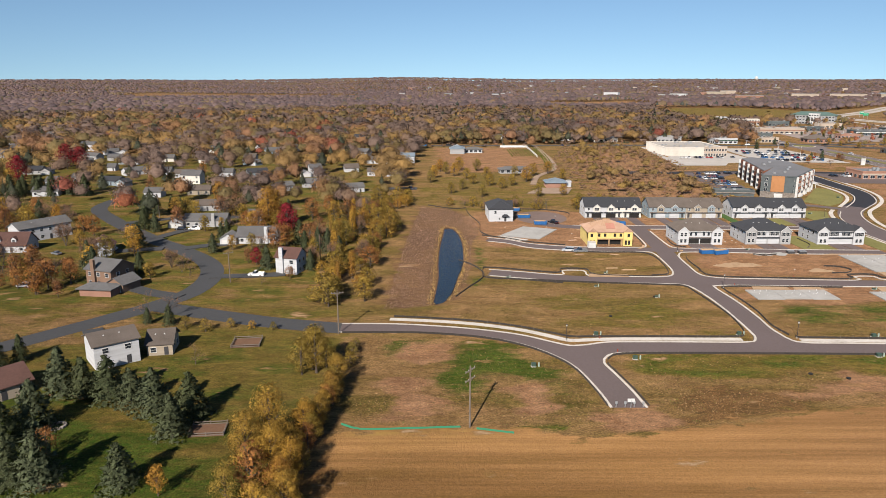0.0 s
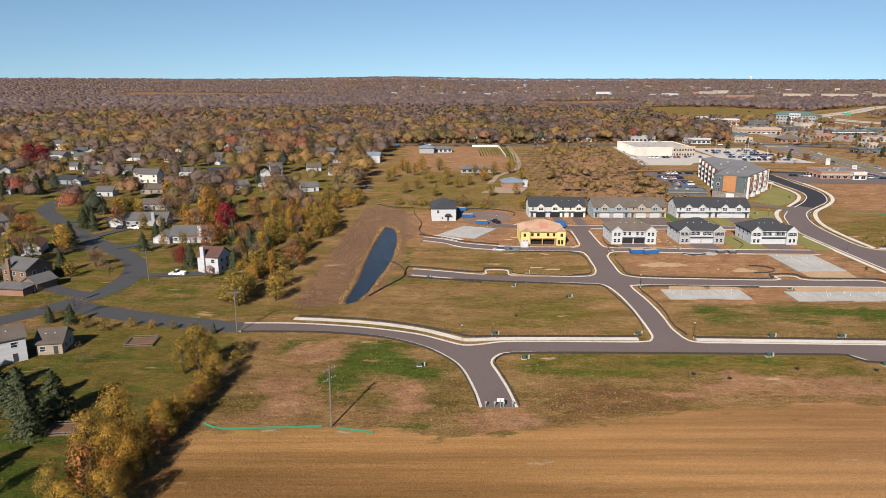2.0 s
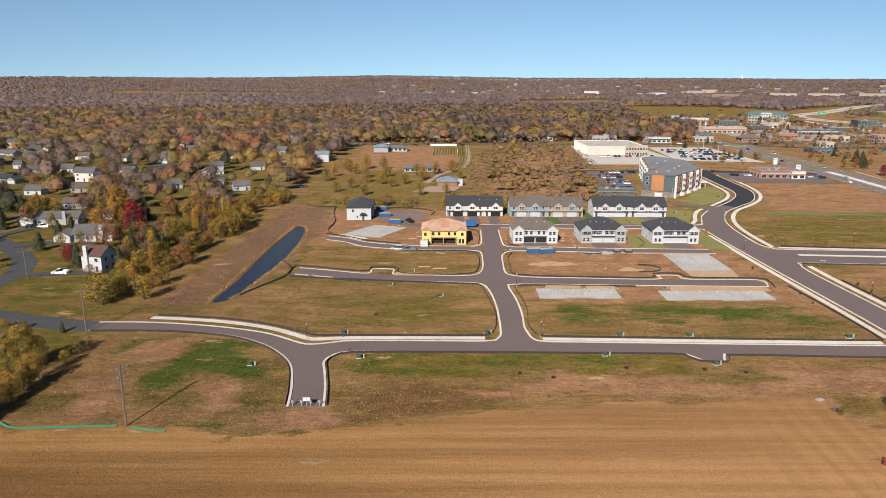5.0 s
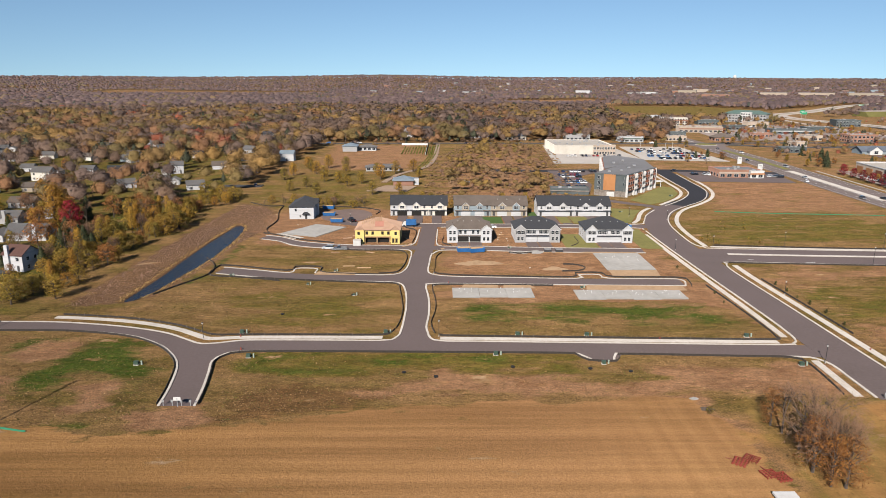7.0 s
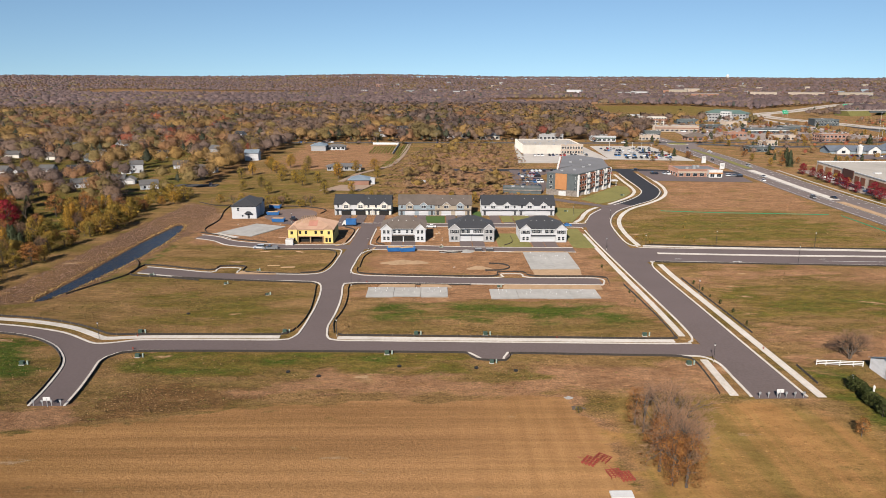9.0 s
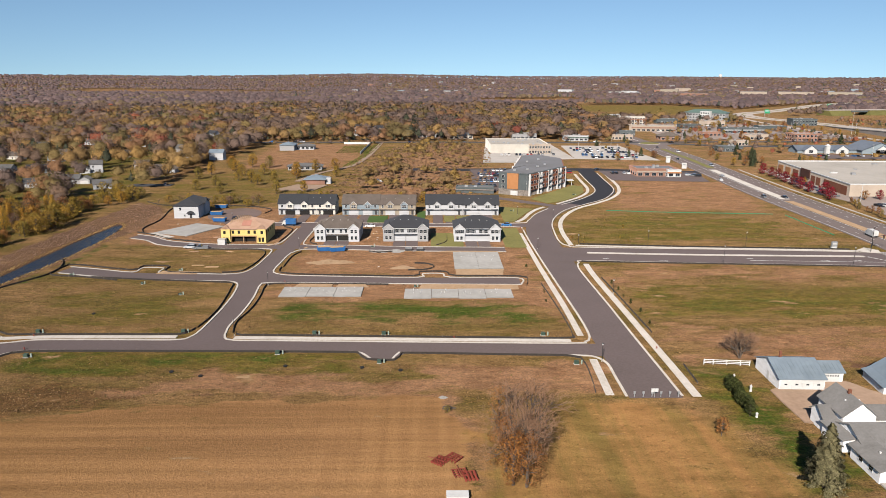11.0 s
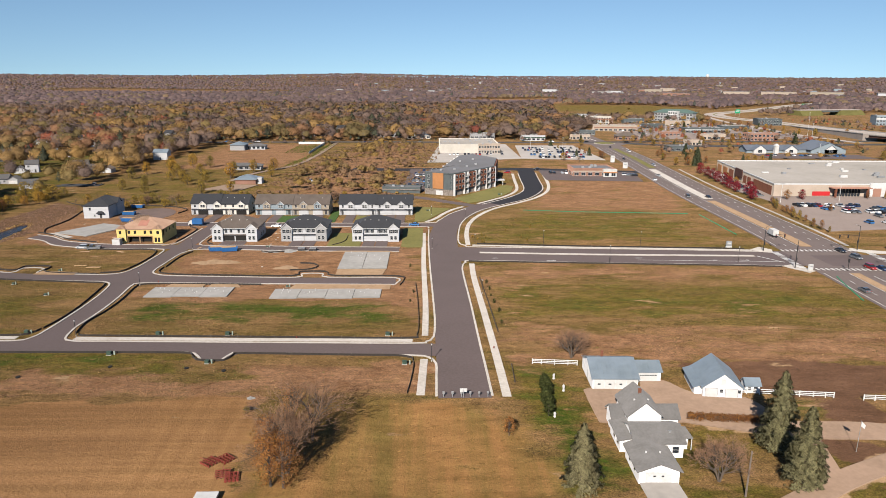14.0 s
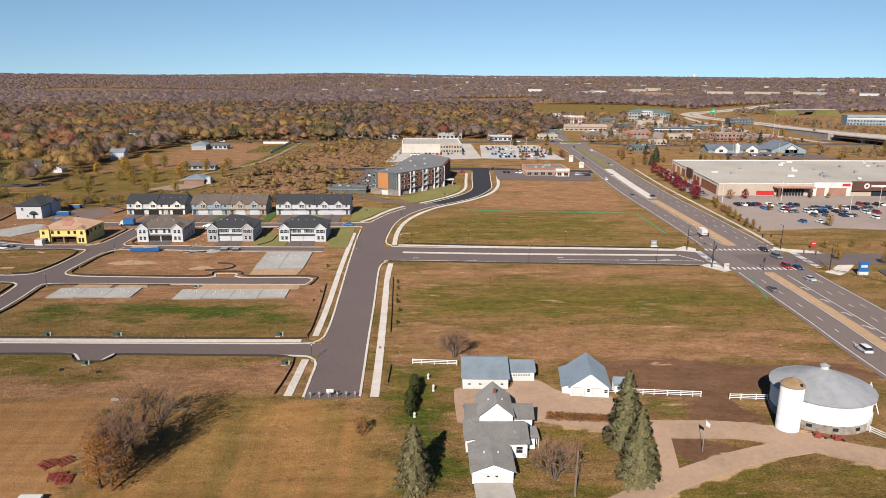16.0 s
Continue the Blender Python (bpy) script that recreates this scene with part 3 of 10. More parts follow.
c = mixer(n, l, "MIX", frayed(zone_sockets("zone_c")[0], 0.2), c, mixer(n, l, "MIX", 0.38, toned((0.225, 0.18, 0.068), (0.4, 0.237, 0.113), (0.315, 0.212, 0.09), stripes, mid, 0.66), mixer(n, l, "MIX", stripes, (0.2, 0.165, 0.056), (0.47, 0.258, 0.13))))
c = mixer(n, l, "MIX", frayed(m_tilled, 0.08), c, toned((0.19, 0.11, 0.085), (0.23, 0.14, 0.105), (0.17, 0.1, 0.075), None, None, 0.7))
c = mixer(n, l, "MIX", frayed(m_gravel, 0.08), c, toned((0.5, 0.36, 0.26), (0.44, 0.3, 0.21), (0.52, 0.4, 0.31), None, None, 0.86))
wet = noised(n, l, stretched(0.09, 0.22, 8), 1.0, 6, 0.7, 0.3, 0.7)
speck = noised(n, l, pos, 0.55, 4, 0.75, 0.56, 0.7)
chip = noised(n, l, stretched(0.5, 0.9), 1.0, 3, 0.7, 0.62, 0.72)
rough_land = n.new("ShaderNodeMath")
rough_land.operation = "SUBTRACT"
rough_land.inputs[0].default_value = 1.0
l.new(m_field, rough_land.inputs[1])
texture = mixer(n, l, "MIX", wet, (0.7, 0.68, 0.65), (1.26, 1.27, 1.3))
texture = mixer(n, l, "MIX", speck, texture, (0.56, 0.56, 0.5))
texture = mixer(n, l, "MIX", chip, texture, (1.5, 1.52, 1.55))
c = mixer(n, l, "MULTIPLY", rough_land.outputs[0], c, texture)
c = mixer(n, l, "MULTIPLY", 1.0, c, (0.565, 0.52, 0.405))
l.new(c, p.inputs["Base Color"])
p.inputs["Diffuse Roughness"].default_value = 1.0
p.inputs["Roughness"].default_value = 0.95
p.inputs["Specular IOR Level"].default_value = 0.1
gb = n.new("ShaderNodeBump")
gb.inputs["Strength"].default_value, gb.inputs["Distance"].default_value = 0.7, 0.14
l.new(tuft, gb.inputs["Height"])
l.new(gb.outputs[0], p.inputs["Normal"])
ground_mesh.materials[0] = GROUND
ground = tagged(new("ground", ground_mesh), "dry autumn grass, bare dirt and a tilled field", "ground", "", "structure")
pond_line = spline(POND + POND[:1], 4)[:-1]
structure("water", Shape().add([(x, y, -0.32) for x, y in offsets(pond_line, -0.3, 0)[0]], [tuple(range(len(pond_line)))[::-1]]), WATER_M, "narrow dark blue retention pond in a brown basin", "pond")

# ---- roads ----
level = [0]


def paved(name, outline, material, label, category="road"):
    """A flat piece of paving; each lies a little above the last."""
    level[0] += 1
    return structure(name, Shape().slab([tuple(q) for q in outline], -0.1, 0.04 + 0.004 * level[0]), material, label, category)


def street(name, line, width, material, label, category="road", step=3.0):
    a, b = offsets(spline(line, step), width / 2, -width / 2)
    return paved(name, [*a, *b[::-1]], material, label, category)


def curb(lines, label="pale concrete kerb along the new street"):
    for line in lines:
        structure("kerb", ribbon(Shape(), spline(line, 1.5), -0.27, 0.27, 0.0, 0.2), CONCRETE, label, "kerb")


def sidewalk(line, width, label="new white concrete pavement strip", step=3.0):
    return structure("pavement", ribbon(Shape(), spline(line, step), -width / 2, width / 2, 0.0, 0.14), CONCRETE, label, "pavement")


NEW = "new dark grey asphalt street, empty"
street("road", [(-183, 400), (-182, 360), (-159, 326), (-125, 287), (-104, 266.5), (-87.4, 247), (-80.4, 230), (-80, 212), (-86, 198), (-103, 175), (-125, 150), (-170, 110)], 8.0, ASPHALT_OLD, "old grey asphalt residential street curving between houses")
street("road", [(-84, 195.5), (-70, 190), (-50, 182.8), (-36, 179.2), (-27, 177.4)], 8.0, ASPHALT_OLD, "old grey asphalt street joining the new one")
A_NORTH = [(-28, 180.9), (-14.8, 180.7), (-3.8, 179.3), (8.6, 176.6), (20.4, 172.3), (28.5, 166.9), (32.3, 164.6), (37, 165.2), (41, 166.6), (46, 167.1), (63, 167.0), (78, 166.8), (81.2, 168.2), (82.4, 171.5)]
A_SOUTH = [(-28, 174.3), (-16, 174.4), (-3.7, 173.8), (11.3, 170.4), (21, 164.7), (27.2, 158.1), (31.3, 150.6), (33.8, 139), (34.8, 130.5)]
STUB_EAST = [(42.2, 130.5), (41.2, 139), (39.6, 148), (38.6, 153.5), (40.2, 157.6), (44.3, 159.6), (58.3, 159.8), (86.2, 159.4), (108.3, 159.0), (124.5, 158.6)]
paved("road", [*spline(A_NORTH[:-2]), (104.5, 165.9), (147, 164.5), (190, 163.3), (190, 155.4), (163, 156.8), (138, 157.9), (135, 154), (129.4, 154.4), (126, 158.2), *spline(STUB_EAST, 1.5)[::-1], *spline(A_SOUTH)[::-1]], ASPHALT, NEW)
C_LINE = [(86, 163), (86, 172), (86.3, 184), (86.4, 195), (86, 205), (85.3, 214), (85.2, 222), (85.2, 232), (85.8, 241), (86.1, 251), (87.2, 262), (88, 284), (89, 312)]
street("road", C_LINE, 7.0, ASPHALT, NEW)
paved("road", [(77, 166.4), (80.6, 168), (82.6, 172.4), (89.4, 172.4), (90.6, 168.6), (95, 166)], ASPHALT, "new asphalt mouth of a side street")
paved("road", [(74, 219), (79, 218), (81, 215.5), (82.2, 210), (88.8, 210), (88.6, 215), (91, 217.3), (97, 217), (97, 225.5), (91.6, 227.4), (89.4, 230), (89, 236), (81.6, 236), (80.6, 232), (78.6, 229.4), (74, 228)], ASPHALT, "new asphalt crossing of two streets")
street("road", [(16.4, 233), (27, 229.8), (41, 225.8), (55, 224.2), (75, 223), (86, 222.3), (98, 221.4), (113, 220.4), (142, 219.2), (173.4, 218.5)], 7.4, ASPHALT, NEW)
street("road", [(19, 284.5), (27.4, 280.5), (35.9, 273), (49, 268.6), (62.2, 266.7), (80, 266.5), (112, 264.9), (135, 262.7), (173, 261.3)], 6.6, ASPHALT, NEW)
street("road", [(46, 317), (56, 311), (71.4, 308.7), (97, 308.3), (122, 307.8), (149, 307), (188, 307)], 7.0, ASPHALT, NEW)
paved("road", [(48 + 12.5 * math.cos(a), 332 + 16 * math.sin(a)) for a in np.arange(0, 6.28, 0.3)], surface("dusty_asphalt", (0.21, 0.15, 0.13), (0.15, 0.115, 0.105), 0.9, 0.6, 0.1), "round asphalt turning place beside building sites")
M_LINE = [(191.8, 133), (191.6, 160), (191.4, 200), (190.6, 240), (190.4, 275), (191.4, 295), (194.4, 312), (200, 330), (208.4, 346.5), (220.5, 362), (233, 376), (243.5, 394), (248.5, 412), (251, 445), (254, 480), (255, 505)]
street("road", M_LINE, 11.4, ASPHALT, "wide new dark grey asphalt road, empty")
street("road", [(219, 360.4), (233, 376), (243.5, 394), (248.5, 412), (251, 445), (254, 480), (255, 500)], 11.8, ASPHALT_NEW, "fresh black asphalt on a curving road")
street("road", [(188, 254.5), (245, 251.2), (290, 248.3), (325, 246.5)], 21.0, ASPHALT, "divided new asphalt approach road with painted arrows")
street("road", [(130, 500), (168, 498), (256, 500), (300, 489), (352, 484)], 13.0, ASPHALT_NEW, "dark asphalt service road before the shops")
street("highway", [(326, 20), (329.5, 140), (332, 180), (334.5, 228), (337.6, 270), (339, 303), (340, 340), (341, 378), (343.2, 420), (347, 470), (350.6, 520), (354.5, 568), (357.5, 630), (361.5, 684)], 28.5, HIGHWAY_MAT, "busy six lane asphalt highway with painted lanes", step=10)
street("highway", [(362, 705), (362, 768), (370, 880), (381, 1005), (402, 1115), (420, 1240)], 20.0, HIGHWAY_MAT, "asphalt highway running on past shops", step=12)
paved("road", [(364 + 21 * math.cos(a), 699 + 21 * math.sin(a)) for a in np.arange(0, 6.28, 0.2)], HIGHWAY_MAT, "asphalt roundabout")
street("road", [(330, 243), (380, 243.5), (470, 244), (700, 246)], 15.0, ASPHALT, "asphalt side road leading to a large shop")
street("road", [(-420, 704), (0, 708), (130, 712), (302, 709), (440, 720), (700, 730)], 12.0, ASPHALT_OLD, "asphalt cross road before the woods", step=20)
curb([A_NORTH, A_SOUTH, STUB_EAST,
      [(89.8, 172), (90.6, 168.2), (93.5, 166.4), (104.5, 166), (147.2, 164.6), (180, 163.7), (183.5, 164.8), (185.4, 168), (185.9, 180), (185.6, 200), (184.8, 238), (184.4, 275), (184.6, 297)],
      [(124.5, 158.6), (127, 157.8), (129.4, 154.4)], [(134.8, 153.9), (136, 157.4), (139, 158), (163.3, 156.8), (180, 155.9), (184, 154.8), (185.8, 151), (185.8, 143), (185.7, 133.8)],
      [(197.6, 133.8), (197.4, 149), (197.1, 167), (196.8, 194), (196.2, 224), (196.4, 236), (198, 242), (202, 244.2), (245, 240.8), (294, 237.6), (312, 235.6)],
      [(312, 256.6), (289.6, 258.8), (245.5, 262), (204, 265), (199.2, 267.5), (196.8, 273), (197.3, 288), (199.6, 310), (205, 329), (213.4, 345.5), (226, 360), (239, 375), (248.6, 394), (254.4, 414), (257.2, 446), (260, 480)],
      [(82.4, 171.5), (82.8, 178), (83, 185), (83.1, 193), (82.7, 203.6), (81.8, 211.8), (80.6, 216.4), (78.4, 218.4), (75, 219), (60, 220.2), (40, 222.4), (27, 225.8), (16.2, 229)],
      [(16.4, 237), (27, 234), (41, 230), (42.5, 235.5), (49.8, 235), (51, 228.6), (65, 227.6), (75, 227.4), (79, 229), (81, 233.8), (81.9, 241.3), (82.2, 249.4), (82.4, 253)],
      [(89.8, 172), (89.3, 177), (89.8, 185.4), (89.9, 194.4), (89.5, 203.6), (88.8, 210.6), (88.7, 215), (91.2, 217.2), (113, 216.6), (142, 215.4), (173.2, 214.6)],
      [(90.4, 257), (89.7, 251), (89.3, 241.4), (89, 233.8), (89.6, 229.5), (92, 227.2), (97, 225.6), (113, 224.4), (139.5, 223.1), (141, 227.4), (148, 227.6), (150.4, 223.2), (173, 222.3), (173.4, 214.8)],
      [(19, 288), (27.4, 284), (36.5, 276.5), (50, 272), (62, 270.2), (79, 269.9), (82.4, 272), (83.6, 280), (84.4, 300)],
      [(19, 281), (27, 277), (35, 269.6), (48, 265.2), (62, 263.3), (78, 263), (81.8, 261), (82.4, 254)],
      [(90.6, 256), (92.4, 260.4), (97, 262.2), (112, 261.3), (135, 259.2), (173, 257.9)],
      [(92.4, 300), (92, 276), (93, 270), (97, 268.3), (112, 268.3), (135, 266.1), (173, 264.8)],
      [(94, 304.6), (122, 304.2), (149, 303.4), (181, 303.4), (184.4, 300)], [(60, 313.4), (71, 312.4), (97, 311.9), (122, 311.4), (149, 310.6), (184, 311.4), (189.4, 317), (195, 332), (203.6, 346.8)], [(213, 358.6), (221, 368), (229.5, 379.5), (238, 395), (242.6, 412), (245, 446), (247.6, 480)]])
sidewalk([(-15, 184.6), (-3.8, 183.2), (8.8, 180.6), (20.9, 176), (29, 170.8), (33, 168.2), (38, 168.6), (46, 169.1), (78, 168.9)], 1.9)
sidewalk([(93, 168.3), (104, 167.9), (147, 166.5), (180, 165.6)], 1.9)
sidewalk([(182.3, 134.4), (183, 153.5)], 1.8)
sidewalk([(183.2, 169), (183.3, 194), (182.6, 238), (182.4, 290)], 1.7)
sidewalk([(200.7, 133.5), (200.6, 152), (200.2, 184), (199.6, 222), (200, 240)], 1.9)
sidewalk([(202, 268), (245, 263.9), (290, 260.7), (311, 258.8)], 1.8)
sidewalk([(200.3, 268.6), (200.9, 290), (203.6, 311), (209.4, 329.4), (219, 347.6), (232.6, 363), (244.6, 379), (253.6, 398), (259, 420), (262, 446), (264, 470)], 1.9)
sidewalk([(183.5, 313.6), (188, 321.5), (191.6, 332), (196.6, 343.5), (202.5, 352)], 1.9)
sidewalk([(211, 361), (219, 371), (227.6, 383), (234.6, 397), (238.6, 414), (241, 446), (243.4, 476)], 1.8)
street("driveway", [(176, 381), (184.9, 375.6), (194.7, 366), (203.8, 358.6), (210, 352.4)], 6.0, ASPHALT, "asphalt drive to the apartment garage", "driveway")
structure("road_median", ribbon(Shape(), spline([(204, 255.8), (245, 252.6), (290, 250.6), (308, 249.9)], 4), -0.9, 0.9, 0.0, 0.26), CONCRETE, "raised white concrete median in the approach road", "median")

# ---- paints, cladding and roofs ----
WHITE = surface("white_siding", (0.6, 0.61, 0.63), (0.52, 0.53, 0.55), 0.6, 1.5, 0.3, stretch=(0.3, 0.3, 6))
CREAM = surface("cream_siding", (0.76, 0.73, 0.66), (0.68, 0.65, 0.58), 0.65, 1.5, 0.3, stretch=(0.3, 0.3, 6))
TAN = surface("tan_siding", (0.42, 0.36, 0.28), (0.36, 0.3, 0.23), 0.7, 1.5, 0.3, stretch=(0.3, 0.3, 6))
BLUEGREY = surface("blue_grey_siding", (0.3, 0.36, 0.4), (0.24, 0.3, 0.34), 0.7, 1.5, 0.3, stretch=(0.3, 0.3, 6))
GREYSIDE = surface("grey_siding", (0.42, 0.42, 0.42), (0.35, 0.35, 0.36), 0.7, 1.5, 0.3, stretch=(0.3, 0.3, 6))
TRIM = surface("white_trim", (0.69, 0.69, 0.68), (0.61, 0.61, 0.6), 0.5, 2, 0.4)
SHINGLE = surface("charcoal_shingles", (0.05, 0.053, 0.062), (0.08, 0.083, 0.092), 0.9, 3.0, 0.3, 0.02)
SHINGLE_BROWN = surface("brown_shingles", (0.2, 0.165, 0.14), (0.15, 0.122, 0.105), 0.9, 3.0, 0.3, 0.02)
SHINGLE_GREY = surface("grey_shingles", (0.2, 0.195, 0.195), (0.14, 0.137, 0.138), 0.9, 2.0, 0.2, 0.02)
SHINGLE_RED = surface("red_brown_shingles", (0.2, 0.105, 0.085), (0.15, 0.08, 0.065), 0.9, 2.0, 0.2, 0.02)
METAL_ROOF = surface("blue_grey_metal_roof", (0.27, 0.33, 0.38), (0.22, 0.275, 0.325), 0.45, 0.6, 0.2, 0.0, 0.1)
GLASS, gn, gl, gp_ = shader("window_glass")
gp_.inputs["Base Color"].default_value = (0.02, 0.024, 0.03, 1)
gp_.inputs["Roughness"].default_value = 0.05
SHUTTER = surface("dark_shutter", (0.05, 0.05, 0.055), (0.07, 0.07, 0.075), 0.6, 3, 0.5)
# Near-black colour that paints the shade inside open bays and window holes.
DARK = surface("opening_shade", (0.025, 0.023, 0.022), (0.04, 0.036, 0.033), 0.9, 1, 0.3)
SHEATH = surface("yellow_sheathing", (0.82, 0.64, 0.24), (0.74, 0.56, 0.19), 0.7, 0.8, 0.3)
SALMON_WRAP = surface("pink_underlay", (0.62, 0.3, 0.22), (0.56, 0.26, 0.19), 0.8, 1, 0.2)
LUMBER = surface("pine_lumber", (0.6, 0.4, 0.22), (0.5, 0.32, 0.17), 0.8, 2, 0.4)
OSB = surface("roof_boards", (0.64, 0.43, 0.3), (0.55, 0.33, 0.23), 0.8, 0.7, 0.25)
BRICK = surface("red_brick", (0.28, 0.11, 0.065), (0.22, 0.09, 0.055), 0.9, 4, 0.3, 0.01)
STONE = surface("pale_fieldstone", (0.5, 0.44, 0.38), (0.15, 0.12, 0.11), 0.9, 1.1, 0.4, 0.03)
ORANGE = surface("orange_panel", (0.5, 0.235, 0.095), (0.44, 0.2, 0.08), 0.5, 0.7, 0.2)
CHARCOAL = surface("charcoal_panel", (0.115, 0.135, 0.138), (0.09, 0.108, 0.112), 0.6, 0.7, 0.2)
ROOF_DARK = surface("grey_roof_membrane", (0.19, 0.19, 0.2), (0.155, 0.155, 0.165), 0.85, 0.5, 0.05)
ROOF_PALE = surface("pale_roof_membrane", (0.44, 0.41, 0.37), (0.36, 0.335, 0.3), 0.85, 0.3, 0.03)
STUCCO = surface("tan_stucco", (0.72, 0.6, 0.49), (0.64, 0.53, 0.43), 0.85, 1, 0.1)
STEEL = surface("galvanised_steel", (0.45, 0.46, 0.47), (0.38, 0.39, 0.4), 0.5, 1, 0.2, 0.0, 0.4)
BLACK = surface("black_metal", (0.03, 0.03, 0.032), (0.045, 0.045, 0.048), 0.5, 2, 0.4)
TIMBER = surface("weathered_timber", (0.27, 0.22, 0.18), (0.2, 0.16, 0.13), 0.9, 3, 0.5)
FENCE_WHITE = surface("white_fence_paint", (0.82, 0.82, 0.8), (0.72, 0.72, 0.7), 0.6, 2, 0.3)
BLUE_BIN = surface("blue_skip_paint", (0.03, 0.15, 0.4), (0.025, 0.12, 0.33), 0.5, 1, 0.3)
RED_STEEL = surface("faded_red_paint", (0.3, 0.06, 0.04), (0.2, 0.045, 0.03), 0.6, 2, 0.4)
GREEN_BOX = surface("green_cabinet_paint", (0.06, 0.1, 0.075), (0.05, 0.085, 0.06), 0.5, 2, 0.4)
FABRIC = surface("black_silt_fabric", (0.045, 0.04, 0.037), (0.1, 0.083, 0.07), 0.95, 2, 0.3)
GREEN_FABRIC = surface("green_silt_roll", (0.04, 0.3, 0.16), (0.06, 0.36, 0.2), 0.8, 1, 0.3)
MULCH = surface("mulch", (0.2, 0.11, 0.065), (0.14, 0.08, 0.05), 0.95, 2, 0.3)
SAND = surface("sand_heap", (0.45, 0.31, 0.19), (0.38, 0.25, 0.15), 0.95, 1.2, 0.3, 0.03)
TURF = surface("fresh_turf", (0.055, 0.11, 0.025), (0.08, 0.13, 0.03), 0.95, 1.0, 0.2)
YARD = surface("olive_turf", (0.225, 0.2, 0.066), (0.155, 0.158, 0.048), 0.95, 0.8, 0.1)

# ---- house kit: each works in its thing's own space, front towards -y ----


def window(parent, x, y, z, w, h, face="-y", shutters=None, frame_mat=None):
    """A framed window with a pane, centred at x, sill height z, on the wall plane y (or x for side faces)."""
    def put(s):
        if face == "-y":
            v = [(x + a, y - b, z + c) for a, b, c in s.v]
        elif face == "+y":
            v = [(x - a, y + b, z + c) for a, b, c in s.v]
        elif face == "-x":
            v = [(x - b, y - a, z + c) for a, b, c in s.v]
        else:
            v = [(x + b, y + a, z + c) for a, b, c in s.v]
        s.v = v
        return s
    t = 0.09
    fr = Shape().box(-w / 2 - t, w / 2 + t, -0.02, 0.07, -t, 0).box(-w / 2 - t, w / 2 + t, -0.02, 0.07, h, h + t).box(-w / 2 - t, -w / 2, -0.02, 0.07, 0, h).box(w / 2, w / 2 + t, -0.02, 0.07, 0, h).box(-w / 2, w / 2, -0.02, 0.06, h / 2 - 0.03, h / 2 + 0.03)
    win = part("window", put(fr), frame_mat or TRIM, parent)
    part("pane", put(Shape().box(-w / 2, w / 2, -0.02, 0.03, 0, h)), GLASS, win)
    if shutters:
        for k in (-1, 1):
            part("shutter", put(Shape().box(k * (w / 2 + 0.27) - 0.17, k * (w / 2 + 0.27) + 0.17, -0.02, 0.06, 0, h)), shutters, win)
    return win


def garage_door(parent, x, y, w, h, material, opened=False, z=0.05):
    if opened:
        # No hole is cut: a dark panel paints the garage's shaded inside.
        return part("garage_opening", Shape().box(x - w / 2, x + w / 2, y - 0.03, y + 0.1, z, z + h), DARK, parent, "dark panel painted as the shaded inside of an open garage")
    d = part("garage_door", Shape().box(x - w / 2, x + w / 2, y - 0.04, y + 0.1, z, z + h), material, parent)
    rows = 4
    for i in range(rows):
        part("panel", Shape().box(x - w / 2 + 0.12, x + w / 2 - 0.12, y - 0.075, y - 0.04, z + h / rows * i + 0.06, z + h / rows * (i + 1) - 0.06), material, d)
    return d


def front_gable(parent, x, w, y, proj, z_base, z_eave, rise, wall_mat, roof_mat, over=0.35, back=3.5):
    """A bay that steps out of the front with its own small gable."""
    part("bay", Shape().box(x - w / 2, x + w / 2, y - proj, y + 0.05, z_base, z_eave).wedge(x - w / 2, x + w / 2, y - proj, y + back, z_eave, rise, "y"), wall_mat, parent)
    part("gable_roof", Shape().gable(x - w / 2, x + w / 2, y - proj, y + back, z_eave, rise, "y", 0.2, over), roof_mat, parent)
    k = rise / (w / 2)
    a, b = z_eave - over * k, z_eave + rise
    s = Shape()
    for sgn in (-1, 1):
        xa, ya = x + sgn * (w / 2 + over), y - proj - over
        s.hull([(xa, ya - 0.04, a - 0.05), (x, ya - 0.04, b - 0.05), (x, ya - 0.04, b + 0.2), (xa, ya - 0.04, a + 0.2)], [(xa, ya, a - 0.05), (x, ya, b - 0.05), (x, ya, b + 0.2), (xa, ya, a + 0.2)])
    part("barge_board", s, TRIM, parent)


def vents(parent, xs, y, z):
    for x in xs:
        part("roof_vent", Shape().box(x - 0.14, x + 0.14, y - 0.14, y + 0.14, z - 0.5, z + 0.28), TRIM, parent)


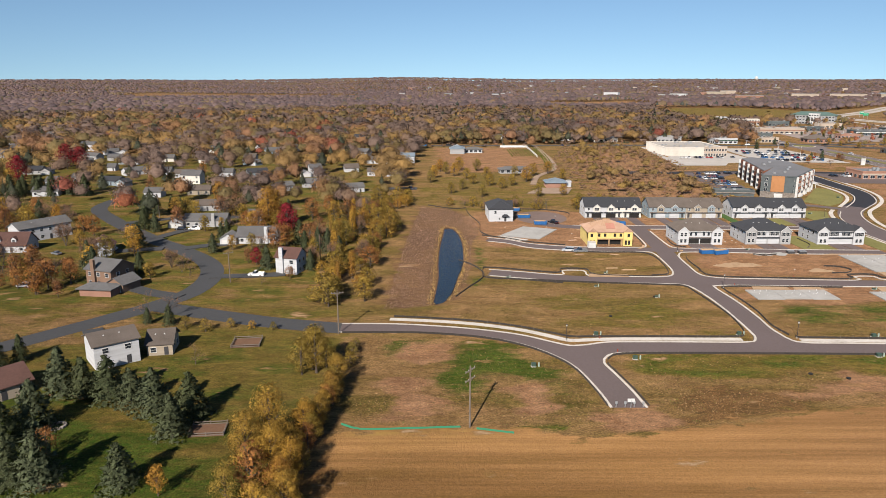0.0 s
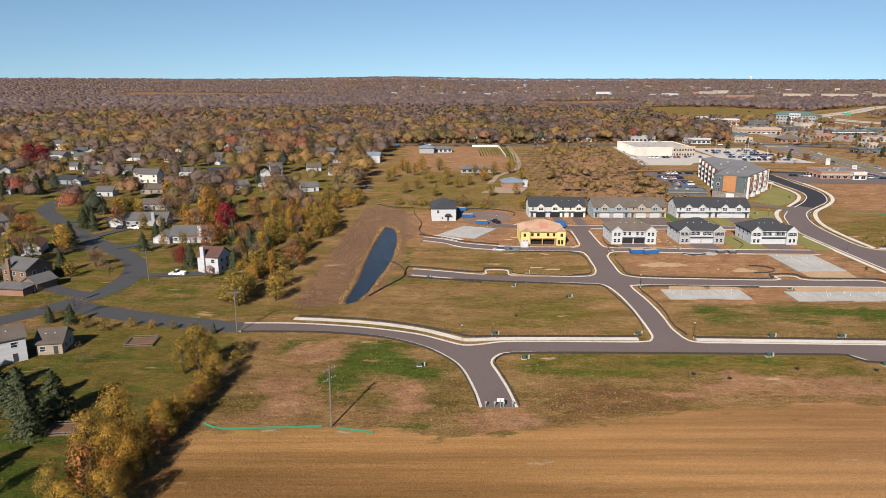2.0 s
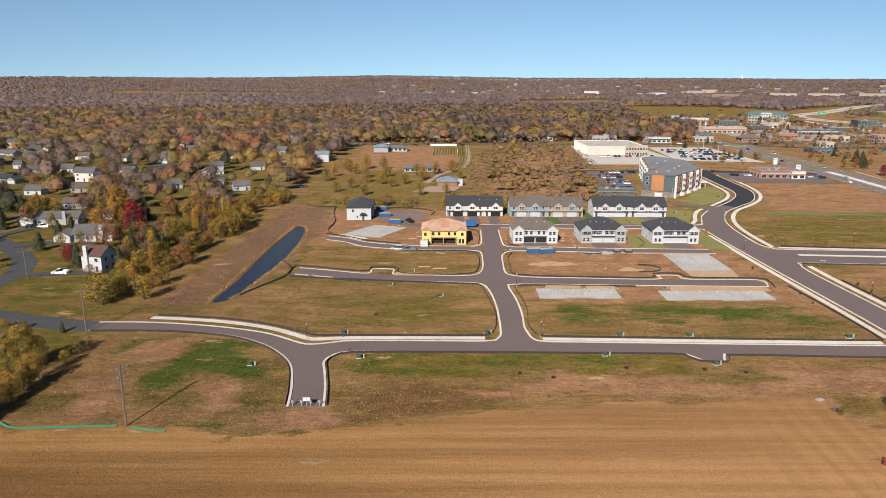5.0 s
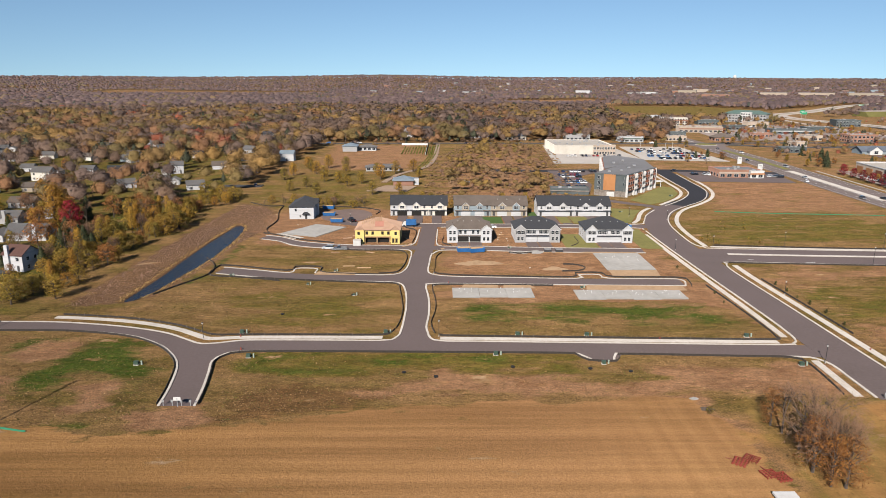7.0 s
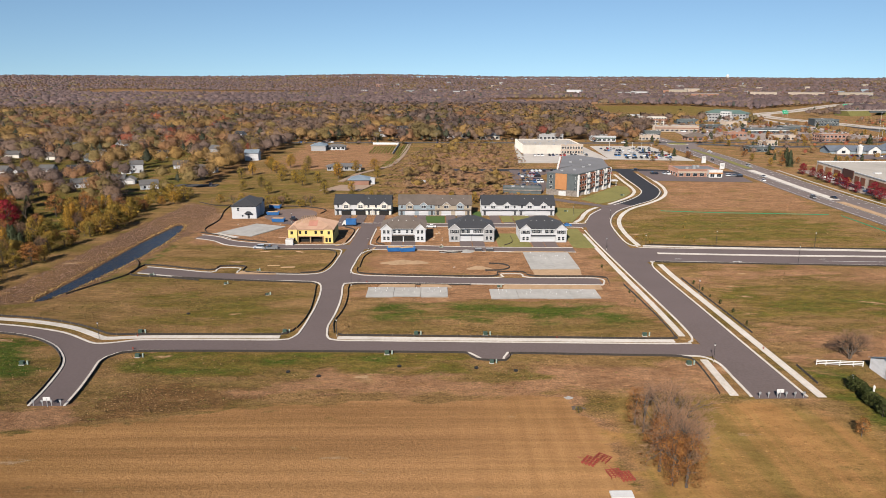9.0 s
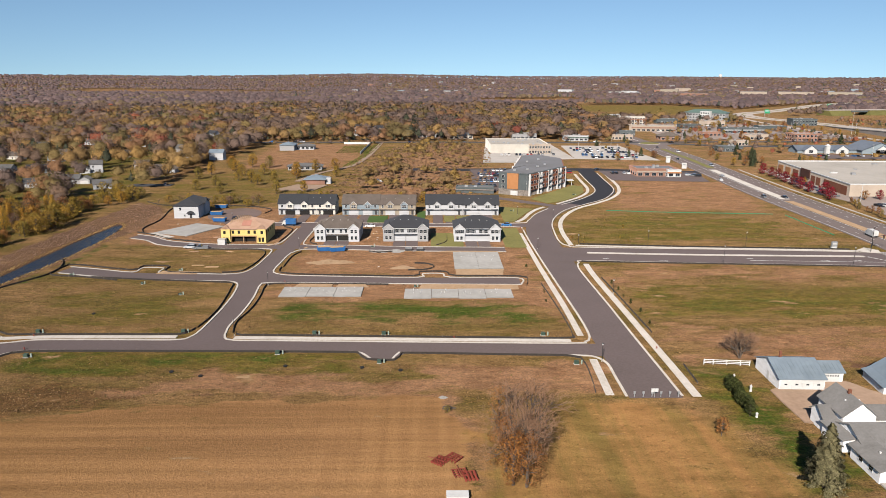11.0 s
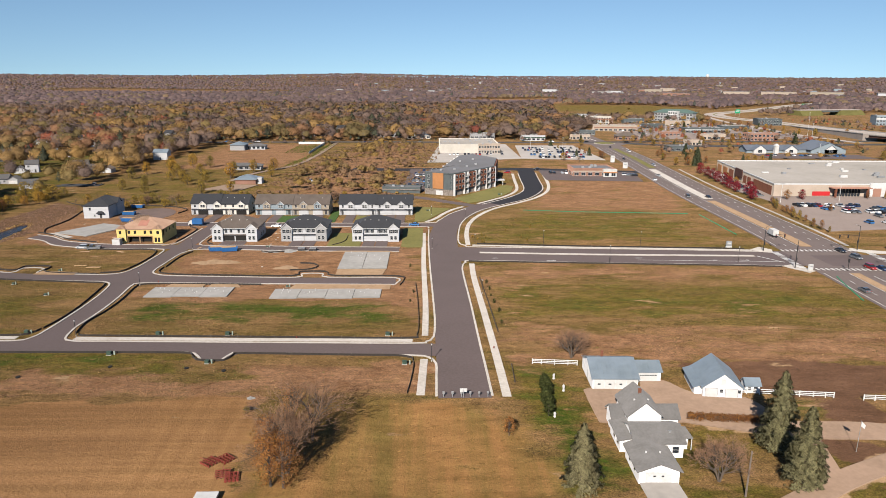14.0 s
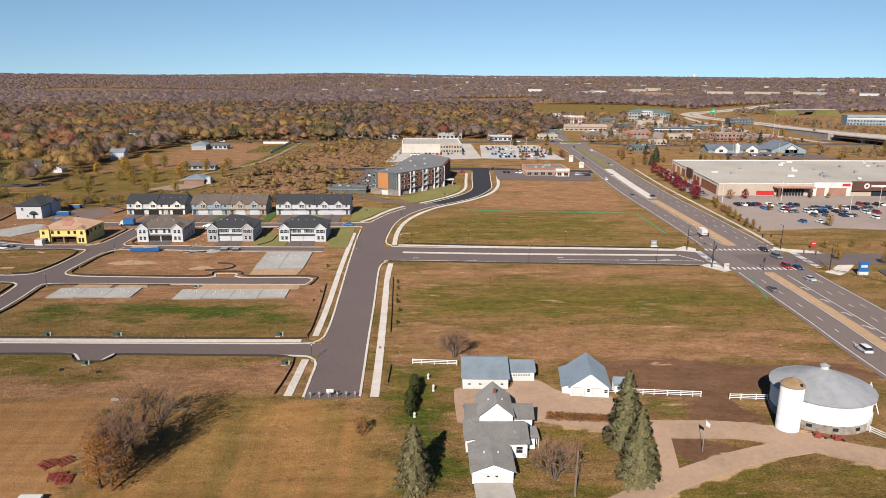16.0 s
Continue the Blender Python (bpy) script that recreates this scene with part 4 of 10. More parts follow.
def twin_house(x0, x1, y, depth, wall, gable_mat, roof, label, garage_open=False, shutters=None, door_mat=None):
    """Two joined homes: double garages in the middle, gabled bays at both ends, hipped roof."""
    w = x1 - x0
    t = thing("twin_house", label, "townhouse", pose((x0 + x1) / 2, y, 0), "twin houses of the new development")
    h = 5.6
    part("wall", Shape().box(-w / 2, w / 2, 0, depth, 0, h), wall, t)
    part("foundation", Shape().box(-w / 2 - 0.04, w / 2 + 0.04, -0.05, depth + 0.04, -0.1, 0.3), SLAB, t)
    part("roof", Shape().hip(-w / 2, w / 2, -0.2, depth, h, 4.0, 0.5, 0.25), roof, t)
    part("gutter", Shape().box(-w / 2 - 0.55, w / 2 + 0.55, -0.8, -0.7, h - 0.25, h - 0.08), TRIM, t)
    for s in (-1, 1):
        front_gable(t, s * (w / 2 - 2.1), 4.4, 0, 0.9, 0.0, h - 0.1, 1.9, gable_mat, roof)
        for k in (-0.9, 0.9):
            window(t, s * (w / 2 - 2.1) + k * 0.9, -0.9, 3.6, 1.0, 1.35, "-y", shutters)
            window(t, s * (w / 2 - 2.1) + k * 0.9, -0.9, 0.9, 0.95, 1.4)
        for k in (1.6, 3.6):
            window(t, s * k, 0, 3.6, 0.95, 1.35, "-y", shutters)
        garage_door(t, s * 2.55, 0, 4.7, 2.2, door_mat or WHITE, garage_open)
        for j, yy in enumerate((3.2, 7.0, 11.0)):
            window(t, s * w / 2, yy, 3.6, 1.0, 1.3, "-x" if s < 0 else "+x")
            if j:
                window(t, s * w / 2, yy, 1.0, 1.0, 1.3, "-x" if s < 0 else "+x")
    part("porch_roof", Shape().hull([(-w / 2 + 4.25, -0.75, 2.62), (w / 2 - 4.25, -0.75, 2.62), (w / 2 - 4.25, 0.05, 2.62), (-w / 2 + 4.25, 0.05, 2.62)], [(-w / 2 + 4.25, -0.72, 2.7), (w / 2 - 4.25, -0.72, 2.7), (w / 2 - 4.25, 0.05, 2.95), (-w / 2 + 4.25, 0.05, 2.95)]), roof, t)
    part("party_pier", Shape().box(-0.2, 0.2, -0.25, 0.05, 0, 2.7), gable_mat, t)
    vents(t, (-4.6, -2.2, 1.1, 4.2), 4.2, h + 2.3)
    return t


def row_house(x0, x1, y, depth, walls, gables, roof, label, units, garage_open=False, accent=None):
    """A row of joined homes with stepped roof, small gables and garages."""
    w = x1 - x0
    t = thing("row_house", label, "townhouse", pose(x0, y, 0), "row houses of the new development")
    h = 5.5
    halves = [(0, w * 0.5), (w * 0.5, w)]
    for i, (a, b) in enumerate(halves):
        dz = 0.0 if i == 0 else -0.25
        part("wall", Shape().box(a, b, 0, depth, 0, h + dz), walls[i % len(walls)], t)
        part("roof", Shape().gable(a, b, 0, depth, h + dz, 3.6, "x", 0.22, 0.4), roof, t)
        part("gable_wall", Shape().wedge(a + 0.05, b - 0.05, 0, depth, h + dz, 3.55), walls[i % len(walls)], t)
        vents(t, [a + (b - a) * k for k in (0.2, 0.45, 0.8)], 4.0, h + 2.0)
    u = w / units
    for i in range(units):
        c = (i + 0.5) * u
        side = -1 if i % 2 else 1
        front_gable(t, c + side * u * 0.12, 3.4, 0, 0.5, 2.9, h - 0.3, 1.5, gables[i % len(gables)], roof, 0.3, 3.0)
        for k in (-0.55, 0.55):
            window(t, c + side * u * 0.12 + k, -0.5, 3.7, 0.95, 1.25)
        window(t, c - side * u * 0.3, 0, 3.7, 0.9, 1.25)
        garage_door(t, c + side * u * 0.12, -0.3, 4.7, 2.2, CREAM if garage_open else WHITE, garage_open)
        part("door", Shape().box(c - side * u * 0.33 - 0.5, c - side * u * 0.33 + 0.5, -0.06, 0.02, 0.15, 2.25), SHUTTER, t)
        if accent:
            part("accent_wall", Shape().box(c - u * 0.46, c + u * 0.46, -0.28, 0.0, 0.1, 2.6), accent, t)
        part("porch_roof", Shape().hull([(c - u * 0.48, -0.8, 2.6), (c + u * 0.48, -0.8, 2.6), (c + u * 0.48, 0.02, 2.6), (c - u * 0.48, 0.02, 2.6)], [(c - u * 0.48, -0.76, 2.68), (c + u * 0.48, -0.76, 2.68), (c + u * 0.48, 0.02, 2.95), (c - u * 0.48, 0.02, 2.95)]), roof, t)
        part("post", Shape().box(c - side * u * 0.45 - 0.09, c - side * u * 0.45 + 0.09, -0.75, -0.57, 0, 2.6), TRIM, t)
    for s, xx in ((-1, 0.0), (1, w)):
        for yy in (3.0, 8.0):
            window(t, xx, yy, 3.6, 1.0, 1.25, "-x" if s < 0 else "+x")
            window(t, xx, yy + 1.5, 1.0, 1.0, 1.25, "-x" if s < 0 else "+x")
    part("foundation", Shape().box(-0.05, w + 0.05, -0.08, depth + 0.05, -0.1, 0.25), SLAB, t)
    return t


twin_house(96.4, 114.4, 275.8, 15, WHITE, WHITE, SHINGLE_BROWN, "white twin townhouse with brown roof and open garages", True, None)
twin_house(124.3, 142.6, 276.2, 15, WHITE, GREYSIDE, SHINGLE, "grey and white twin townhouse with charcoal shingle roof", False, SHUTTER)
twin_house(153.4, 172.2, 275.4, 15, WHITE, WHITE, SHINGLE, "white twin townhouse with black shingle roof and shutters", False, SHUTTER)
row_house(69.4, 97.0, 331.5, 13, [WHITE, CREAM], [CREAM], SHINGLE, "cream row townhouses with black roof and open garages", 3, True)
row_house(100.6, 136.2, 330.6, 13, [BLUEGREY, TAN], [TAN, BLUEGREY], SHINGLE_BROWN, "blue grey and tan row townhouses with brown roof", 4, False)
row_house(141.2, 176.8, 330.2, 13, [WHITE, WHITE], [WHITE], SHINGLE, "white row townhouses with charcoal shingle roof", 4, False)
for x, y0, y1, m in ((102.8, 268, 275.5, ASPHALT), (108.0, 268, 275.5, ASPHALT), (130.9, 266, 276, ASPHALT), (136.1, 266, 276, ASPHALT), (160.2, 265, 275.2, ASPHALT), (165.4, 265, 275.2, ASPHALT)):
    paved("driveway", [(x - 2.4, y0), (x + 2.4, y0), (x + 2.4, y1), (x - 2.4, y1)], m, "dark asphalt driveway before a double garage", "driveway")
for x, k in ((75.5, 0), (83, 0), (92, 0), (106, 1), (112, 0), (126, 0), (131.5, 1), (147, 0), (153, 0), (166, 1), (171, 1)):
    paved("driveway", [(x - 2.3, 311.5), (x + 2.3, 311.5), (x + 2.3, 331), (x - 2.3, 331)], ASPHALT, "asphalt driveway leading to a row house", "driveway")
for o, m in (([(176, 264.5), (182, 264.5), (182, 300), (173.5, 300), (173.5, 266)], YARD), ([(143.8, 266), (157, 266), (157, 274.8), (152.8, 290), (143.8, 290)], YARD), ([(114, 313), (123, 313), (123, 328), (114, 328)], TURF), ([(137, 313), (141, 313), (141, 340), (137, 340)], TURF), ([(156, 313), (164, 313), (164, 328), (156, 328)], YARD), ([(178, 314), (183, 315), (190, 333), (196, 346), (178, 352)], YARD), ([(150, 314), (155, 314), (155, 328), (150, 328)], YARD), ([(206, 362), (217, 371), (226, 384), (233, 398), (237, 420), (232, 425), (199, 376)], YARD)):
    level[0] += 1
    structure("lawn", Shape().slab(o, -0.05, 0.03 + 0.004 * level[0]), m, "newly laid lawn beside a townhouse", "lawn")


def framed_house():
    """The house still being built: yellow sheathing, open bays, roof trusses half boarded."""
    t = thing("unfinished_house", "half-built twin house with yellow sheathing and bare trusses", "construction", pose(68, 273.5, 0))
    w, d, h = 18.0, 15.5, 5.7
    part("wall", Shape().box(-w / 2, w / 2, 2.0, d, 0, 2.9).box(-w / 2, w / 2, 0.0, d, 2.9, h).box(-w / 2, -w / 2 + 3.6, -0.8, 2.0, 0, h).box(w / 2 - 3.6, w / 2, -0.8, 2.0, 0, h), SHEATH, t)
    part("sill_band", Shape().box(-w / 2, w / 2, -0.05, 0.0, 2.5, 2.95).box(-w / 2, w / 2, -0.06, 0.0, h - 0.3, h), LUMBER, t)
    for x in (-5.2, -0.25, 4.9):
        part("post", Shape().box(x - 0.22, x + 0.22, -0.1, 0.3, 0, 2.9), LUMBER, t)
    # Dark sheet behind the open bays paints in their shade.
    part("garage_opening", Shape().box(-5.2, 5.0, 1.9, 1.99, 0.05, 2.5), DARK, t)
    for x in (-7.6, -4.4, -2.0, 2.0, 4.4, 7.4):
        y = -0.8 if abs(x) > 5.5 else 0.0
        # Dark boxes on the sheathing paint the shade of uncut window holes.
        part("window_opening", Shape().box(x - 0.5, x + 0.5, y - 0.03, y + 0.05, 3.7, 5.0), DARK, t)
    for x in (-7.9, -6.6, 6.4, 7.7):
        part("window_opening", Shape().box(x - 0.45, x + 0.45, -0.84, -0.75, 0.5 if x > 0 else 1.0, 2.3), DARK, t)
    for yy in (4, 8, 12):
        part("window_opening", Shape().box(w / 2 - 0.05, w / 2 + 0.03, yy - 0.5, yy + 0.5, 3.6, 4.9), DARK, t)
    part("roof_deck", Shape().hip(-w / 2, w / 2, -0.2, d, h, 3.7, 0.4, 0.15), OSB, t)
    part("roof_patch", Shape().hull([(-1.2, 1.6, h + 1.02), (2.4, 1.6, h + 1.02), (2.4, 5.2, h + 2.6), (-1.2, 5.2, h + 2.6)], [(-1.2, 1.6, h + 1.12), (2.4, 1.6, h + 1.12), (2.4, 5.2, h + 2.7), (-1.2, 5.2, h + 2.7)]), SALMON_WRAP, t, "pink underlay sheets")
    for i in range(3, 14):
        x = -w / 2 + i * w / 23
        r = min(1.0, (i + 0.5) / 7, (23.5 - i) / 7)
        z = h + 4.25 * r
        part("truss", Shape().tube((x, 1.6, h + 0.7), (x, d / 2, z), 0.09, 0.09, 4).tube((x, d + 0.5, h + 0.05), (x, d / 2, z), 0.07, 0.07, 4).tube((x, -0.5, h + 0.05), (x, d + 0.5, h + 0.05), 0.06, 0.06, 4).tube((x, d / 4, h), (x, d / 2, z), 0.05, 0.05, 4), LUMBER, t)
    for s in (-1, 1):
        c = s * (w / 2 - 1.9)
        part("gable_frame", Shape().tube((c - 2.1, -1, h), (c, -1, h + 1.7), 0.09, 0.09, 4).tube((c + 2.1, -1, h), (c, -1, h + 1.7), 0.09, 0.09, 4).tube((c, -1, h), (c, -1, h + 1.7), 0.06, 0.06, 4).wedge(c - 1.9, c + 1.9, -0.9, 1.5, h, 1.5, "y"), OSB, t)
    return t


framed_house()
dumpster_box = thing("portable_box", "white storage box on the building site", "container", pose(60.0, 270.2, 0))
part("body", Shape().box(-1.5, 1.5, -1.2, 1.2, 0.1, 2.3), TRIM, dumpster_box)
part("lid", Shape().box(-1.55, 1.55, -1.25, 1.25, 2.3, 2.42), CONCRETE, dumpster_box)


def box_house():
    t = thing("new_house", "unfinished white two-storey house with black hip roof", "house", pose(22.0, 322.5, 0, 0, 0, 2))
    w, d, h = 11.5, 19, 6.0
    part("wall", Shape().box(0, w, 0, d, 0, h), WHITE, t)
    part("roof", Shape().hip(0, w, 0, d, h, 3.2, 0.45, 0.25), SHINGLE, t)
    part("gable_wall", Shape().box(w - 0.5, w + 0.7, 9, 14, 0, h).wedge(w - 4, w + 0.7, 9, 14, h, 2.0), WHITE, t)
    part("gable_roof", Shape().gable(w - 4, w + 0.7, 9, 14, h, 2.0, "x", 0.2, 0.4), SHINGLE, t)
    window(t, 3.0, 0, 3.8, 1.0, 1.3)
    window(t, 5.0, 0, 0.9, 0.6, 0.9)
    part("porch_roof", Shape().hull([(6.0, -1.3, 2.5), (9.6, -1.3, 2.5), (9.6, 0.05, 2.5), (6.0, 0.05, 2.5)], [(7.0, -0.3, 3.5), (8.6, -0.3, 3.5), (8.6, 0.05, 3.5), (7.0, 0.05, 3.5)]), SHINGLE, t)
    part("door", Shape().box(7.3, 8.3, -0.06, 0.02, 0.1, 2.2), SHUTTER, t)
    for yy in (3, 7, 11, 15.5):
        window(t, 0, yy, 3.8, 0.9, 1.2, "-x")
        window(t, 0, yy + 1, 0.9, 0.9, 1.2, "-x")
    return t


box_house()

# ---- bare foundation slabs with pipe stubs ----


def foundation(x0, x1, y0, y1, bays, label):
    t = thing("foundation_slab", label, "foundation", pose(x0, y0, 0), "bare foundation slabs")
    w, d = x1 - x0, y1 - y0
    for i in range(bays):
        a, b = w * i / bays, w * (i + 1) / bays
        off = 0.5 * (i % 2)
        part("slab", Shape().box(a + 0.06, b - 0.06, off, d - off * 0.6, -0.1, 0.3), SLAB, t)
        rr = random.Random(i * 7 + int(x0))
        for k in range(6):
            x, yy = a + (b - a) * rr.uniform(0.15, 0.85), d * rr.uniform(0.35, 0.95)
            part("pipe_stub", Shape().tube((x, yy, 0.3), (x, yy, rr.uniform(0.55, 0.9)), 0.07, 0.07, 6), TRIM, t)
    return t


foundation(97, 122.4, 202, 211.8, 3, "grey concrete foundation slab with white pipe stubs")
foundation(135.6, 169.4, 200.2, 209.6, 4, "long grey concrete foundation slab with white pipe stubs")
foundation(152.2, 169.6, 233.2, 257, 2, "wide pale concrete foundation slab on bare dirt")
far_slab = thing("foundation_slab", "pale concrete foundation slab beside a new house", "foundation", pose(0, 0, 0), "bare foundation slabs")
part("slab", Shape().slab([(24.6, 291), (40.9, 284.5), (51.3, 303.9), (36.7, 310.0)], -0.1, 0.32), SLAB, far_slab)
part("apron", Shape().slab([(22, 290.5), (33, 281), (36, 283.5), (25, 291)], -0.1, 0.2), CONCRETE, far_slab)
for o in ([(100, 212.4), (112, 212.2), (112, 216), (101, 216)], [(113.5, 212), (124, 212), (122, 216), (114, 216)], [(140, 210), (172, 209.5), (172, 214.2), (141, 215)], [(152.5, 226), (168.5, 225.5), (169.5, 232.8), (152.5, 232.8)], [(50, 227.5), (64, 227), (64, 230), (51, 231)], [(146, 257.4), (171, 257), (168, 258.6), (150, 259)]):
    level[0] += 1
    structure("gravel_pad", Shape().slab(o, -0.05, 0.02 + 0.004 * level[0]), SAND, "pale crushed gravel pad beside a slab", "gravel")

# ---- the farm ----


def rail_fence(line, label="white painted three-rail board fence"):
    t = thing("rail_fence", label, "fence", pose(0, 0, 0), "white farm fences")
    pts = spline(line, 2.4)
    for i, (x, y) in enumerate(pts):
        part("post", Shape().box(x - 0.08, x + 0.08, y - 0.08, y + 0.08, 0, 1.35), FENCE_WHITE, t)
        if i:
            (ax, ay), s = pts[i - 1], Shape()
            for z in (0.4, 0.8, 1.2):
                part("rail", Shape().hull([(ax, ay, z - 0.08), (x, y, z - 0.08), (x, y + 0.05, z - 0.08), (ax, ay + 0.05, z - 0.08)], [(ax, ay, z + 0.08), (x, y, z + 0.08), (x, y + 0.05, z + 0.08), (ax, ay + 0.05, z + 0.08)]), FENCE_WHITE, t)
    return t


def seams(s, x0, x1, y0, z0, y1, z1, gap=0.9):
    """Raised seams up a metal roof slope."""
    k = int((x1 - x0) / gap)
    for i in range(k + 1):
        x = x0 + (x1 - x0) * i / k
        s.hull([(x - 0.03, y0, z0), (x + 0.03, y0, z0), (x + 0.03, y1, z1), (x - 0.03, y1, z1)], [(x - 0.03, y0, z0 + 0.06), (x + 0.03, y0, z0 + 0.06), (x + 0.03, y1, z1 + 0.06), (x - 0.03, y1, z1 + 0.06)])
    return s


FARM_WHITE = surface("fresh_white_boards", (0.98, 0.98, 0.98), (0.88, 0.88, 0.89), 0.6, 1.2, 0.3, stretch=(1, 1, 5))


def machine_shed():
    t = thing("machine_shed", "white farm shed with blue grey metal roof", "shed", pose(219.6, 136.6, 0, 0, 0, -2))
    w, d, h, r = 9.8, 12.0, 2.7, 2.3
    part("wall", Shape().box(0, w, 0, d, 0, h).wedge(0.02, w - 0.02, 0, d, h, r), FARM_WHITE, t)
    part("roof", Shape().gable(0, w, 0, d, h, r, "x", 0.14, 0.35), METAL_ROOF, t)
    part("roof_seams", seams(seams(Shape(), -0.3, w + 0.3, -0.35, h, d / 2, h + r + 0.12), -0.3, w + 0.3, d + 0.35, h, d / 2, h + r + 0.12), METAL_ROOF, t)
    for i in range(4):
        dr = part("sliding_door", Shape().box(0.3 + 2.35 * i, 2.6 + 2.35 * i, -0.08, 0.0, 0.05, 2.4), TRIM, t)
        part("door_window", Shape().box(1.1 + 2.35 * i, 1.7 + 2.35 * i, -0.11, -0.08, 1.2, 1.5), GLASS, dr)
    part("side_door", Shape().box(-0.06, 0.0, 5.0, 6.0, 0.1, 2.1), TRIM, t)
    part("chimney", Shape().box(3.3, 3.8, 8.0, 8.5, h + 1.2, h + r + 0.7), BRICK, t)
    g = thing("garage", "small white garage with blue grey metal roof", "garage", pose(229.5, 140.3, 0, 0, 0, -1))
    part("wall", Shape().box(0, 6.2, 0, 6.0, 0, 2.5).wedge(0.02, 6.18, 0, 6.0, 2.5, 1.4), FARM_WHITE, g)
    part("roof", Shape().gable(0, 6.2, 0, 6.0, 2.5, 1.4, "x", 0.14, 0.35), METAL_ROOF, g)
    part("roof_seams", seams(Shape(), -0.3, 6.5, -0.35, 2.5, 3.0, 4.02), METAL_ROOF, g)
    dr = part("garage_door", Shape().box(0.7, 5.5, -0.06, 0.0, 0.05, 2.15), TRIM, g)
    for i in range(8):
        part("door_window", Shape().box(0.95 + 0.56 * i, 1.3 + 0.56 * i, -0.09, -0.06, 1.5, 1.75), GLASS, dr)


def farm_barn():
    t = thing("barn", "white gabled barn with blue grey metal roof", "barn", pose(242.2, 132.6, 0, 0, 0, -8))
    w, d, h, r = 8.0, 10.5, 2.6, 3.0
    part("wall", Shape().box(0, w, 0, d, 0, h).wedge(0, w, 0.02, d - 0.02, h, r, "y"), FARM_WHITE, t)
    part("roof", Shape().gable(0, w, 0, d, h, r, "y", 0.16, 0.5), METAL_ROOF, t)
    part("lean_to", Shape().box(-1.6, 0, 1.0, d, 0, 1.9), FARM_WHITE, t)
    part("lean_to_roof", Shape().hull([(-2.0, 0.6, 1.75), (0, 0.6, 2.55), (0, d + 0.4, 2.55), (-2.0, d + 0.4, 1.75)], [(-2.0, 0.6, 1.9), (0, 0.6, 2.7), (0, d + 0.4, 2.7), (-2.0, d + 0.4, 1.9)]), METAL_ROOF, t)
    for x in (1.7, 5.8):
        dr = part("barn_door", Shape().box(x - 1.25, x + 1.25, -0.08, 0, 0.05, 2.2), TRIM, t)
        part("door_edge", Shape().box(x - 1.3, x - 1.22, -0.11, -0.04, 0.05, 2.25).box(x + 1.22, x + 1.3, -0.11, -0.04, 0.05, 2.25).box(x - 1.3, x + 1.3, -0.11, -0.04, 2.2, 2.28), GREYSIDE, dr)
    part("hay_door", Shape().box(3.5, 4.5, -0.08, 0, 3.0, 4.4), TRIM, t)
    window(t, 3.75, 0, 1.3, 0.6, 0.7)
    window(t, 7.4, 0, 1.3, 0.6, 0.7)
    s = thing("chicken_coop", "tiny white coop with blue grey roof", "shed", pose(252.2, 134.4, 0, 0, 0, -4))
    part("wall", Shape().box(0, 3, 0, 2.6, 0, 1.9), FARM_WHITE, s)
    part("roof", Shape().gable(0, 3, 0, 2.6, 1.9, 1.1, "x", 0.12, 0.3), METAL_ROOF, s)
    window(s, 0.8, 0, 0.7, 0.6, 0.7)
    part("door", Shape().box(1.7, 2.5, -0.05, 0, 0.05, 1.7), SHUTTER, s)


FARM_ROOF = surface("weathered_grey_shingles", (0.27, 0.262, 0.255), (0.2, 0.195, 0.19), 0.9, 2.0, 0.3, 0.02)


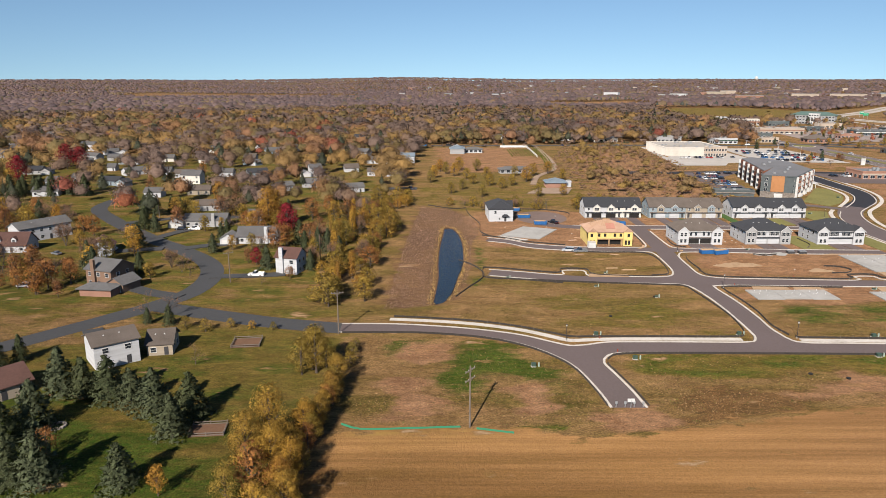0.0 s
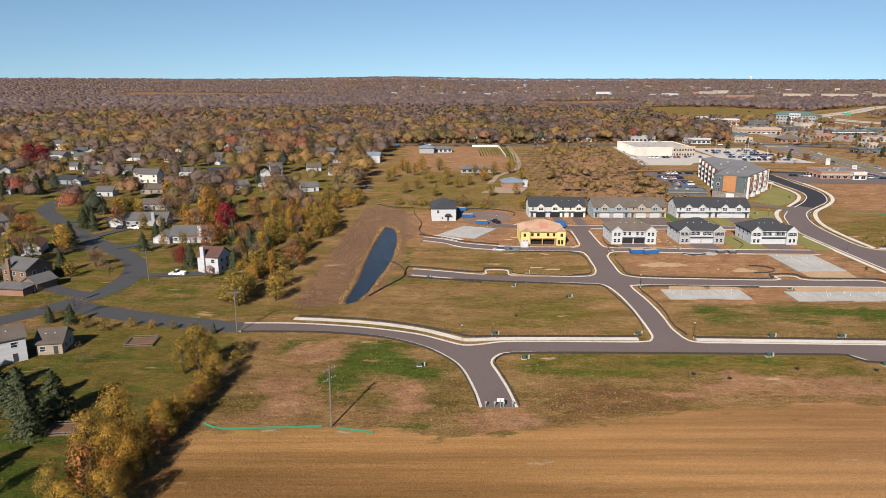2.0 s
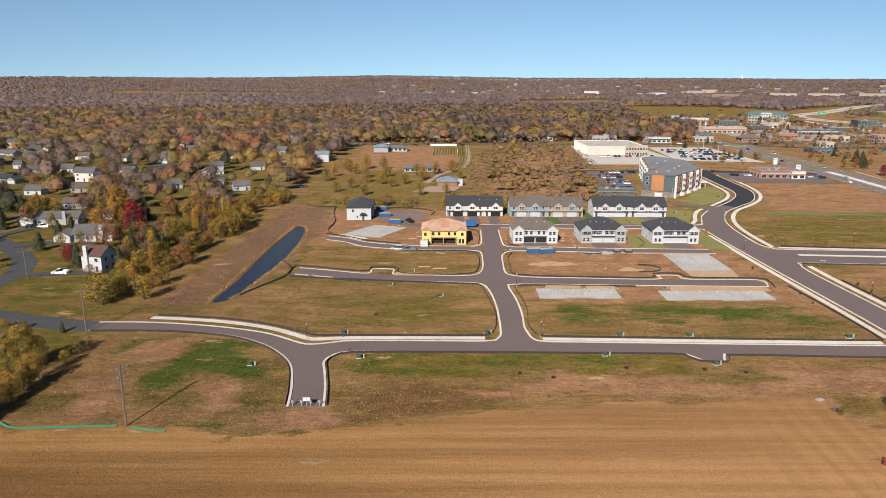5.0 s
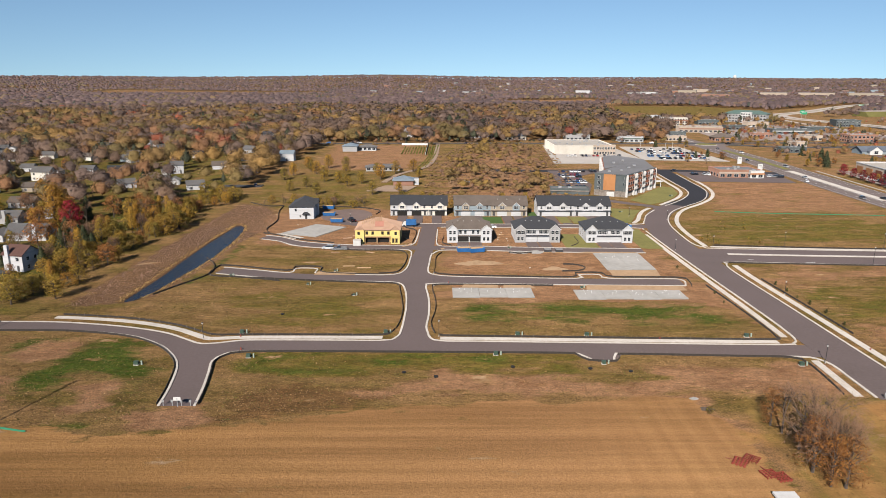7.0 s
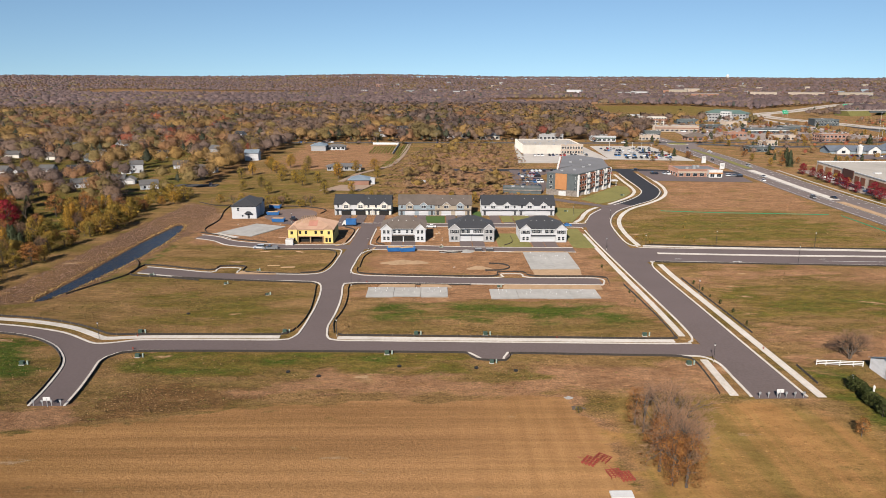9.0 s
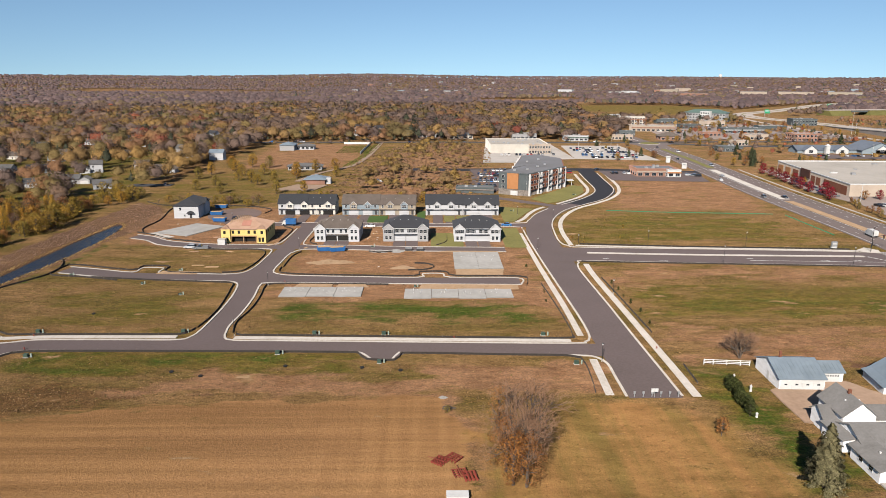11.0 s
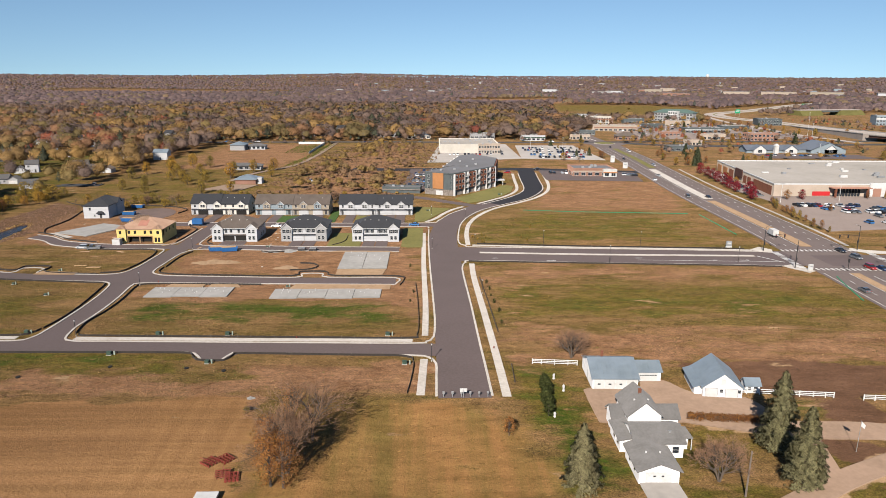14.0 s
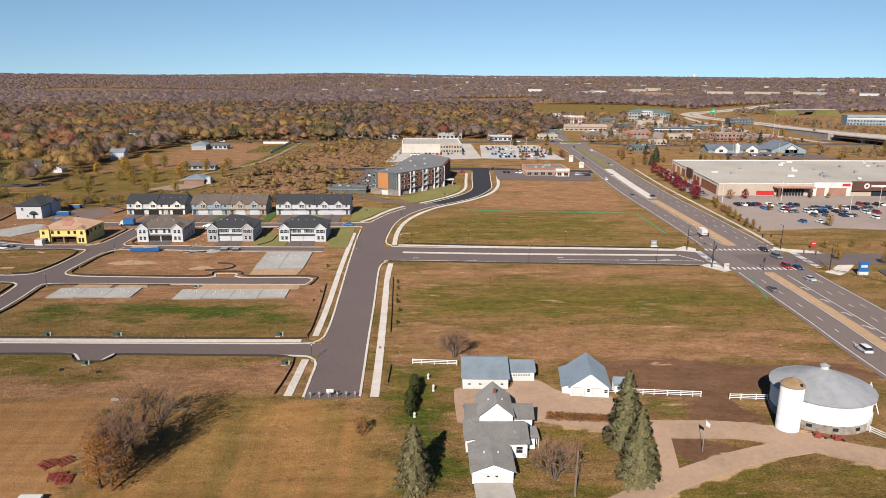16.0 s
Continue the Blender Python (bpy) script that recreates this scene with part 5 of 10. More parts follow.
def farmhouse():
    t = thing("farmhouse", "white farmhouse with grey shingle roofs and attached garage", "house", pose(219.0, 101.0, 0, 0, 0, -1))
    part("garage_wall", Shape().box(0, 6.8, 0, 8.5, 0, 2.4).wedge(0, 6.8, 0.02, 8.4, 2.4, 1.3, "y"), FARM_WHITE, t)
    part("garage_roof", Shape().gable(0, 6.8, 0, 8.5, 2.4, 1.3, "y", 0.18, 0.45), FARM_ROOF, t)
    garage_door(t, 3.3, 0, 4.4, 2.1, TRIM)
    for x in (2.6, 4.0):
        part("door_window", Shape().box(x - 0.2, x + 0.2, -0.09, -0.07, 1.3, 1.55), GLASS, t)
    part("main_wall", Shape().box(1.5, 10.2, 8.0, 15.5, 0, 3.0).wedge(1.52, 10.18, 8.0, 15.5, 3.0, 1.6), FARM_WHITE, t)
    part("main_roof", Shape().gable(1.5, 10.2, 8.0, 15.5, 3.0, 1.6, "x", 0.2, 0.4), FARM_ROOF, t)
    part("old_wall", Shape().box(2.2, 8.4, 15.5, 24, 0, 4.4).wedge(2.2, 8.4, 15.5, 24, 4.4, 2.6, "y"), FARM_WHITE, t)
    part("old_roof", Shape().gable(2.2, 8.4, 15.5, 24, 4.4, 2.6, "y", 0.2, 0.4), FARM_ROOF, t)
    part("cross_wall", Shape().box(-0.2, 12.4, 17.5, 22, 0, 2.9).wedge(-0.2, 12.4, 17.5, 22, 2.9, 1.6), FARM_WHITE, t)
    part("cross_roof", Shape().gable(-0.2, 12.4, 17.5, 22, 2.9, 1.6, "x", 0.2, 0.4), FARM_ROOF, t)
    part("west_wing", Shape().box(-0.6, 2.2, 10.0, 17.0, 0, 2.4), FARM_WHITE, t)
    part("west_wing_roof", Shape().hull([(-1.0, 9.6, 2.35), (2.2, 9.6, 2.9), (2.2, 17.4, 2.9), (-1.0, 17.4, 2.35)], [(-1.0, 9.6, 2.5), (2.2, 9.6, 3.1), (2.2, 17.4, 3.1), (-1.0, 17.4, 2.5)]), FARM_ROOF, t)
    part("porch_wall", Shape().box(10.2, 12.0, 11.0, 14.5, 0, 2.3), FARM_WHITE, t)
    part("porch_roof", Shape().hull([(10.2, 10.6, 2.3), (12.8, 10.6, 2.3), (12.8, 14.9, 2.3), (10.2, 14.9, 2.3)], [(10.2, 10.6, 2.8), (12.8, 10.6, 2.42), (12.8, 14.9, 2.42), (10.2, 14.9, 2.8)]), FARM_ROOF, t)
    for y in (10.7, 12.7, 14.6):
        part("porch_post", Shape().tube((12.6, y, 0), (12.6, y, 2.3), 0.08, 0.08, 6), TRIM, t)
    window(t, 8.8, 8.0, 1.0, 1.1, 1.2)
    for y in (2.5, 5.5):
        window(t, 0, y, 1.0, 1.0, 1.0, "-x")
    for y in (11.5, 14.0):
        window(t, -0.6, y, 0.9, 1.4, 1.1, "-x")
    vents(t, (2.2, 4.6), 4.0, 3.4)
    vents(t, (4.0, 6.6), 18.5, 6.0)
    part("roof_fan", Shape().tube((8.2, 10.0, 3.5), (8.2, 10.0, 4.3), 0.3, 0.3, 8), STEEL, t)
    part("chimney", Shape().box(5.0, 5.5, 19.3, 19.8, 6, 7.9), BRICK, t)
    paved("driveway", [(219.6, 80), (226, 80), (225.6, 100.8), (219.2, 100.9)], LOT, "pale concrete driveway before the farm garage", "driveway")


def round_barn():
    t = thing("round_barn", "large white round barn with pale grey conical roof and cupola", "barn", pose(291.2, 124.4, 0))
    R, n = 9.2, 24

    def ring(r, z, a0=0.0):
        return [(r * math.cos(a0 + 2 * math.pi * i / n), r * math.sin(a0 + 2 * math.pi * i / n), z) for i in range(n)]
    part("stone_base", Shape().hull(ring(R + 0.05, -0.1), ring(R + 0.05, 1.7)), STONE, t)
    part("wall", Shape().hull(ring(R, 1.7), ring(R, 6.0)), FARM_WHITE, t)
    s = Shape()
    prof = [(R + 0.55, 5.75), (R + 0.6, 6.0), (R * 0.55, 7.75), (R * 0.09, 9.6)]
    for (r0, z0), (r1, z1) in zip(prof, prof[1:]):
        s.hull(ring(r0, z0), ring(r1, z1))
    BARN_ROOF = surface("pale_grey_barn_roof", (0.36, 0.37, 0.39), (0.28, 0.29, 0.31), 0.6, 0.6, 0.15, stretch=(1, 1, 0.2))
    part("roof", s, BARN_ROOF, t)
    cu = part("cupola", Shape().hull(ring(0.75, 9.4), ring(0.75, 10.3)), TRIM, t)
    part("cupola_roof", Shape().hull(ring(0.95, 10.3), ring(0.1, 10.8)), BARN_ROOF, cu)
    for a in range(-130, 10, 28):
        c, sn = math.cos(radians(a)), math.sin(radians(a))
        w = Shape().box(R - 0.1, R + 0.12, -0.5, 0.5, 0.7, 1.3)
        w.v = [(x * c - y * sn, x * sn + y * c, z) for x, y, z in w.v]
        part("window", w, GLASS, t)
    for a in (-52, -28):
        c, sn = math.cos(radians(a)), math.sin(radians(a))
        w = Shape().box(R - 0.1, R + 0.14, -0.6, 0.6, 0.0, 2.2)
        w.v = [(x * c - y * sn, x * sn + y * c, z) for x, y, z in w.v]
        part("door", w, TRIM, t)
    s = Shape().tube((9.3, -0.6, 0), (10.8, 1.0, 6.0), 0.1, 0.1, 5).tube((11.8, -1.2, 0), (10.8, 1.0, 6.0), 0.1, 0.1, 5).tube((12.0, 1.6, 0), (10.8, 1.0, 6.0), 0.1, 0.1, 5)
    for k in (0.3, 0.55, 0.8):
        s.tube((9.3 + 1.5 * k, -0.6 + 1.6 * k, 6 * k), (11.8 - k, -1.2 + 2.2 * k, 6 * k), 0.06, 0.06, 4)
    ladder = thing("timber_tower", "white timber frame leaning against the round barn", "frame", pose(291.2, 124.4, 0))
    part("frame", s, FENCE_WHITE, ladder)
    si = thing("silo", "white concrete silo with rusty domed cap", "silo", pose(281.3, 117.9, 0))
    part("shell", Shape().hull([(2.15 * math.cos(a), 2.15 * math.sin(a), 0) for a in np.arange(0, 6.28, 0.262)], [(2.15 * math.cos(a), 2.15 * math.sin(a), 9.3) for a in np.arange(0, 6.28, 0.262)]), FARM_WHITE, si)
    s = Shape()
    for (r0, z0), (r1, z1) in (((2.25, 9.2), (2.25, 9.4)), ((2.25, 9.4), (1.5, 10.1)), ((1.5, 10.1), (0.3, 10.7)), ((0.3, 10.7), (0.12, 11.0))):
        s.hull([(r0 * math.cos(a), r0 * math.sin(a), z0) for a in np.arange(0, 6.28, 0.262)], [(r1 * math.cos(a), r1 * math.sin(a), z1) for a in np.arange(0, 6.28, 0.262)])
    part("cap", s, surface("rusty_cap", (0.36, 0.26, 0.15), (0.26, 0.17, 0.09), 0.7, 1.5, 0.5), si, "rusty brown cap")
    part("hatch", Shape().tube((0.7, -1.5, 9.75), (0.75, -1.7, 9.9), 0.35, 0.35, 8), DARK, si)


FARM_GRAVEL = surface("farm_gravel", (0.43, 0.3, 0.215), (0.33, 0.23, 0.165), 0.95, 1.2, 0.12)
paved("farm_yard", spline(FARM_YARD + FARM_YARD[:1], 1.5)[:-1], FARM_GRAVEL, "pinkish brown gravel farmyard between sheds", "yard")
for ln, wd in FARM_DRIVES:
    street("driveway", ln, wd, FARM_GRAVEL, "pinkish brown gravel farm drive with wheel tracks", "driveway", 1.5)
machine_shed()
farm_barn()
farmhouse()
round_barn()
rail_fence([(208.6, 150.5), (219, 149.4)])
rail_fence([(250.5, 134.2), (258, 133.2), (270, 131.8)])
rail_fence([(275.7, 130.6), (283.4, 129.9)])
rail_fence([(295.5, 118.2), (299, 111)])


def farm_machine(name, label, m, kind):
    t = thing(name, label, "farm machine", m, "red farm implements")
    if kind == "tractor":
        part("hood", Shape().box(-0.35, 0.35, -1.6, 0.2, 0.8, 1.4), RED_STEEL, t)
        part("seat_post", Shape().box(-0.3, 0.3, 0.3, 0.9, 0.8, 1.3), RED_STEEL, t)
        for x in (-0.8, 0.8):
            part("rear_wheel", Shape().tube((x - 0.16, 0.6, 0.75), (x + 0.16, 0.6, 0.75), 0.75, 0.75, 14), RED_STEEL, t)
            part("front_wheel", Shape().tube((x * 0.6 - 0.1, -1.4, 0.4), (x * 0.6 + 0.1, -1.4, 0.4), 0.4, 0.4, 12), BLACK, t)
    else:
        s = Shape()
        for i in range(4):
            s.box(-1.6, 1.6, -1.2 + 0.8 * i - 0.07, -1.2 + 0.8 * i + 0.07, 0.55, 0.68)
        for x in (-1.5, 0, 1.5):
            s.box(x - 0.06, x + 0.06, -1.3, 1.4, 0.6, 0.74)
        part("frame", s, RED_STEEL, t)
        for i in range(4):
            for x in (-1.3, -0.4, 0.5, 1.4):
                part("disc", Shape().tube((x, -1.2 + 0.8 * i, 0.32), (x + 0.06, -1.2 + 0.8 * i, 0.32), 0.32, 0.32, 10), RED_STEEL, t)
        part("hitch", Shape().tube((0, 1.3, 0.6), (0, 3.0, 0.45), 0.07, 0.07, 5), RED_STEEL, t)


farm_machine("disc_harrow", "faded red disc harrow standing on dry grass", pose(145.6, 108.4, 0, 0, 0, 55) @ Matrix.Scale(0.8, 4), "harrow")
farm_machine("disc_harrow", "faded red disc harrow standing on dry grass", pose(149.0, 104.6, 0, 0, 0, 12) @ Matrix.Scale(0.8, 4), "harrow")
farm_machine("disc_harrow", "faded red disc harrow standing on dry grass", pose(150.8, 103.6, 0, 0, 0, 100) @ Matrix.Scale(0.8, 4), "harrow")
farm_machine("cultivator", "small faded red cultivator on dry grass", pose(148.2, 109.4, 0, 0, 0, 140) @ Matrix.Scale(0.8, 4), "harrow")
farm_machine("tractor", "old red tractor parked before the round barn", pose(285.6, 114.2, 0, 0, 0, 70) @ Matrix.Scale(0.72, 4), "tractor")
farm_machine("tractor", "old red tractor with grey parts before the round barn", pose(288.6, 113.2, 0, 0, 0, 80) @ Matrix.Scale(0.65, 4), "tractor")
trailer = thing("wagon", "pale flat farm wagon on dry grass", "wagon", pose(148.4, 97.6, 0) @ Matrix.Scale(0.75, 4))
part("bed", Shape().box(-2.4, 2.4, -1.2, 1.2, 0.8, 1.3), TRIM, trailer)
for x in (-1.7, 1.7):
    part("wheel", Shape().tube((x, -1.3, 0.4), (x, 1.3, 0.4), 0.4, 0.4, 12), BLACK, trailer)
flag = thing("flagpole", "steel flagpole with limp flag beside the farm drive", "flagpole", pose(261.6, 110.2, 0))
part("pole", Shape().tube((0, 0, 0), (0.1, 0, 6.3), 0.06, 0.04, 8), STEEL, flag)
part("flag", Shape().hull([(0.1, 0, 5.2), (0.9, 0.1, 4.6), (1.0, 0.0, 5.3), (0.1, 0, 6.2)], [(0.1, 0.04, 5.2), (0.9, 0.14, 4.6), (1.0, 0.04, 5.3), (0.1, 0.04, 6.2)]), TRIM, flag)
pole = thing("utility_pole", "grey wooden utility pole beside the farmhouse", "utility pole", pose(235.3, 97.0, 0))
part("pole", Shape().tube((0, 0, 0), (0.15, 0, 8.2), 0.17, 0.12, 8), TIMBER, pole)
for x, y, h, lab in ((212.2, 142.2, 1.3, "small white garden statue on the lawn"), (213.2, 136.0, 1.6, "small white garden statue beside a hedge"), (209.2, 124.4, 1.1, "small white post at the end of a hedge")):
    s = thing("garden_ornament", lab, "ornament", pose(x, y, 0))
    part("body", Shape().tube((0, 0, 0), (0, 0, h * 0.3), 0.3, 0.22, 8).tube((0, 0, h * 0.3), (0, 0, h * 0.8), 0.2, 0.3, 8).tube((0, 0, h * 0.8), (0, 0, h), 0.18, 0.08, 8), TRIM, s)

# ---- the apartment block, shops and the other far buildings ----


def strip_window(parent, a, b, z, w, h, count, off=0.08, inset=0.08, mat=None):
    """Framed windows spaced along a wall from a to b (plan points, outside on the right hand)."""
    a, b = Vector((*a, 0)), Vector((*b, 0))
    d = (b - a).normalized()
    out = Vector((d.y, -d.x, 0))
    span = (b - a).length
    for i in range(count):
        c = a + d * span * (i + 0.5) / count
        def blk(u0, u1, o0, o1, z0, z1):
            lo = [c + d * u0 + out * o0, c + d * u1 + out * o0, c + d * u1 + out * o1, c + d * u0 + out * o1]
            return [(*p[:2], z0) for p in lo][::-1], [(*p[:2], z1) for p in lo][::-1]
        win = part("window", Shape().hull(*blk(-w / 2 - 0.1, w / 2 + 0.1, -0.02, off, z - 0.1, z + h + 0.1)), mat or TRIM, parent)
        part("pane", Shape().hull(*blk(-w / 2, -0.04, -0.02, off + 0.03, z, z + h)).hull(*blk(0.04, w / 2, -0.02, off + 0.03, z, z + h)), GLASS, win)


def wall_block(a, b, o0, o1, z0, z1, u0=0.0, u1=1.0):
    """A solid along a wall line, from o0 to o1 metres out of it."""
    a, b = Vector((*a, 0)), Vector((*b, 0))
    d = b - a
    out = Vector((d.y, -d.x, 0)).normalized()
    lo = [a + d * u0 + out * o1, a + d * u1 + out * o1, a + d * u1 + out * o0, a + d * u0 + out * o0]
    return [(*p[:2], z0) for p in lo], [(*p[:2], z1) for p in lo]


def apartment_block():
    t = thing("apartment_block", "four-storey apartment block with orange panel and stone base", "apartments")
    A, B, C, D = (182.6, 393.0), (198.2, 384.4), (225.4, 419.0), (207.0, 430.0)
    E, G = (206.0, 478.0), (217.0, 487.0)
    H = 12.3
    part("wall", Shape().slab([A, B, C, D], 3.4, H), CHARCOAL, t)
    part("stone_base", Shape().slab([A, B, C, D], 0, 3.4), STONE, t)
    part("rear_wall", Shape().slab([(192.6, 413), (206.8, 429.8), C, (231.5, 462), G, E], 0, H - 0.2), BRICK, t)
    part("parapet", Shape().slab([(A[0] - 0.3, A[1]), (B[0], B[1] - 0.4), (C[0] + 0.4, C[1]), D], H, H + 0.5), CHARCOAL, t)
    part("roof", Shape().slab([(A[0] + 0.4, A[1]), (B[0], B[1] + 0.4), (C[0] - 0.4, C[1]), D], H + 0.5, H + 0.56).slab([(193.2, 414), (206.4, 429.4), (224.6, 419.6), (230.7, 462), (216.6, 485.6), (206.6, 477)], H - 0.2, H + 0.4), ROOF_DARK, t)
    part("orange_panel", Shape().hull(*wall_block(A, B, -0.1, 0.5, 3.6, H + 0.3, 0.3, 0.68)), ORANGE, t, "tall orange panel")
    part("garage_door", Shape().hull(*wall_block(A, B, -0.1, 0.12, 0.05, 2.6, 0.42, 0.66)), TRIM, t)
    for lvl in range(1, 4):
        strip_window(t, (A[0] + 0.5, A[1] - 0.35), (A[0] + 4.0, A[1] - 2.8), 0.7 + 3.05 * lvl, 1.5, 1.6, 1)
        strip_window(t, (B[0] - 4.2, B[1] + 2.9), (B[0] - 0.3, B[1] + 0.2), 0.7 + 3.05 * lvl, 1.4, 1.6, 2)
    for k, (u0, u1) in enumerate(((0.03, 0.24), (0.33, 0.5), (0.6, 0.76), (0.86, 0.98))):
        part("brick_bay", Shape().hull(*wall_block(B, C, -0.05, 0.9, 3.3, H - 0.2, u0, u1)), BRICK, t)
        part("white_pier", Shape().hull(*wall_block(B, C, -0.05, 1.2, 0, H + 0.2, u0 - 0.01, u0)), TRIM, t)
        part("white_pier", Shape().hull(*wall_block(B, C, -0.05, 1.2, 0, H + 0.2, u1, u1 + 0.008)), TRIM, t)
        for lvl in range(1, 4):
            a = Vector(B) + (Vector(C) - Vector(B)) * u0 + Vector((0.84, -0.54)) * 0.9
            b = Vector(B) + (Vector(C) - Vector(B)) * u1 + Vector((0.84, -0.54)) * 0.9
            strip_window(t, tuple(a), tuple(b), 0.8 + 3.05 * lvl, 1.6, 1.5, 3 if k == 0 else 2)
    for u in (0.265, 0.52, 0.78):
        for lvl in range(4):
            part("balcony", Shape().hull(*wall_block(B, C, 0.0, 1.7, 0.1 + 3.25 * lvl, 0.3 + 3.25 * lvl, u, u + 0.055)), CONCRETE, t)
            part("balcony_rail", Shape().hull(*wall_block(B, C, 1.6, 1.66, 0.3 + 3.25 * lvl, 1.3 + 3.25 * lvl, u, u + 0.055)), TRIM, t)
            part("balcony_door", Shape().hull(*wall_block(B, C, -0.05, 0.06, 0.3 + 3.25 * lvl, 2.5 + 3.25 * lvl, u + 0.01, u + 0.045)), GLASS, t)
    L0, L1 = E, (192.6, 413)
    for i in range(5):
        u = i / 5
        part("white_pier", Shape().hull(*wall_block(L0, L1, -0.05, 1.2, 0, H, u + 0.03, u + 0.045)), TRIM, t)
        for lvl in range(4):
            part("balcony", Shape().hull(*wall_block(L0, L1, 0, 1.1, 0.1 + 3.25 * lvl, 0.25 + 3.25 * lvl, u + 0.045, u + 0.09)), SLAB, t)
            strip_window(t, tuple(Vector(L0) + (Vector(L1) - Vector(L0)) * (u + 0.1)), tuple(Vector(L0) + (Vector(L1) - Vector(L0)) * (u + 0.2)), 0.8 + 3.05 * lvl, 1.3, 1.5, 1)
    for i in range(4):
        for lvl in range(4):
            strip_window(t, tuple(Vector(D) + (Vector(A) - Vector(D)) * (i / 4)), tuple(Vector(D) + (Vector(A) - Vector(D)) * ((i + 1) / 4)), 0.8 + 3.05 * lvl, 1.5, 1.5, 2)
    part("entrance_canopy", Shape().box(226.5, 232, 423, 428, 3.2, 3.6).tube((231, 424, 0), (231, 424, 3.2), 0.2, 0.2, 6), TRIM, t)
    for x, y in ((192, 398), (200, 402), (208, 415), (214, 425), (205, 440), (214, 452)):
        part("roof_unit", Shape().box(x - 0.7, x + 0.7, y - 0.6, y + 0.6, H + 0.3, H + 1.3), STEEL, t)


def big_store():
    t = thing("big_store", "long tan and brick shop with pale flat roof", "shop", pose(381.2, 383.5, 0, 0, 0, -1.5))
    H, L, D = 6.8, 230, 112
    sk = 0.095
    o = [(0, 0), (L, 0), (L + 8, D), (D * sk, D)]
    part("wall", Shape().slab(o, 0, H), STUCCO, t)
    part("roof", Shape().slab([(1, 1), (L - 1, 1), (L + 7, D - 1), (D * sk + 1, D - 1)], H, H + 0.05), ROOF_PALE, t)
    part("parapet", Shape().hull(*wall_block((0, 0), (L, 0), -0.5, 0.15, H, H + 0.7)).hull(*wall_block((D * sk, D), (0, 0), -0.5, 0.15, H, H + 0.6)).hull(*wall_block((L + 8, D), (D * sk, D), -0.5, 0.15, H, H + 0.7)), TRIM, t)
    for i, (u0, u1) in enumerate(((0.02, 0.1), (0.14, 0.22), (0.26, 0.34), (0.38, 0.46))):
        part("brick_panel", Shape().hull(*wall_block((D * sk, D), (0, 0), -0.1, 0.2, 0.3, H - 1.6, u0, u1)), ORANGE if i < 2 else BRICK, t)
    part("brick_panel", Shape().hull(*wall_block((D * sk, D), (0, 0), -0.1, 0.25, 0.2, H - 1.4, 0.7, 0.97)), BRICK, t)
    for u in (0.53, 0.6):
        part("brick_panel", Shape().hull(*wall_block((D * sk, D), (0, 0), -0.1, 0.2, 0.2, H - 1.8, u, u + 0.05)), BRICK, t)
    sg = part("sign_panel", Shape().hull(*wall_block((D * sk, D), (0, 0), -0.1, 0.5, 2.5, H + 0.9, 0.38, 0.51)), surface("brown_sign_panel", (0.12, 0.055, 0.04), (0.1, 0.045, 0.035), 0.7, 1, 0.2), t, "brown panel with a round white mark")
    part("stone_course", Shape().box(0, L, -0.12, 0, 0, 1.0), STUCCO, t)
    part("entrance_canopy", Shape().box(31, 53, -5, 0.5, 5.2, 5.8), SALMON, t)
    for x in (33, 51):
        part("canopy_post", Shape().box(x - 0.5, x + 0.5, -4.6, -3.6, 0, 5.6), BRICK, t)
    for i in range(9):
        part("entrance_glass", Shape().box(34 + 1.7 * i, 35.4 + 1.7 * i, -0.25, -0.05, 0.2, 4.6), GLASS, t)
    part("red_band", Shape().box(22, 32, -0.3, 0, 0.6, 3.0), surface("red_band_paint", (0.6, 0.03, 0.035), (0.5, 0.025, 0.03), 0.6, 1, 0.2), t, "red painted wall band")
    part("white_front", Shape().box(54, 76, -0.8, 0.3, 0, H + 1.2), TRIM, t)
    for x, w in ((56, 4.5), (63, 10)):
        part("brick_panel", Shape().box(x, x + w, -1.0, -0.8, 0.2, H - 1.9), SALMON, t)
    part("brown_front", Shape().box(76, 110, -1.6, 0.3, 3.4, H + 1.8), MATS["brown_sign_panel"], t)
    part("red_sign", Shape().box(70.5, 75, -0.95, -0.8, H - 0.9, H + 0.6), MATS["red_band_paint"], t)
    ring = [(math.cos(a), math.sin(a)) for a in np.arange(0, 6.28, 0.3)]
    mark = part("round_mark", Shape().hull([(84 + 1.6 * c, -1.62, 6.2 + 1.6 * s) for c, s in ring], [(84 + 1.6 * c, -1.75, 6.2 + 1.6 * s) for c, s in ring]), TRIM, t)
    part("mark_dot", Shape().hull([(84 + 0.7 * c, -1.75, 6.2 + 0.7 * s) for c, s in ring], [(84 + 0.7 * c, -1.82, 6.2 + 0.7 * s) for c, s in ring]), MATS["brown_sign_panel"], mark)
    part("sign_bar", Shape().box(86.6, 95, -1.75, -1.6, 5.6, 6.8), TRIM, t)
    part("entrance_glass", Shape().box(88, 108, -0.3, -0.05, 0.2, 3.4), GLASS, t)
    rr = random.Random(5)
    for i in range(34):
        x, y = rr.uniform(12, L - 8), rr.uniform(10, D - 8)
        w = rr.uniform(0.8, 2.2)
        part("roof_unit", Shape().box(x - w, x + w, y - 0.9, y + 0.9, H, H + rr.uniform(0.5, 1.5)), rr.choice((STEEL, TRIM, ROOF_PALE)), t)


SHOP_SPOTS, FAR_SPOTS = [], []


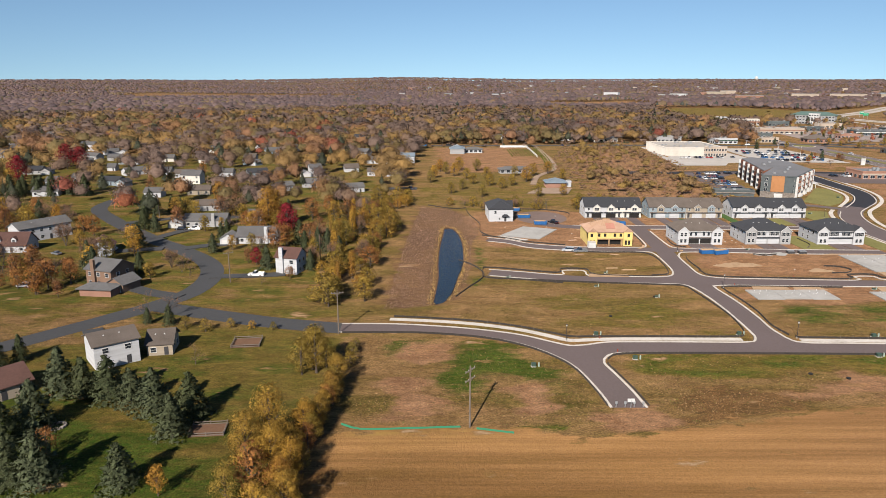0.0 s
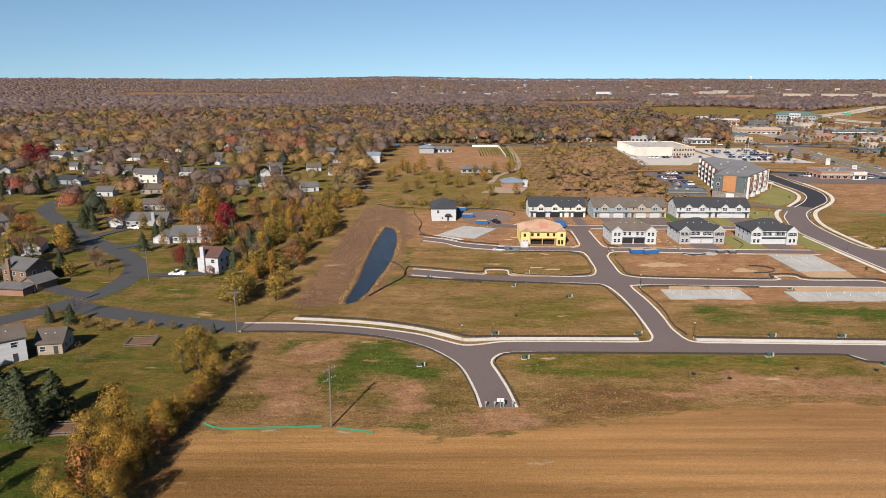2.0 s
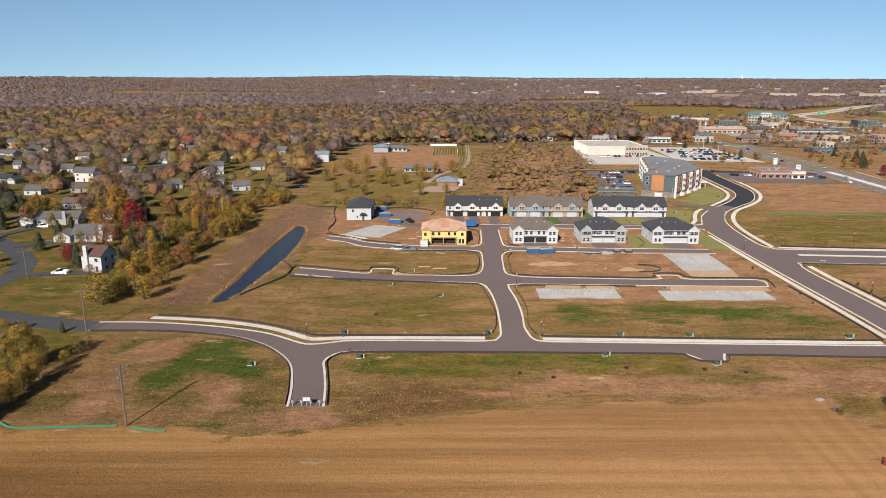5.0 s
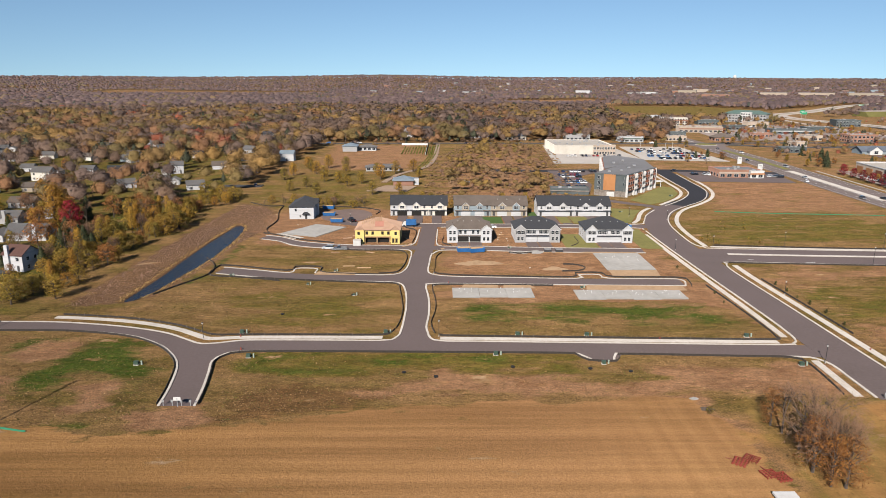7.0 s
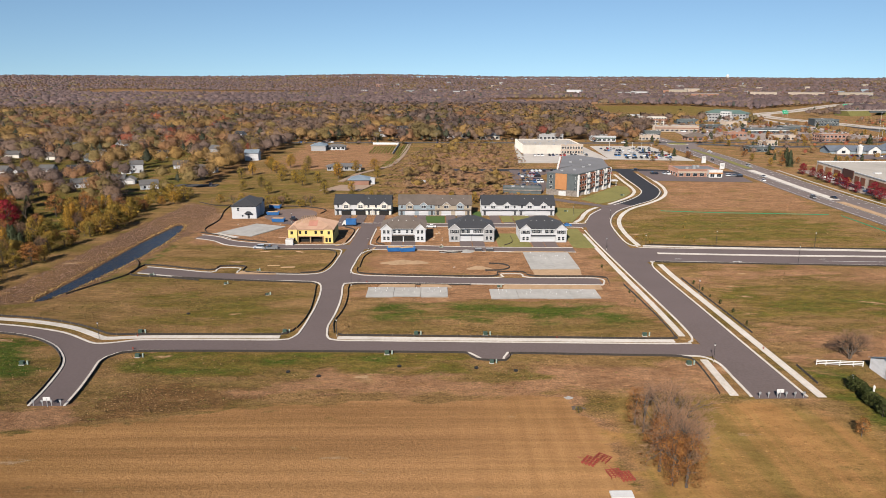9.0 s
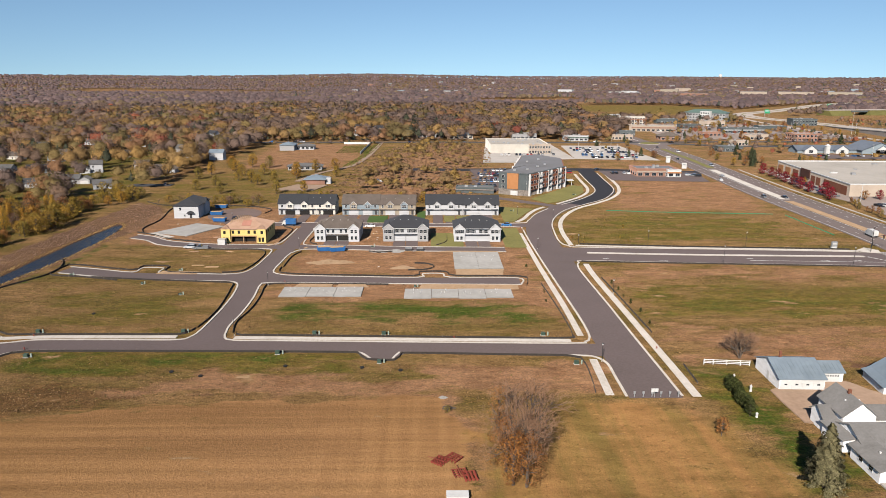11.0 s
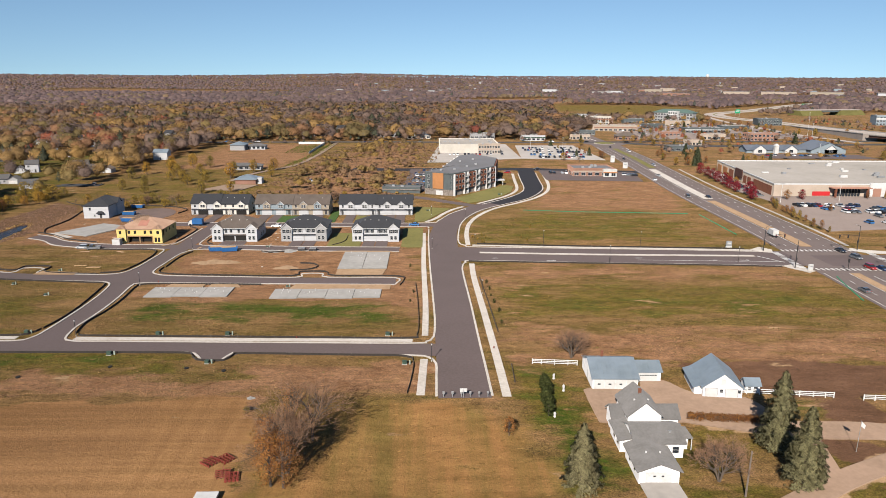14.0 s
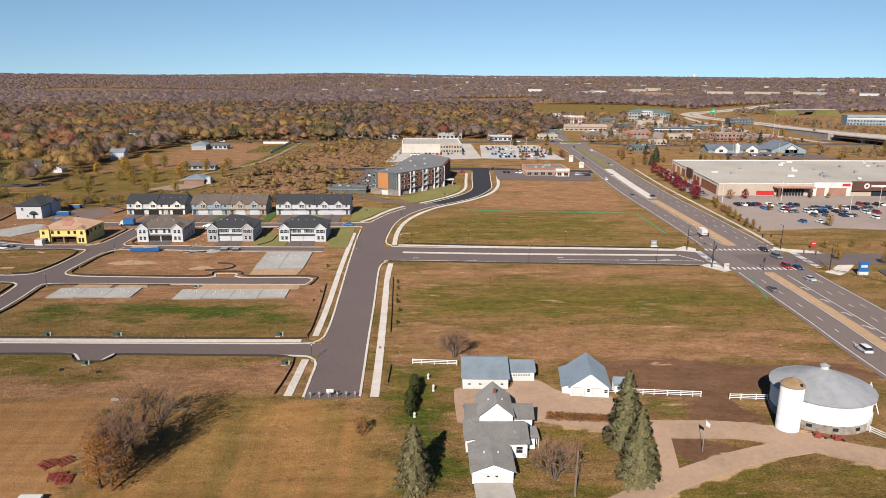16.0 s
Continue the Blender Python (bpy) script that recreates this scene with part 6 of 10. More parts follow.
def plain_shop(name, label, x, y, w, d, h, wall, roof, turn=0, windows=0, band=None, pitched=0.0, category="shop"):
    SHOP_SPOTS.append((x + w / 2, y + d / 2, max(w, d) * 0.55 + 4))
    t = thing(name, label, category, pose(x, y, 0, 0, 0, turn))
    part("wall", Shape().box(0, w, 0, d, 0, h), wall, t)
    if pitched:
        part("roof", Shape().hip(0, w, 0, d, h, pitched, 0.8, 0.3), roof, t)
    else:
        part("parapet", Shape().box(-0.15, w + 0.15, -0.15, 0.4, h, h + 0.7).box(-0.15, 0.4, 0.4, d - 0.4, h, h + 0.7).box(w - 0.4, w + 0.15, 0.4, d - 0.4, h, h + 0.7).box(-0.15, w + 0.15, d - 0.4, d + 0.15, h, h + 0.7), wall, t)
        part("roof", Shape().box(0.4, w - 0.4, 0.4, d - 0.4, h, h + 0.1), roof, t)
        rr = random.Random(int(x + y))
        for i in range(int(w * d / 260) + 2):
            a, b = rr.uniform(2, w - 2), rr.uniform(2, d - 2)
            part("roof_unit", Shape().box(a - 0.9, a + 0.9, b - 0.8, b + 0.8, h, h + rr.uniform(0.9, 1.6)), STEEL, t)
    if band:
        part("band", Shape().box(-0.3, w + 0.3, -0.5, -0.15, h * 0.62, h * 0.8), band, t)
    lv = max(1, int(h // 3.3))
    for k in range(lv):
        if windows:
            strip_window(t, (0, 0), (w, 0), 0.8 + k * h / lv, w / windows * 0.6, min(1.9, h / lv * 0.55), windows)
            n = max(1, int(windows * d / w))
            strip_window(t, (0, d), (0, 0), 0.8 + k * h / lv, d / n * 0.5, min(1.9, h / lv * 0.55), n) if y < 800 else None
    return t


def gabled_church():
    t = thing("church", "white church with blue grey gabled roofs", "church", pose(470, 602, 0) @ Matrix.Diagonal((1.12, 1.0, 0.8, 1)))
    BR = surface("slate_blue_roof", (0.17, 0.2, 0.25), (0.14, 0.165, 0.21), 0.8, 1, 0.1)
    for x0, x1, y0, y1, h, r, al in ((0, 42, 10, 26, 3.5, 4.6, "x"), (50, 78, 6, 34, 4, 8.2, "y"), (34, 52, 14, 26, 3.5, 2.4, "x")):
        part("wall", Shape().box(x0, x1, y0, y1, 0, h).wedge(x0 + 0.05, x1 - 0.05, y0 + 0.05, y1 - 0.05, h, r, al), BLUEGREY, t)
        part("roof", Shape().gable(x0, x1, y0, y1, h, r, al, 0.3, 0.8), BR, t)
    for x in (9, 34, 66):
        part("gable_wall", Shape().box(x - 5, x + 5, 6, 14, 0, 4).wedge(x - 5, x + 5, 6, 14, 4, 5, "y"), TRIM, t)
        part("gable_roof", Shape().gable(x - 5, x + 5, 6, 14, 4, 5, "y", 0.3, 0.6), BR, t)
        window(t, x, 6, 1.0, 3.0, 3.0)
    part("spire", Shape().box(20.5, 23.5, 5, 8, 0, 8.5).hull([(20.2, 4.7, 8.5), (23.8, 4.7, 8.5), (23.8, 8.3, 8.5), (20.2, 8.3, 8.5)], [(21.9, 6.4, 11), (22.1, 6.4, 11), (22.1, 6.6, 11), (21.9, 6.6, 11)]), TRIM, t)


SALMON = surface("salmon_brick", (0.54, 0.3, 0.22), (0.46, 0.25, 0.18), 0.9, 2, 0.2)
apartment_block()
big_store()
gabled_church()
CREAM_WALL = surface("cream_render", (0.98, 0.92, 0.83), (0.88, 0.83, 0.74), 0.8, 1, 0.1)
GREEN_ROOF = surface("sea_green_metal_roof", (0.13, 0.2, 0.175), (0.11, 0.17, 0.15), 0.6, 0.5, 0.1)
plain_shop("furniture_shop", "large cream shop with pale flat roof", 195.5, 607, 52, 60, 7.2, CREAM_WALL, ROOF_PALE, 0, 0)
plain_shop("shop", "brick and glass shop entrance bay", 229, 604.4, 19, 2.2, 8.0, STUCCO, ROOF_PALE, 0, 8)
plain_shop("restaurant", "low tan restaurant with white drive-through canopy", 283, 463, 28, 20, 5.0, SALMON, ROOF_DARK, 0, 6, STUCCO)
plain_shop("kiosk", "white and orange restaurant wing", 303, 460, 9, 3, 4.6, TRIM, ROOF_PALE, 0, 2, ORANGE)
plain_shop("warehouse", "low white warehouse beside the cross road", 129, 768, 28, 16, 5.0, WHITE, ROOF_PALE, 0, 6)
plain_shop("bank", "pale building with light blue metal roof", 163, 748, 25, 22, 4.6, CREAM_WALL, METAL_ROOF, 0, 5, None, 3.0)
plain_shop("shop", "grey single-storey shop with flat roof", 231, 749, 26, 18, 5.0, GREYSIDE, ROOF_PALE, 0, 6)
plain_shop("shop", "white shop with dark green awning band", 284, 726, 24, 20, 5.2, WHITE, ROOF_PALE, 0, 5, GREEN_BOX)
plain_shop("shop", "tan shop row with pale parapet", 392, 862, 52, 22, 6.5, STUCCO, ROOF_PALE, -8, 9, SALMON)
plain_shop("hotel", "cream and salmon three-storey hotel", 408, 985, 36, 18, 10.5, CREAM_WALL, ROOF_PALE, -10, 10, SALMON)
plain_shop("shop", "brick shop with brown hipped roof", 388, 738, 22, 16, 4.2, SALMON, SHINGLE_BROWN, 0, 4, None, 4.0)
plain_shop("office", "wide four-storey office with sea green roof", 532, 1075, 62, 26, 13, GREYSIDE, GREEN_ROOF, -38, 14, None, 5.0, "office")
plain_shop("office", "white glazed centre of the green-roofed office", 548, 1050, 14, 10, 15, TRIM, ROOF_PALE, -38, 4, None, 0, "office")
plain_shop("shop", "long low dark shop row", 497, 838, 56, 20, 5.0, CHARCOAL, ROOF_DARK, 0, 10, TRIM)
plain_shop("office", "two-storey salmon brick office", 526, 728, 30, 18, 7.5, SALMON, ROOF_PALE, 0, 7, None, 0, "office")
plain_shop("petrol_station", "dark low canopy building beside a road", 404, 625, 23, 14, 4.2, CHARCOAL, ROOF_DARK, 0, 4)
plain_shop("office", "dark two-storey office beside the motorway", 650, 972, 32, 24, 8.5, CHARCOAL, ROOF_DARK, -8, 8, None, 0, "office")
plain_shop("apartments", "blue and white four-storey apartments", 822, 978, 60, 20, 13, BLUEGREY, ROOF_PALE, -10, 14, TRIM, 0, "apartments")
plain_shop("warehouse", "long white barn-like building by a field", 408, 1120, 54, 14, 6.0, WHITE, ROOF_PALE, 10, 12)
plain_shop("garage_row", "stone and charcoal garage row beside the car park", 158, 396, 22, 8, 3.0, CHARCOAL, ROOF_DARK, -6, 0, STONE)
plain_shop("house", "pink brick hut with pale roof", 64.8, 428, 12.5, 12, 3.2, SALMON, METAL_ROOF, 0, 0, None, 2.4, "shed")
plain_shop("farm_house", "long grey bungalow on the meadow", 41, 494, 24, 9, 3.0, GREYSIDE, SHINGLE_GREY, 4, 6, None, 1.8, "house")
plain_shop("shed", "small white shed beside a brick hut", 78, 430, 2.6, 5, 3.0, WHITE, ROOF_PALE, 0, 0)
plain_shop("shed", "pale grey gabled barn beside the orchard", 6.5, 628, 13, 14, 5.0, GREYSIDE, METAL_ROOF, 0, 0, None, 2.5, "shed")
plain_shop("house", "white bungalow beside a grey barn", 20, 636, 16, 10, 3.4, WHITE, SHINGLE_GREY, 0, 4, None, 2.0, "house")
rr = random.Random(21)
for i, (x, y, w, h) in enumerate(((560, 880, 34, 5), (470, 905, 26, 5), (452, 790, 22, 4.5), (340, 742, 20, 4.5), (482, 745, 26, 5), (430, 1010, 24, 7), (470, 1010, 30, 6), (360, 800, 18, 5), (520, 960, 30, 6), (440, 680, 16, 4.5))):
    plain_shop("shop", rr.choice(("low flat-roofed shop with pale walls", "low flat-roofed shop with brick walls", "single-storey tan shop with flat roof")), x, y, w, w * 0.55, h, rr.choice((STUCCO, SALMON, TAN, CHARCOAL)), rr.choice((ROOF_DARK, SHINGLE_BROWN, ROOF_PALE)), rr.uniform(-12, 8), 5)
for i in range(76):
    a, d = math.radians(rr.uniform(-7, 36)), rr.uniform(1700, 3900)
    x, y = 105 + d * math.sin(a), d * math.cos(a)
    if d > 2400:
        s = rr.uniform(8, 34)
        t = thing("distant_building", "far pale building among autumn trees", "building", pose(x, y, float(land(np.array([x]), np.array([y]))[0]), 0, 0, rr.uniform(-20, 20)), "distant buildings")
        hh = rr.uniform(5, 8) + d / 700
        part("wall", Shape().box(-s / 2, s / 2, 0, s * 0.4, -4, hh), rr.choice((STUCCO, GREYSIDE, GREYSIDE, SALMON, BLUEGREY, TAN)), t)
        part("roof", Shape().box(-s / 2 - 0.3, s / 2 + 0.3, -0.3, s * 0.4 + 0.3, hh, hh + 0.8), rr.choice((ROOF_PALE, ROOF_PALE, ROOF_DARK)), t)
for x, y, z, h in ((965, 4440, 10, 44), (1900, 4300, 22, 60)):
    t = thing("water_tower", "white water tower on the horizon", "water tower", pose(x, y, z))
    prof = [(3, 0), (3, h * 0.55), (9, h * 0.72), (10, h * 0.82), (8, h * 0.94), (2, h)]
    s = Shape()
    for (r0, z0), (r1, z1) in zip(prof, prof[1:]):
        s.hull([(r0 * math.cos(a), r0 * math.sin(a), z0) for a in np.arange(0, 6.28, 0.4)], [(r1 * math.cos(a), r1 * math.sin(a), z1) for a in np.arange(0, 6.28, 0.4)])
    part("tank", s, TRIM, t)

# ---- paved lots and far roads ----
paved("parking_lot", [(262, 566), (329, 556), (327, 676), (270, 676)], LOT, "pale concrete car park before a large shop", "car park")
paved("parking_lot", [(184, 540), (222, 540), (230, 556), (262, 566), (262, 690), (197, 690)], LOT, "pale concrete yard round a large shop", "car park")
paved("parking_lot", [(164, 404), (182, 400), (190, 432), (190, 470), (214, 498), (172, 498), (170, 440)], ASPHALT, "dark asphalt car park beside the apartment block", "car park")
paved("parking_lot", [(262, 446), (324, 440), (330, 482), (264, 493)], ASPHALT, "asphalt car park round a restaurant", "car park")
paved("parking_lot", [(361, 292), (398, 297), (470, 282), (620, 290), (620, 384), (381, 383), (374, 366)], surface("warm_lot", (0.33, 0.27, 0.24), (0.28, 0.225, 0.2), 0.85, 0.6, 0.04), "worn brown grey car park before a long shop", "car park")
paved("parking_lot", [(372, 366), (381, 383), (393, 498), (384, 500), (368, 400)], MATS["warm_lot"], "narrow car park along a shop's side", "car park")
paved("parking_lot", [(470, 570), (560, 565), (560, 596), (470, 602)], ASPHALT, "car park before a church", "car park")
paved("parking_lot", [(366, 205), (372, 228), (470, 230), (470, 150), (390, 170)], ASPHALT_OLD, "asphalt yard behind a low hedge", "car park")
paved("parking_lot", [(400, 745), (620, 760), (640, 980), (460, 1000), (420, 900)], MATS["warm_lot"], "wide asphalt car parks between shops", "car park")
street("road", [(385, 700), (440, 674), (515, 678), (625, 690), (720, 693), (900, 690)], 13, ASPHALT_OLD, "asphalt cross road behind the shops", step=20)
FW = surface("freeway_concrete", (0.48, 0.42, 0.375), (0.4, 0.35, 0.315), 0.85, 0.5, 0.03)
FREEWAY = [(706, 958), (708, 1000), (700, 1060), (686, 1130), (688, 1200), (705, 1260), (738, 1305), (792, 1352), (872, 1440), (972, 1560), (1092, 1700), (1300, 1900)]
street("highway", FREEWAY, 34, FW, "pale concrete motorway curving past the town", step=20)
for off in (-4.5, 4.5):
    structure("road_median", ribbon(Shape(), offsets(spline(FREEWAY, 20), off, 0)[0], -2.6, 2.6, 0, 0.2), ASPHALT_OLD, "dark lane strip of the motorway", "road")
structure("road_median", ribbon(Shape(), spline(FREEWAY, 20), -1.2, 1.2, 0, 0.5), YARD, "grassy median between the motorway lanes", "median")
street("ramp", [(655, 1160), (640, 1080), (632, 1018), (626, 926), (619, 832), (624, 777), (632, 706)], 9, FW, "pale concrete ramp down from the motorway", step=20)
bridge = thing("overpass", "brown steel motorway bridge on pale concrete walls", "bridge", pose(0, 0, 0))


def deck_edge(p, q, at, half):
    """The two edges of a deck at an end of the stretch from p to q."""
    d = Vector((q[0] - p[0], q[1] - p[1]))
    d.normalize()
    return (at[0] - d.y * half, at[1] + d.x * half), (at[0] + d.y * half, at[1] - d.x * half)


def span(p, q, low, high, half):
    """A slab between two ends given with their heights of deck."""
    (a, b), (c, d) = deck_edge(p, q, p, half), deck_edge(p, q, q, half)
    zp, zq = p[2], q[2]
    return Shape().hull([(*a, low(zp)), (*b, low(zp)), (*d, low(zq)), (*c, low(zq))], [(*a, high(zp)), (*b, high(zp)), (*d, high(zq)), (*c, high(zq))])


RISE = [(706, 962, 0.3), (697, 905, 1.6), (688, 850, 3.4), (679, 792, 5.4), (670, 735, 7.0)]
for p, q in zip(RISE, RISE[1:]):
    part("retaining_wall", span(p, q, lambda z: -0.3, lambda z: z, 17), FW, bridge)
    for half in (17, -17):
        e, f = deck_edge(p, q, p, half)[0], deck_edge(p, q, q, half)[0]
        part("parapet", Shape().hull([(e[0] - 0.25, e[1], p[2]), (e[0] + 0.25, e[1], p[2]), (f[0] + 0.25, f[1], q[2]), (f[0] - 0.25, f[1], q[2])], [(e[0] - 0.25, e[1], p[2] + 0.9), (e[0] + 0.25, e[1], p[2] + 0.9), (f[0] + 0.25, f[1], q[2] + 0.9), (f[0] - 0.25, f[1], q[2] + 0.9)]), CONCRETE, bridge)
over = ((670, 735, 7.0), (696, 652, 7.0))
part("girder", span(*over, lambda z: 4.0, lambda z: 6.3, 15.5), MATS["brown_sign_panel"], bridge)
part("deck", span(*over, lambda z: 6.3, lambda z: 7.0, 17), FW, bridge)
for half in (17, -17):
    e, f = deck_edge(*over, over[0], half)[0], deck_edge(*over, over[1], half)[0]
    part("parapet", Shape().hull(*wall_block(e, f, -0.25, 0.25, 7.0, 8.0)), CONCRETE, bridge)
for k in (0.35, 0.68):
    for w in (-11, -4, 4, 11):
        x, y = 670 + 26 * k + w * 0.954, 735 - 83 * k + w * 0.3
        part("pier", Shape().tube((x, y, -0.2), (x, y, 4.0), 0.8, 0.8, 10), CONCRETE, bridge)
part("retaining_wall", span((696, 652, 7.0), (735, 560, 6.0), lambda z: -0.3, lambda z: z, 17), FW, bridge)
far_bridge = thing("overpass", "dark far motorway bridge with a pale deck", "bridge", pose(905, 1248, 0, 0, 0, 12))
part("girder", Shape().box(-17, 17, -9, 9, 5.5, 8.5), CHARCOAL, far_bridge)
part("deck", Shape().box(-64, 64, -10, 10, 8.5, 9.6), FW, far_bridge)
part("embankment", Shape().hull([(-66, -20, -0.2), (-17, -14, -0.2), (-17, 14, -0.2), (-66, 20, -0.2)], [(-66, -10, 8.4), (-21, -10, 8.4), (-21, 10, 8.4), (-66, 10, 8.4)]), YARD, far_bridge)
part("embankment", Shape().hull([(17, -14, -0.2), (66, -20, -0.2), (66, 20, -0.2), (17, 14, -0.2)], [(21, -10, 8.4), (66, -10, 8.4), (66, 10, 8.4), (21, 10, 8.4)]), YARD, far_bridge)
for x, y, w in ((712, 1180, 9), (735, 1230, 8), (1000, 1500, 12)):
    t = thing("road_sign", "large green direction sign over the motorway", "road sign", pose(x, y, 0), "motorway signs")
    for k in (-0.4, 0.4):
        part("post", Shape().tube((k * w, 0, -0.3), (k * w, 0, 7), 0.2, 0.2, 6), GREYSIDE, t)
    part("board", Shape().box(-w / 2, w / 2, -0.45, -0.2, 6, 10.5), surface("sign_green", (0.02, 0.34, 0.17), (0.02, 0.3, 0.15), 0.5, 1, 0.02), t)
    part("lettering", Shape().box(-w * 0.36, w * 0.36, -0.5, -0.44, 8.4, 9.1), PAINT, t)
for x, y, w, h, m in ((1330, 2590, 90, 12, STUCCO), (1500, 2610, 120, 11, STUCCO), (1655, 2560, 110, 11, TAN), (1790, 2420, 60, 10, WHITE), (1760, 2230, 70, 15, TAN), (1020, 2350, 85, 12, SALMON), (900, 2700, 60, 11, WHITE), (830, 2640, 50, 10, GREYSIDE), (1120, 2900, 70, 13, TAN), (1230, 3050, 60, 13, STUCCO), (690, 2900, 60, 12, WHITE)):
    t = thing("distant_building", "long pale industrial building far off", "building", pose(x, y, float(land(np.array([x]), np.array([y]))[0]), 0, 0, -28), "distant buildings")
    part("wall", Shape().box(-w / 2, w / 2, 0, 30, -4, h), m, t)
    part("roof", Shape().box(-w / 2 - 0.5, w / 2 + 0.5, -0.5, 30.5, h, h + 0.9), ROOF_PALE, t)
    FAR_SPOTS.append((x, y, w * 0.5 + 22))

# ---- highway paint, medians and islands ----
HIGHWAY = spline([(326, 20), (329.5, 140), (332, 180), (334.5, 228), (337.6, 270), (339, 303), (340, 340), (341, 378), (343.2, 420), (347, 470), (350.6, 520), (354.5, 568), (357.5, 630), (361.5, 684)], 3)


def lane_paint(line, off, y0, y1, width=0.22, dash=0.0, gap=0.0, z=0.2, name="lane_marking"):
    """Painted lines beside a road's middle line; dashes where dash is given."""
    s = Shape()
    keep = line[(line[:, 1] > y0) & (line[:, 1] < y1)]
    if dash:
        step = np.linalg.norm(np.diff(keep, axis=0), axis=1).mean()
        k0, k1 = max(2, round(dash / step) + 1), max(1, round(gap / step))
        i = 0
        while i + k0 <= len(keep):
            ribbon(s, offsets(keep[max(0, i):i + k0], off, 0)[0], -width / 2, width / 2, z - 0.02, z)
            i += k0 - 1 + k1
    else:
        ribbon(s, offsets(keep, off, 0)[0], -width / 2, width / 2, z - 0.02, z)
    return structure(name, s, PAINT, "white painted road lines", "marking")


def lane_set(y0, y1):
    for off in (13.0, 4.4, -13.4):
        lane_paint(HIGHWAY, off, y0, y1)
    for off in (9.0, -6.2, -9.8):
        lane_paint(HIGHWAY, off, y0, y1, 0.2, 3, 9)


lane_set(60, 226)
lane_set(262, 655)
structure("roundabout_island", Shape().slab([(364 + 10.5 * math.cos(a), 699 + 10.5 * math.sin(a)) for a in np.arange(0, 6.28, 0.25)], -0.05, 0.4), CONCRETE, "round island with pale kerb", "island")
structure("lawn", Shape().slab([(364 + 9.6 * math.cos(a), 699 + 9.6 * math.sin(a)) for a in np.arange(0, 6.28, 0.25)], 0.3, 0.55), YARD, "dry grass on the roundabout island", "lawn")
lane_paint(spline([(362, 724), (362, 768), (370, 880), (381, 1005), (402, 1115)], 3), 0.0, 724, 1100, 1.2)
structure("road_median", ribbon(Shape(), offsets(HIGHWAY[(HIGHWAY[:, 1] > 60) & (HIGHWAY[:, 1] < 226)], 2.6, 0)[0], -1.7, 1.7, 0, 0.3), SAND, "raised tan median along the highway", "median")
structure("road_median", ribbon(Shape(), offsets(HIGHWAY[(HIGHWAY[:, 1] > 264) & (HIGHWAY[:, 1] < 370)], 1.5, 0)[0], -2.3, 2.3, 0, 0.3), SAND, "raised tan median along the highway", "median")
structure("road_median", ribbon(Shape(), offsets(HIGHWAY[(HIGHWAY[:, 1] > 372) & (HIGHWAY[:, 1] < 500)], 0.5, 0)[0], -2.6, 2.6, 0, 0.3), CONCRETE, "raised white concrete median", "median")
structure("road_median", ribbon(Shape(), offsets(HIGHWAY[(HIGHWAY[:, 1] > 505) & (HIGHWAY[:, 1] < 650)], -2, 0)[0], -2.4, 2.4, 0, 0.25), YARD, "grassy median in the highway", "median")
turn = HIGHWAY[(HIGHWAY[:, 1] > 60) & (HIGHWAY[:, 1] < 222)]
lane_paint(HIGHWAY, -2.4, 60, 224, 0.25)
for i in range(6, len(turn) - 2, 4):
    x, y = turn[i]
    s = Shape()
    for a, b in (((0.2, -1.6), (0.2, 0.6)), ((0.2, 0.6), (-0.9, 1.2)), ((0.2, -1.6), (0.9, -1.2))):
        ribbon(s, np.array([(x + 0.9 + a[0], y + a[1]), (x + 0.9 + b[0], y + b[1])]), -0.22, 0.22, 0.18, 0.21)
    structure("turn_arrow", s, PAINT, "white painted turn arrow on asphalt", "marking")
for x0, y0, x1, y1, n in ((321, 231, 346, 230, 14), (322, 258, 352, 257.5, 16), (317.5, 232, 318.5, 256, 13), (353, 231, 355, 256, 13)):
    s = Shape()
    for i in range(n):
        u = (i + 0.5) / n
        x, y = x0 + (x1 - x0) * u, y0 + (y1 - y0) * u
        if abs(x1 - x0) > abs(y1 - y0):
            s.box(x - 0.4, x + 0.4, y - 1.3, y + 1.3, 0.19, 0.215)
        else:
            s.box(x - 1.3, x + 1.3, y - 0.45, y + 0.45, 0.19, 0.215)
    structure("crosswalk", s, PAINT, "white striped crossing on the highway", "marking")
s = Shape()
for x in (208, 262):
    for y in (247.2, 251.5) if x > 230 else (247.5,):
        ribbon(s, np.array([(x, y), (x + 2.2, y)]), -0.18, 0.18, 0.12, 0.145)
for x in (228, 300, 288):
    ribbon(s, np.array([(x, 243.8), (x + 2.6, 243.7)]), -0.15, 0.15, 0.12, 0.145)
    ribbon(s, np.array([(x + 2.4, 243.0), (x + 3.3, 243.75), (x + 2.4, 244.5)]), -0.12, 0.12, 0.12, 0.145)
ribbon(s, np.array([(262, 244.4), (314, 241.4)]), -0.1, 0.1, 0.12, 0.145)
structure("lane_marking", s, PAINT, "white painted arrows on the approach road", "marking")
structure("lane_marking", ribbon(Shape(), np.array([(309, 249.6), (315, 240.5)]), -0.2, 0.2, 0.12, 0.15), PAINT, "white painted line where the median ends", "marking")
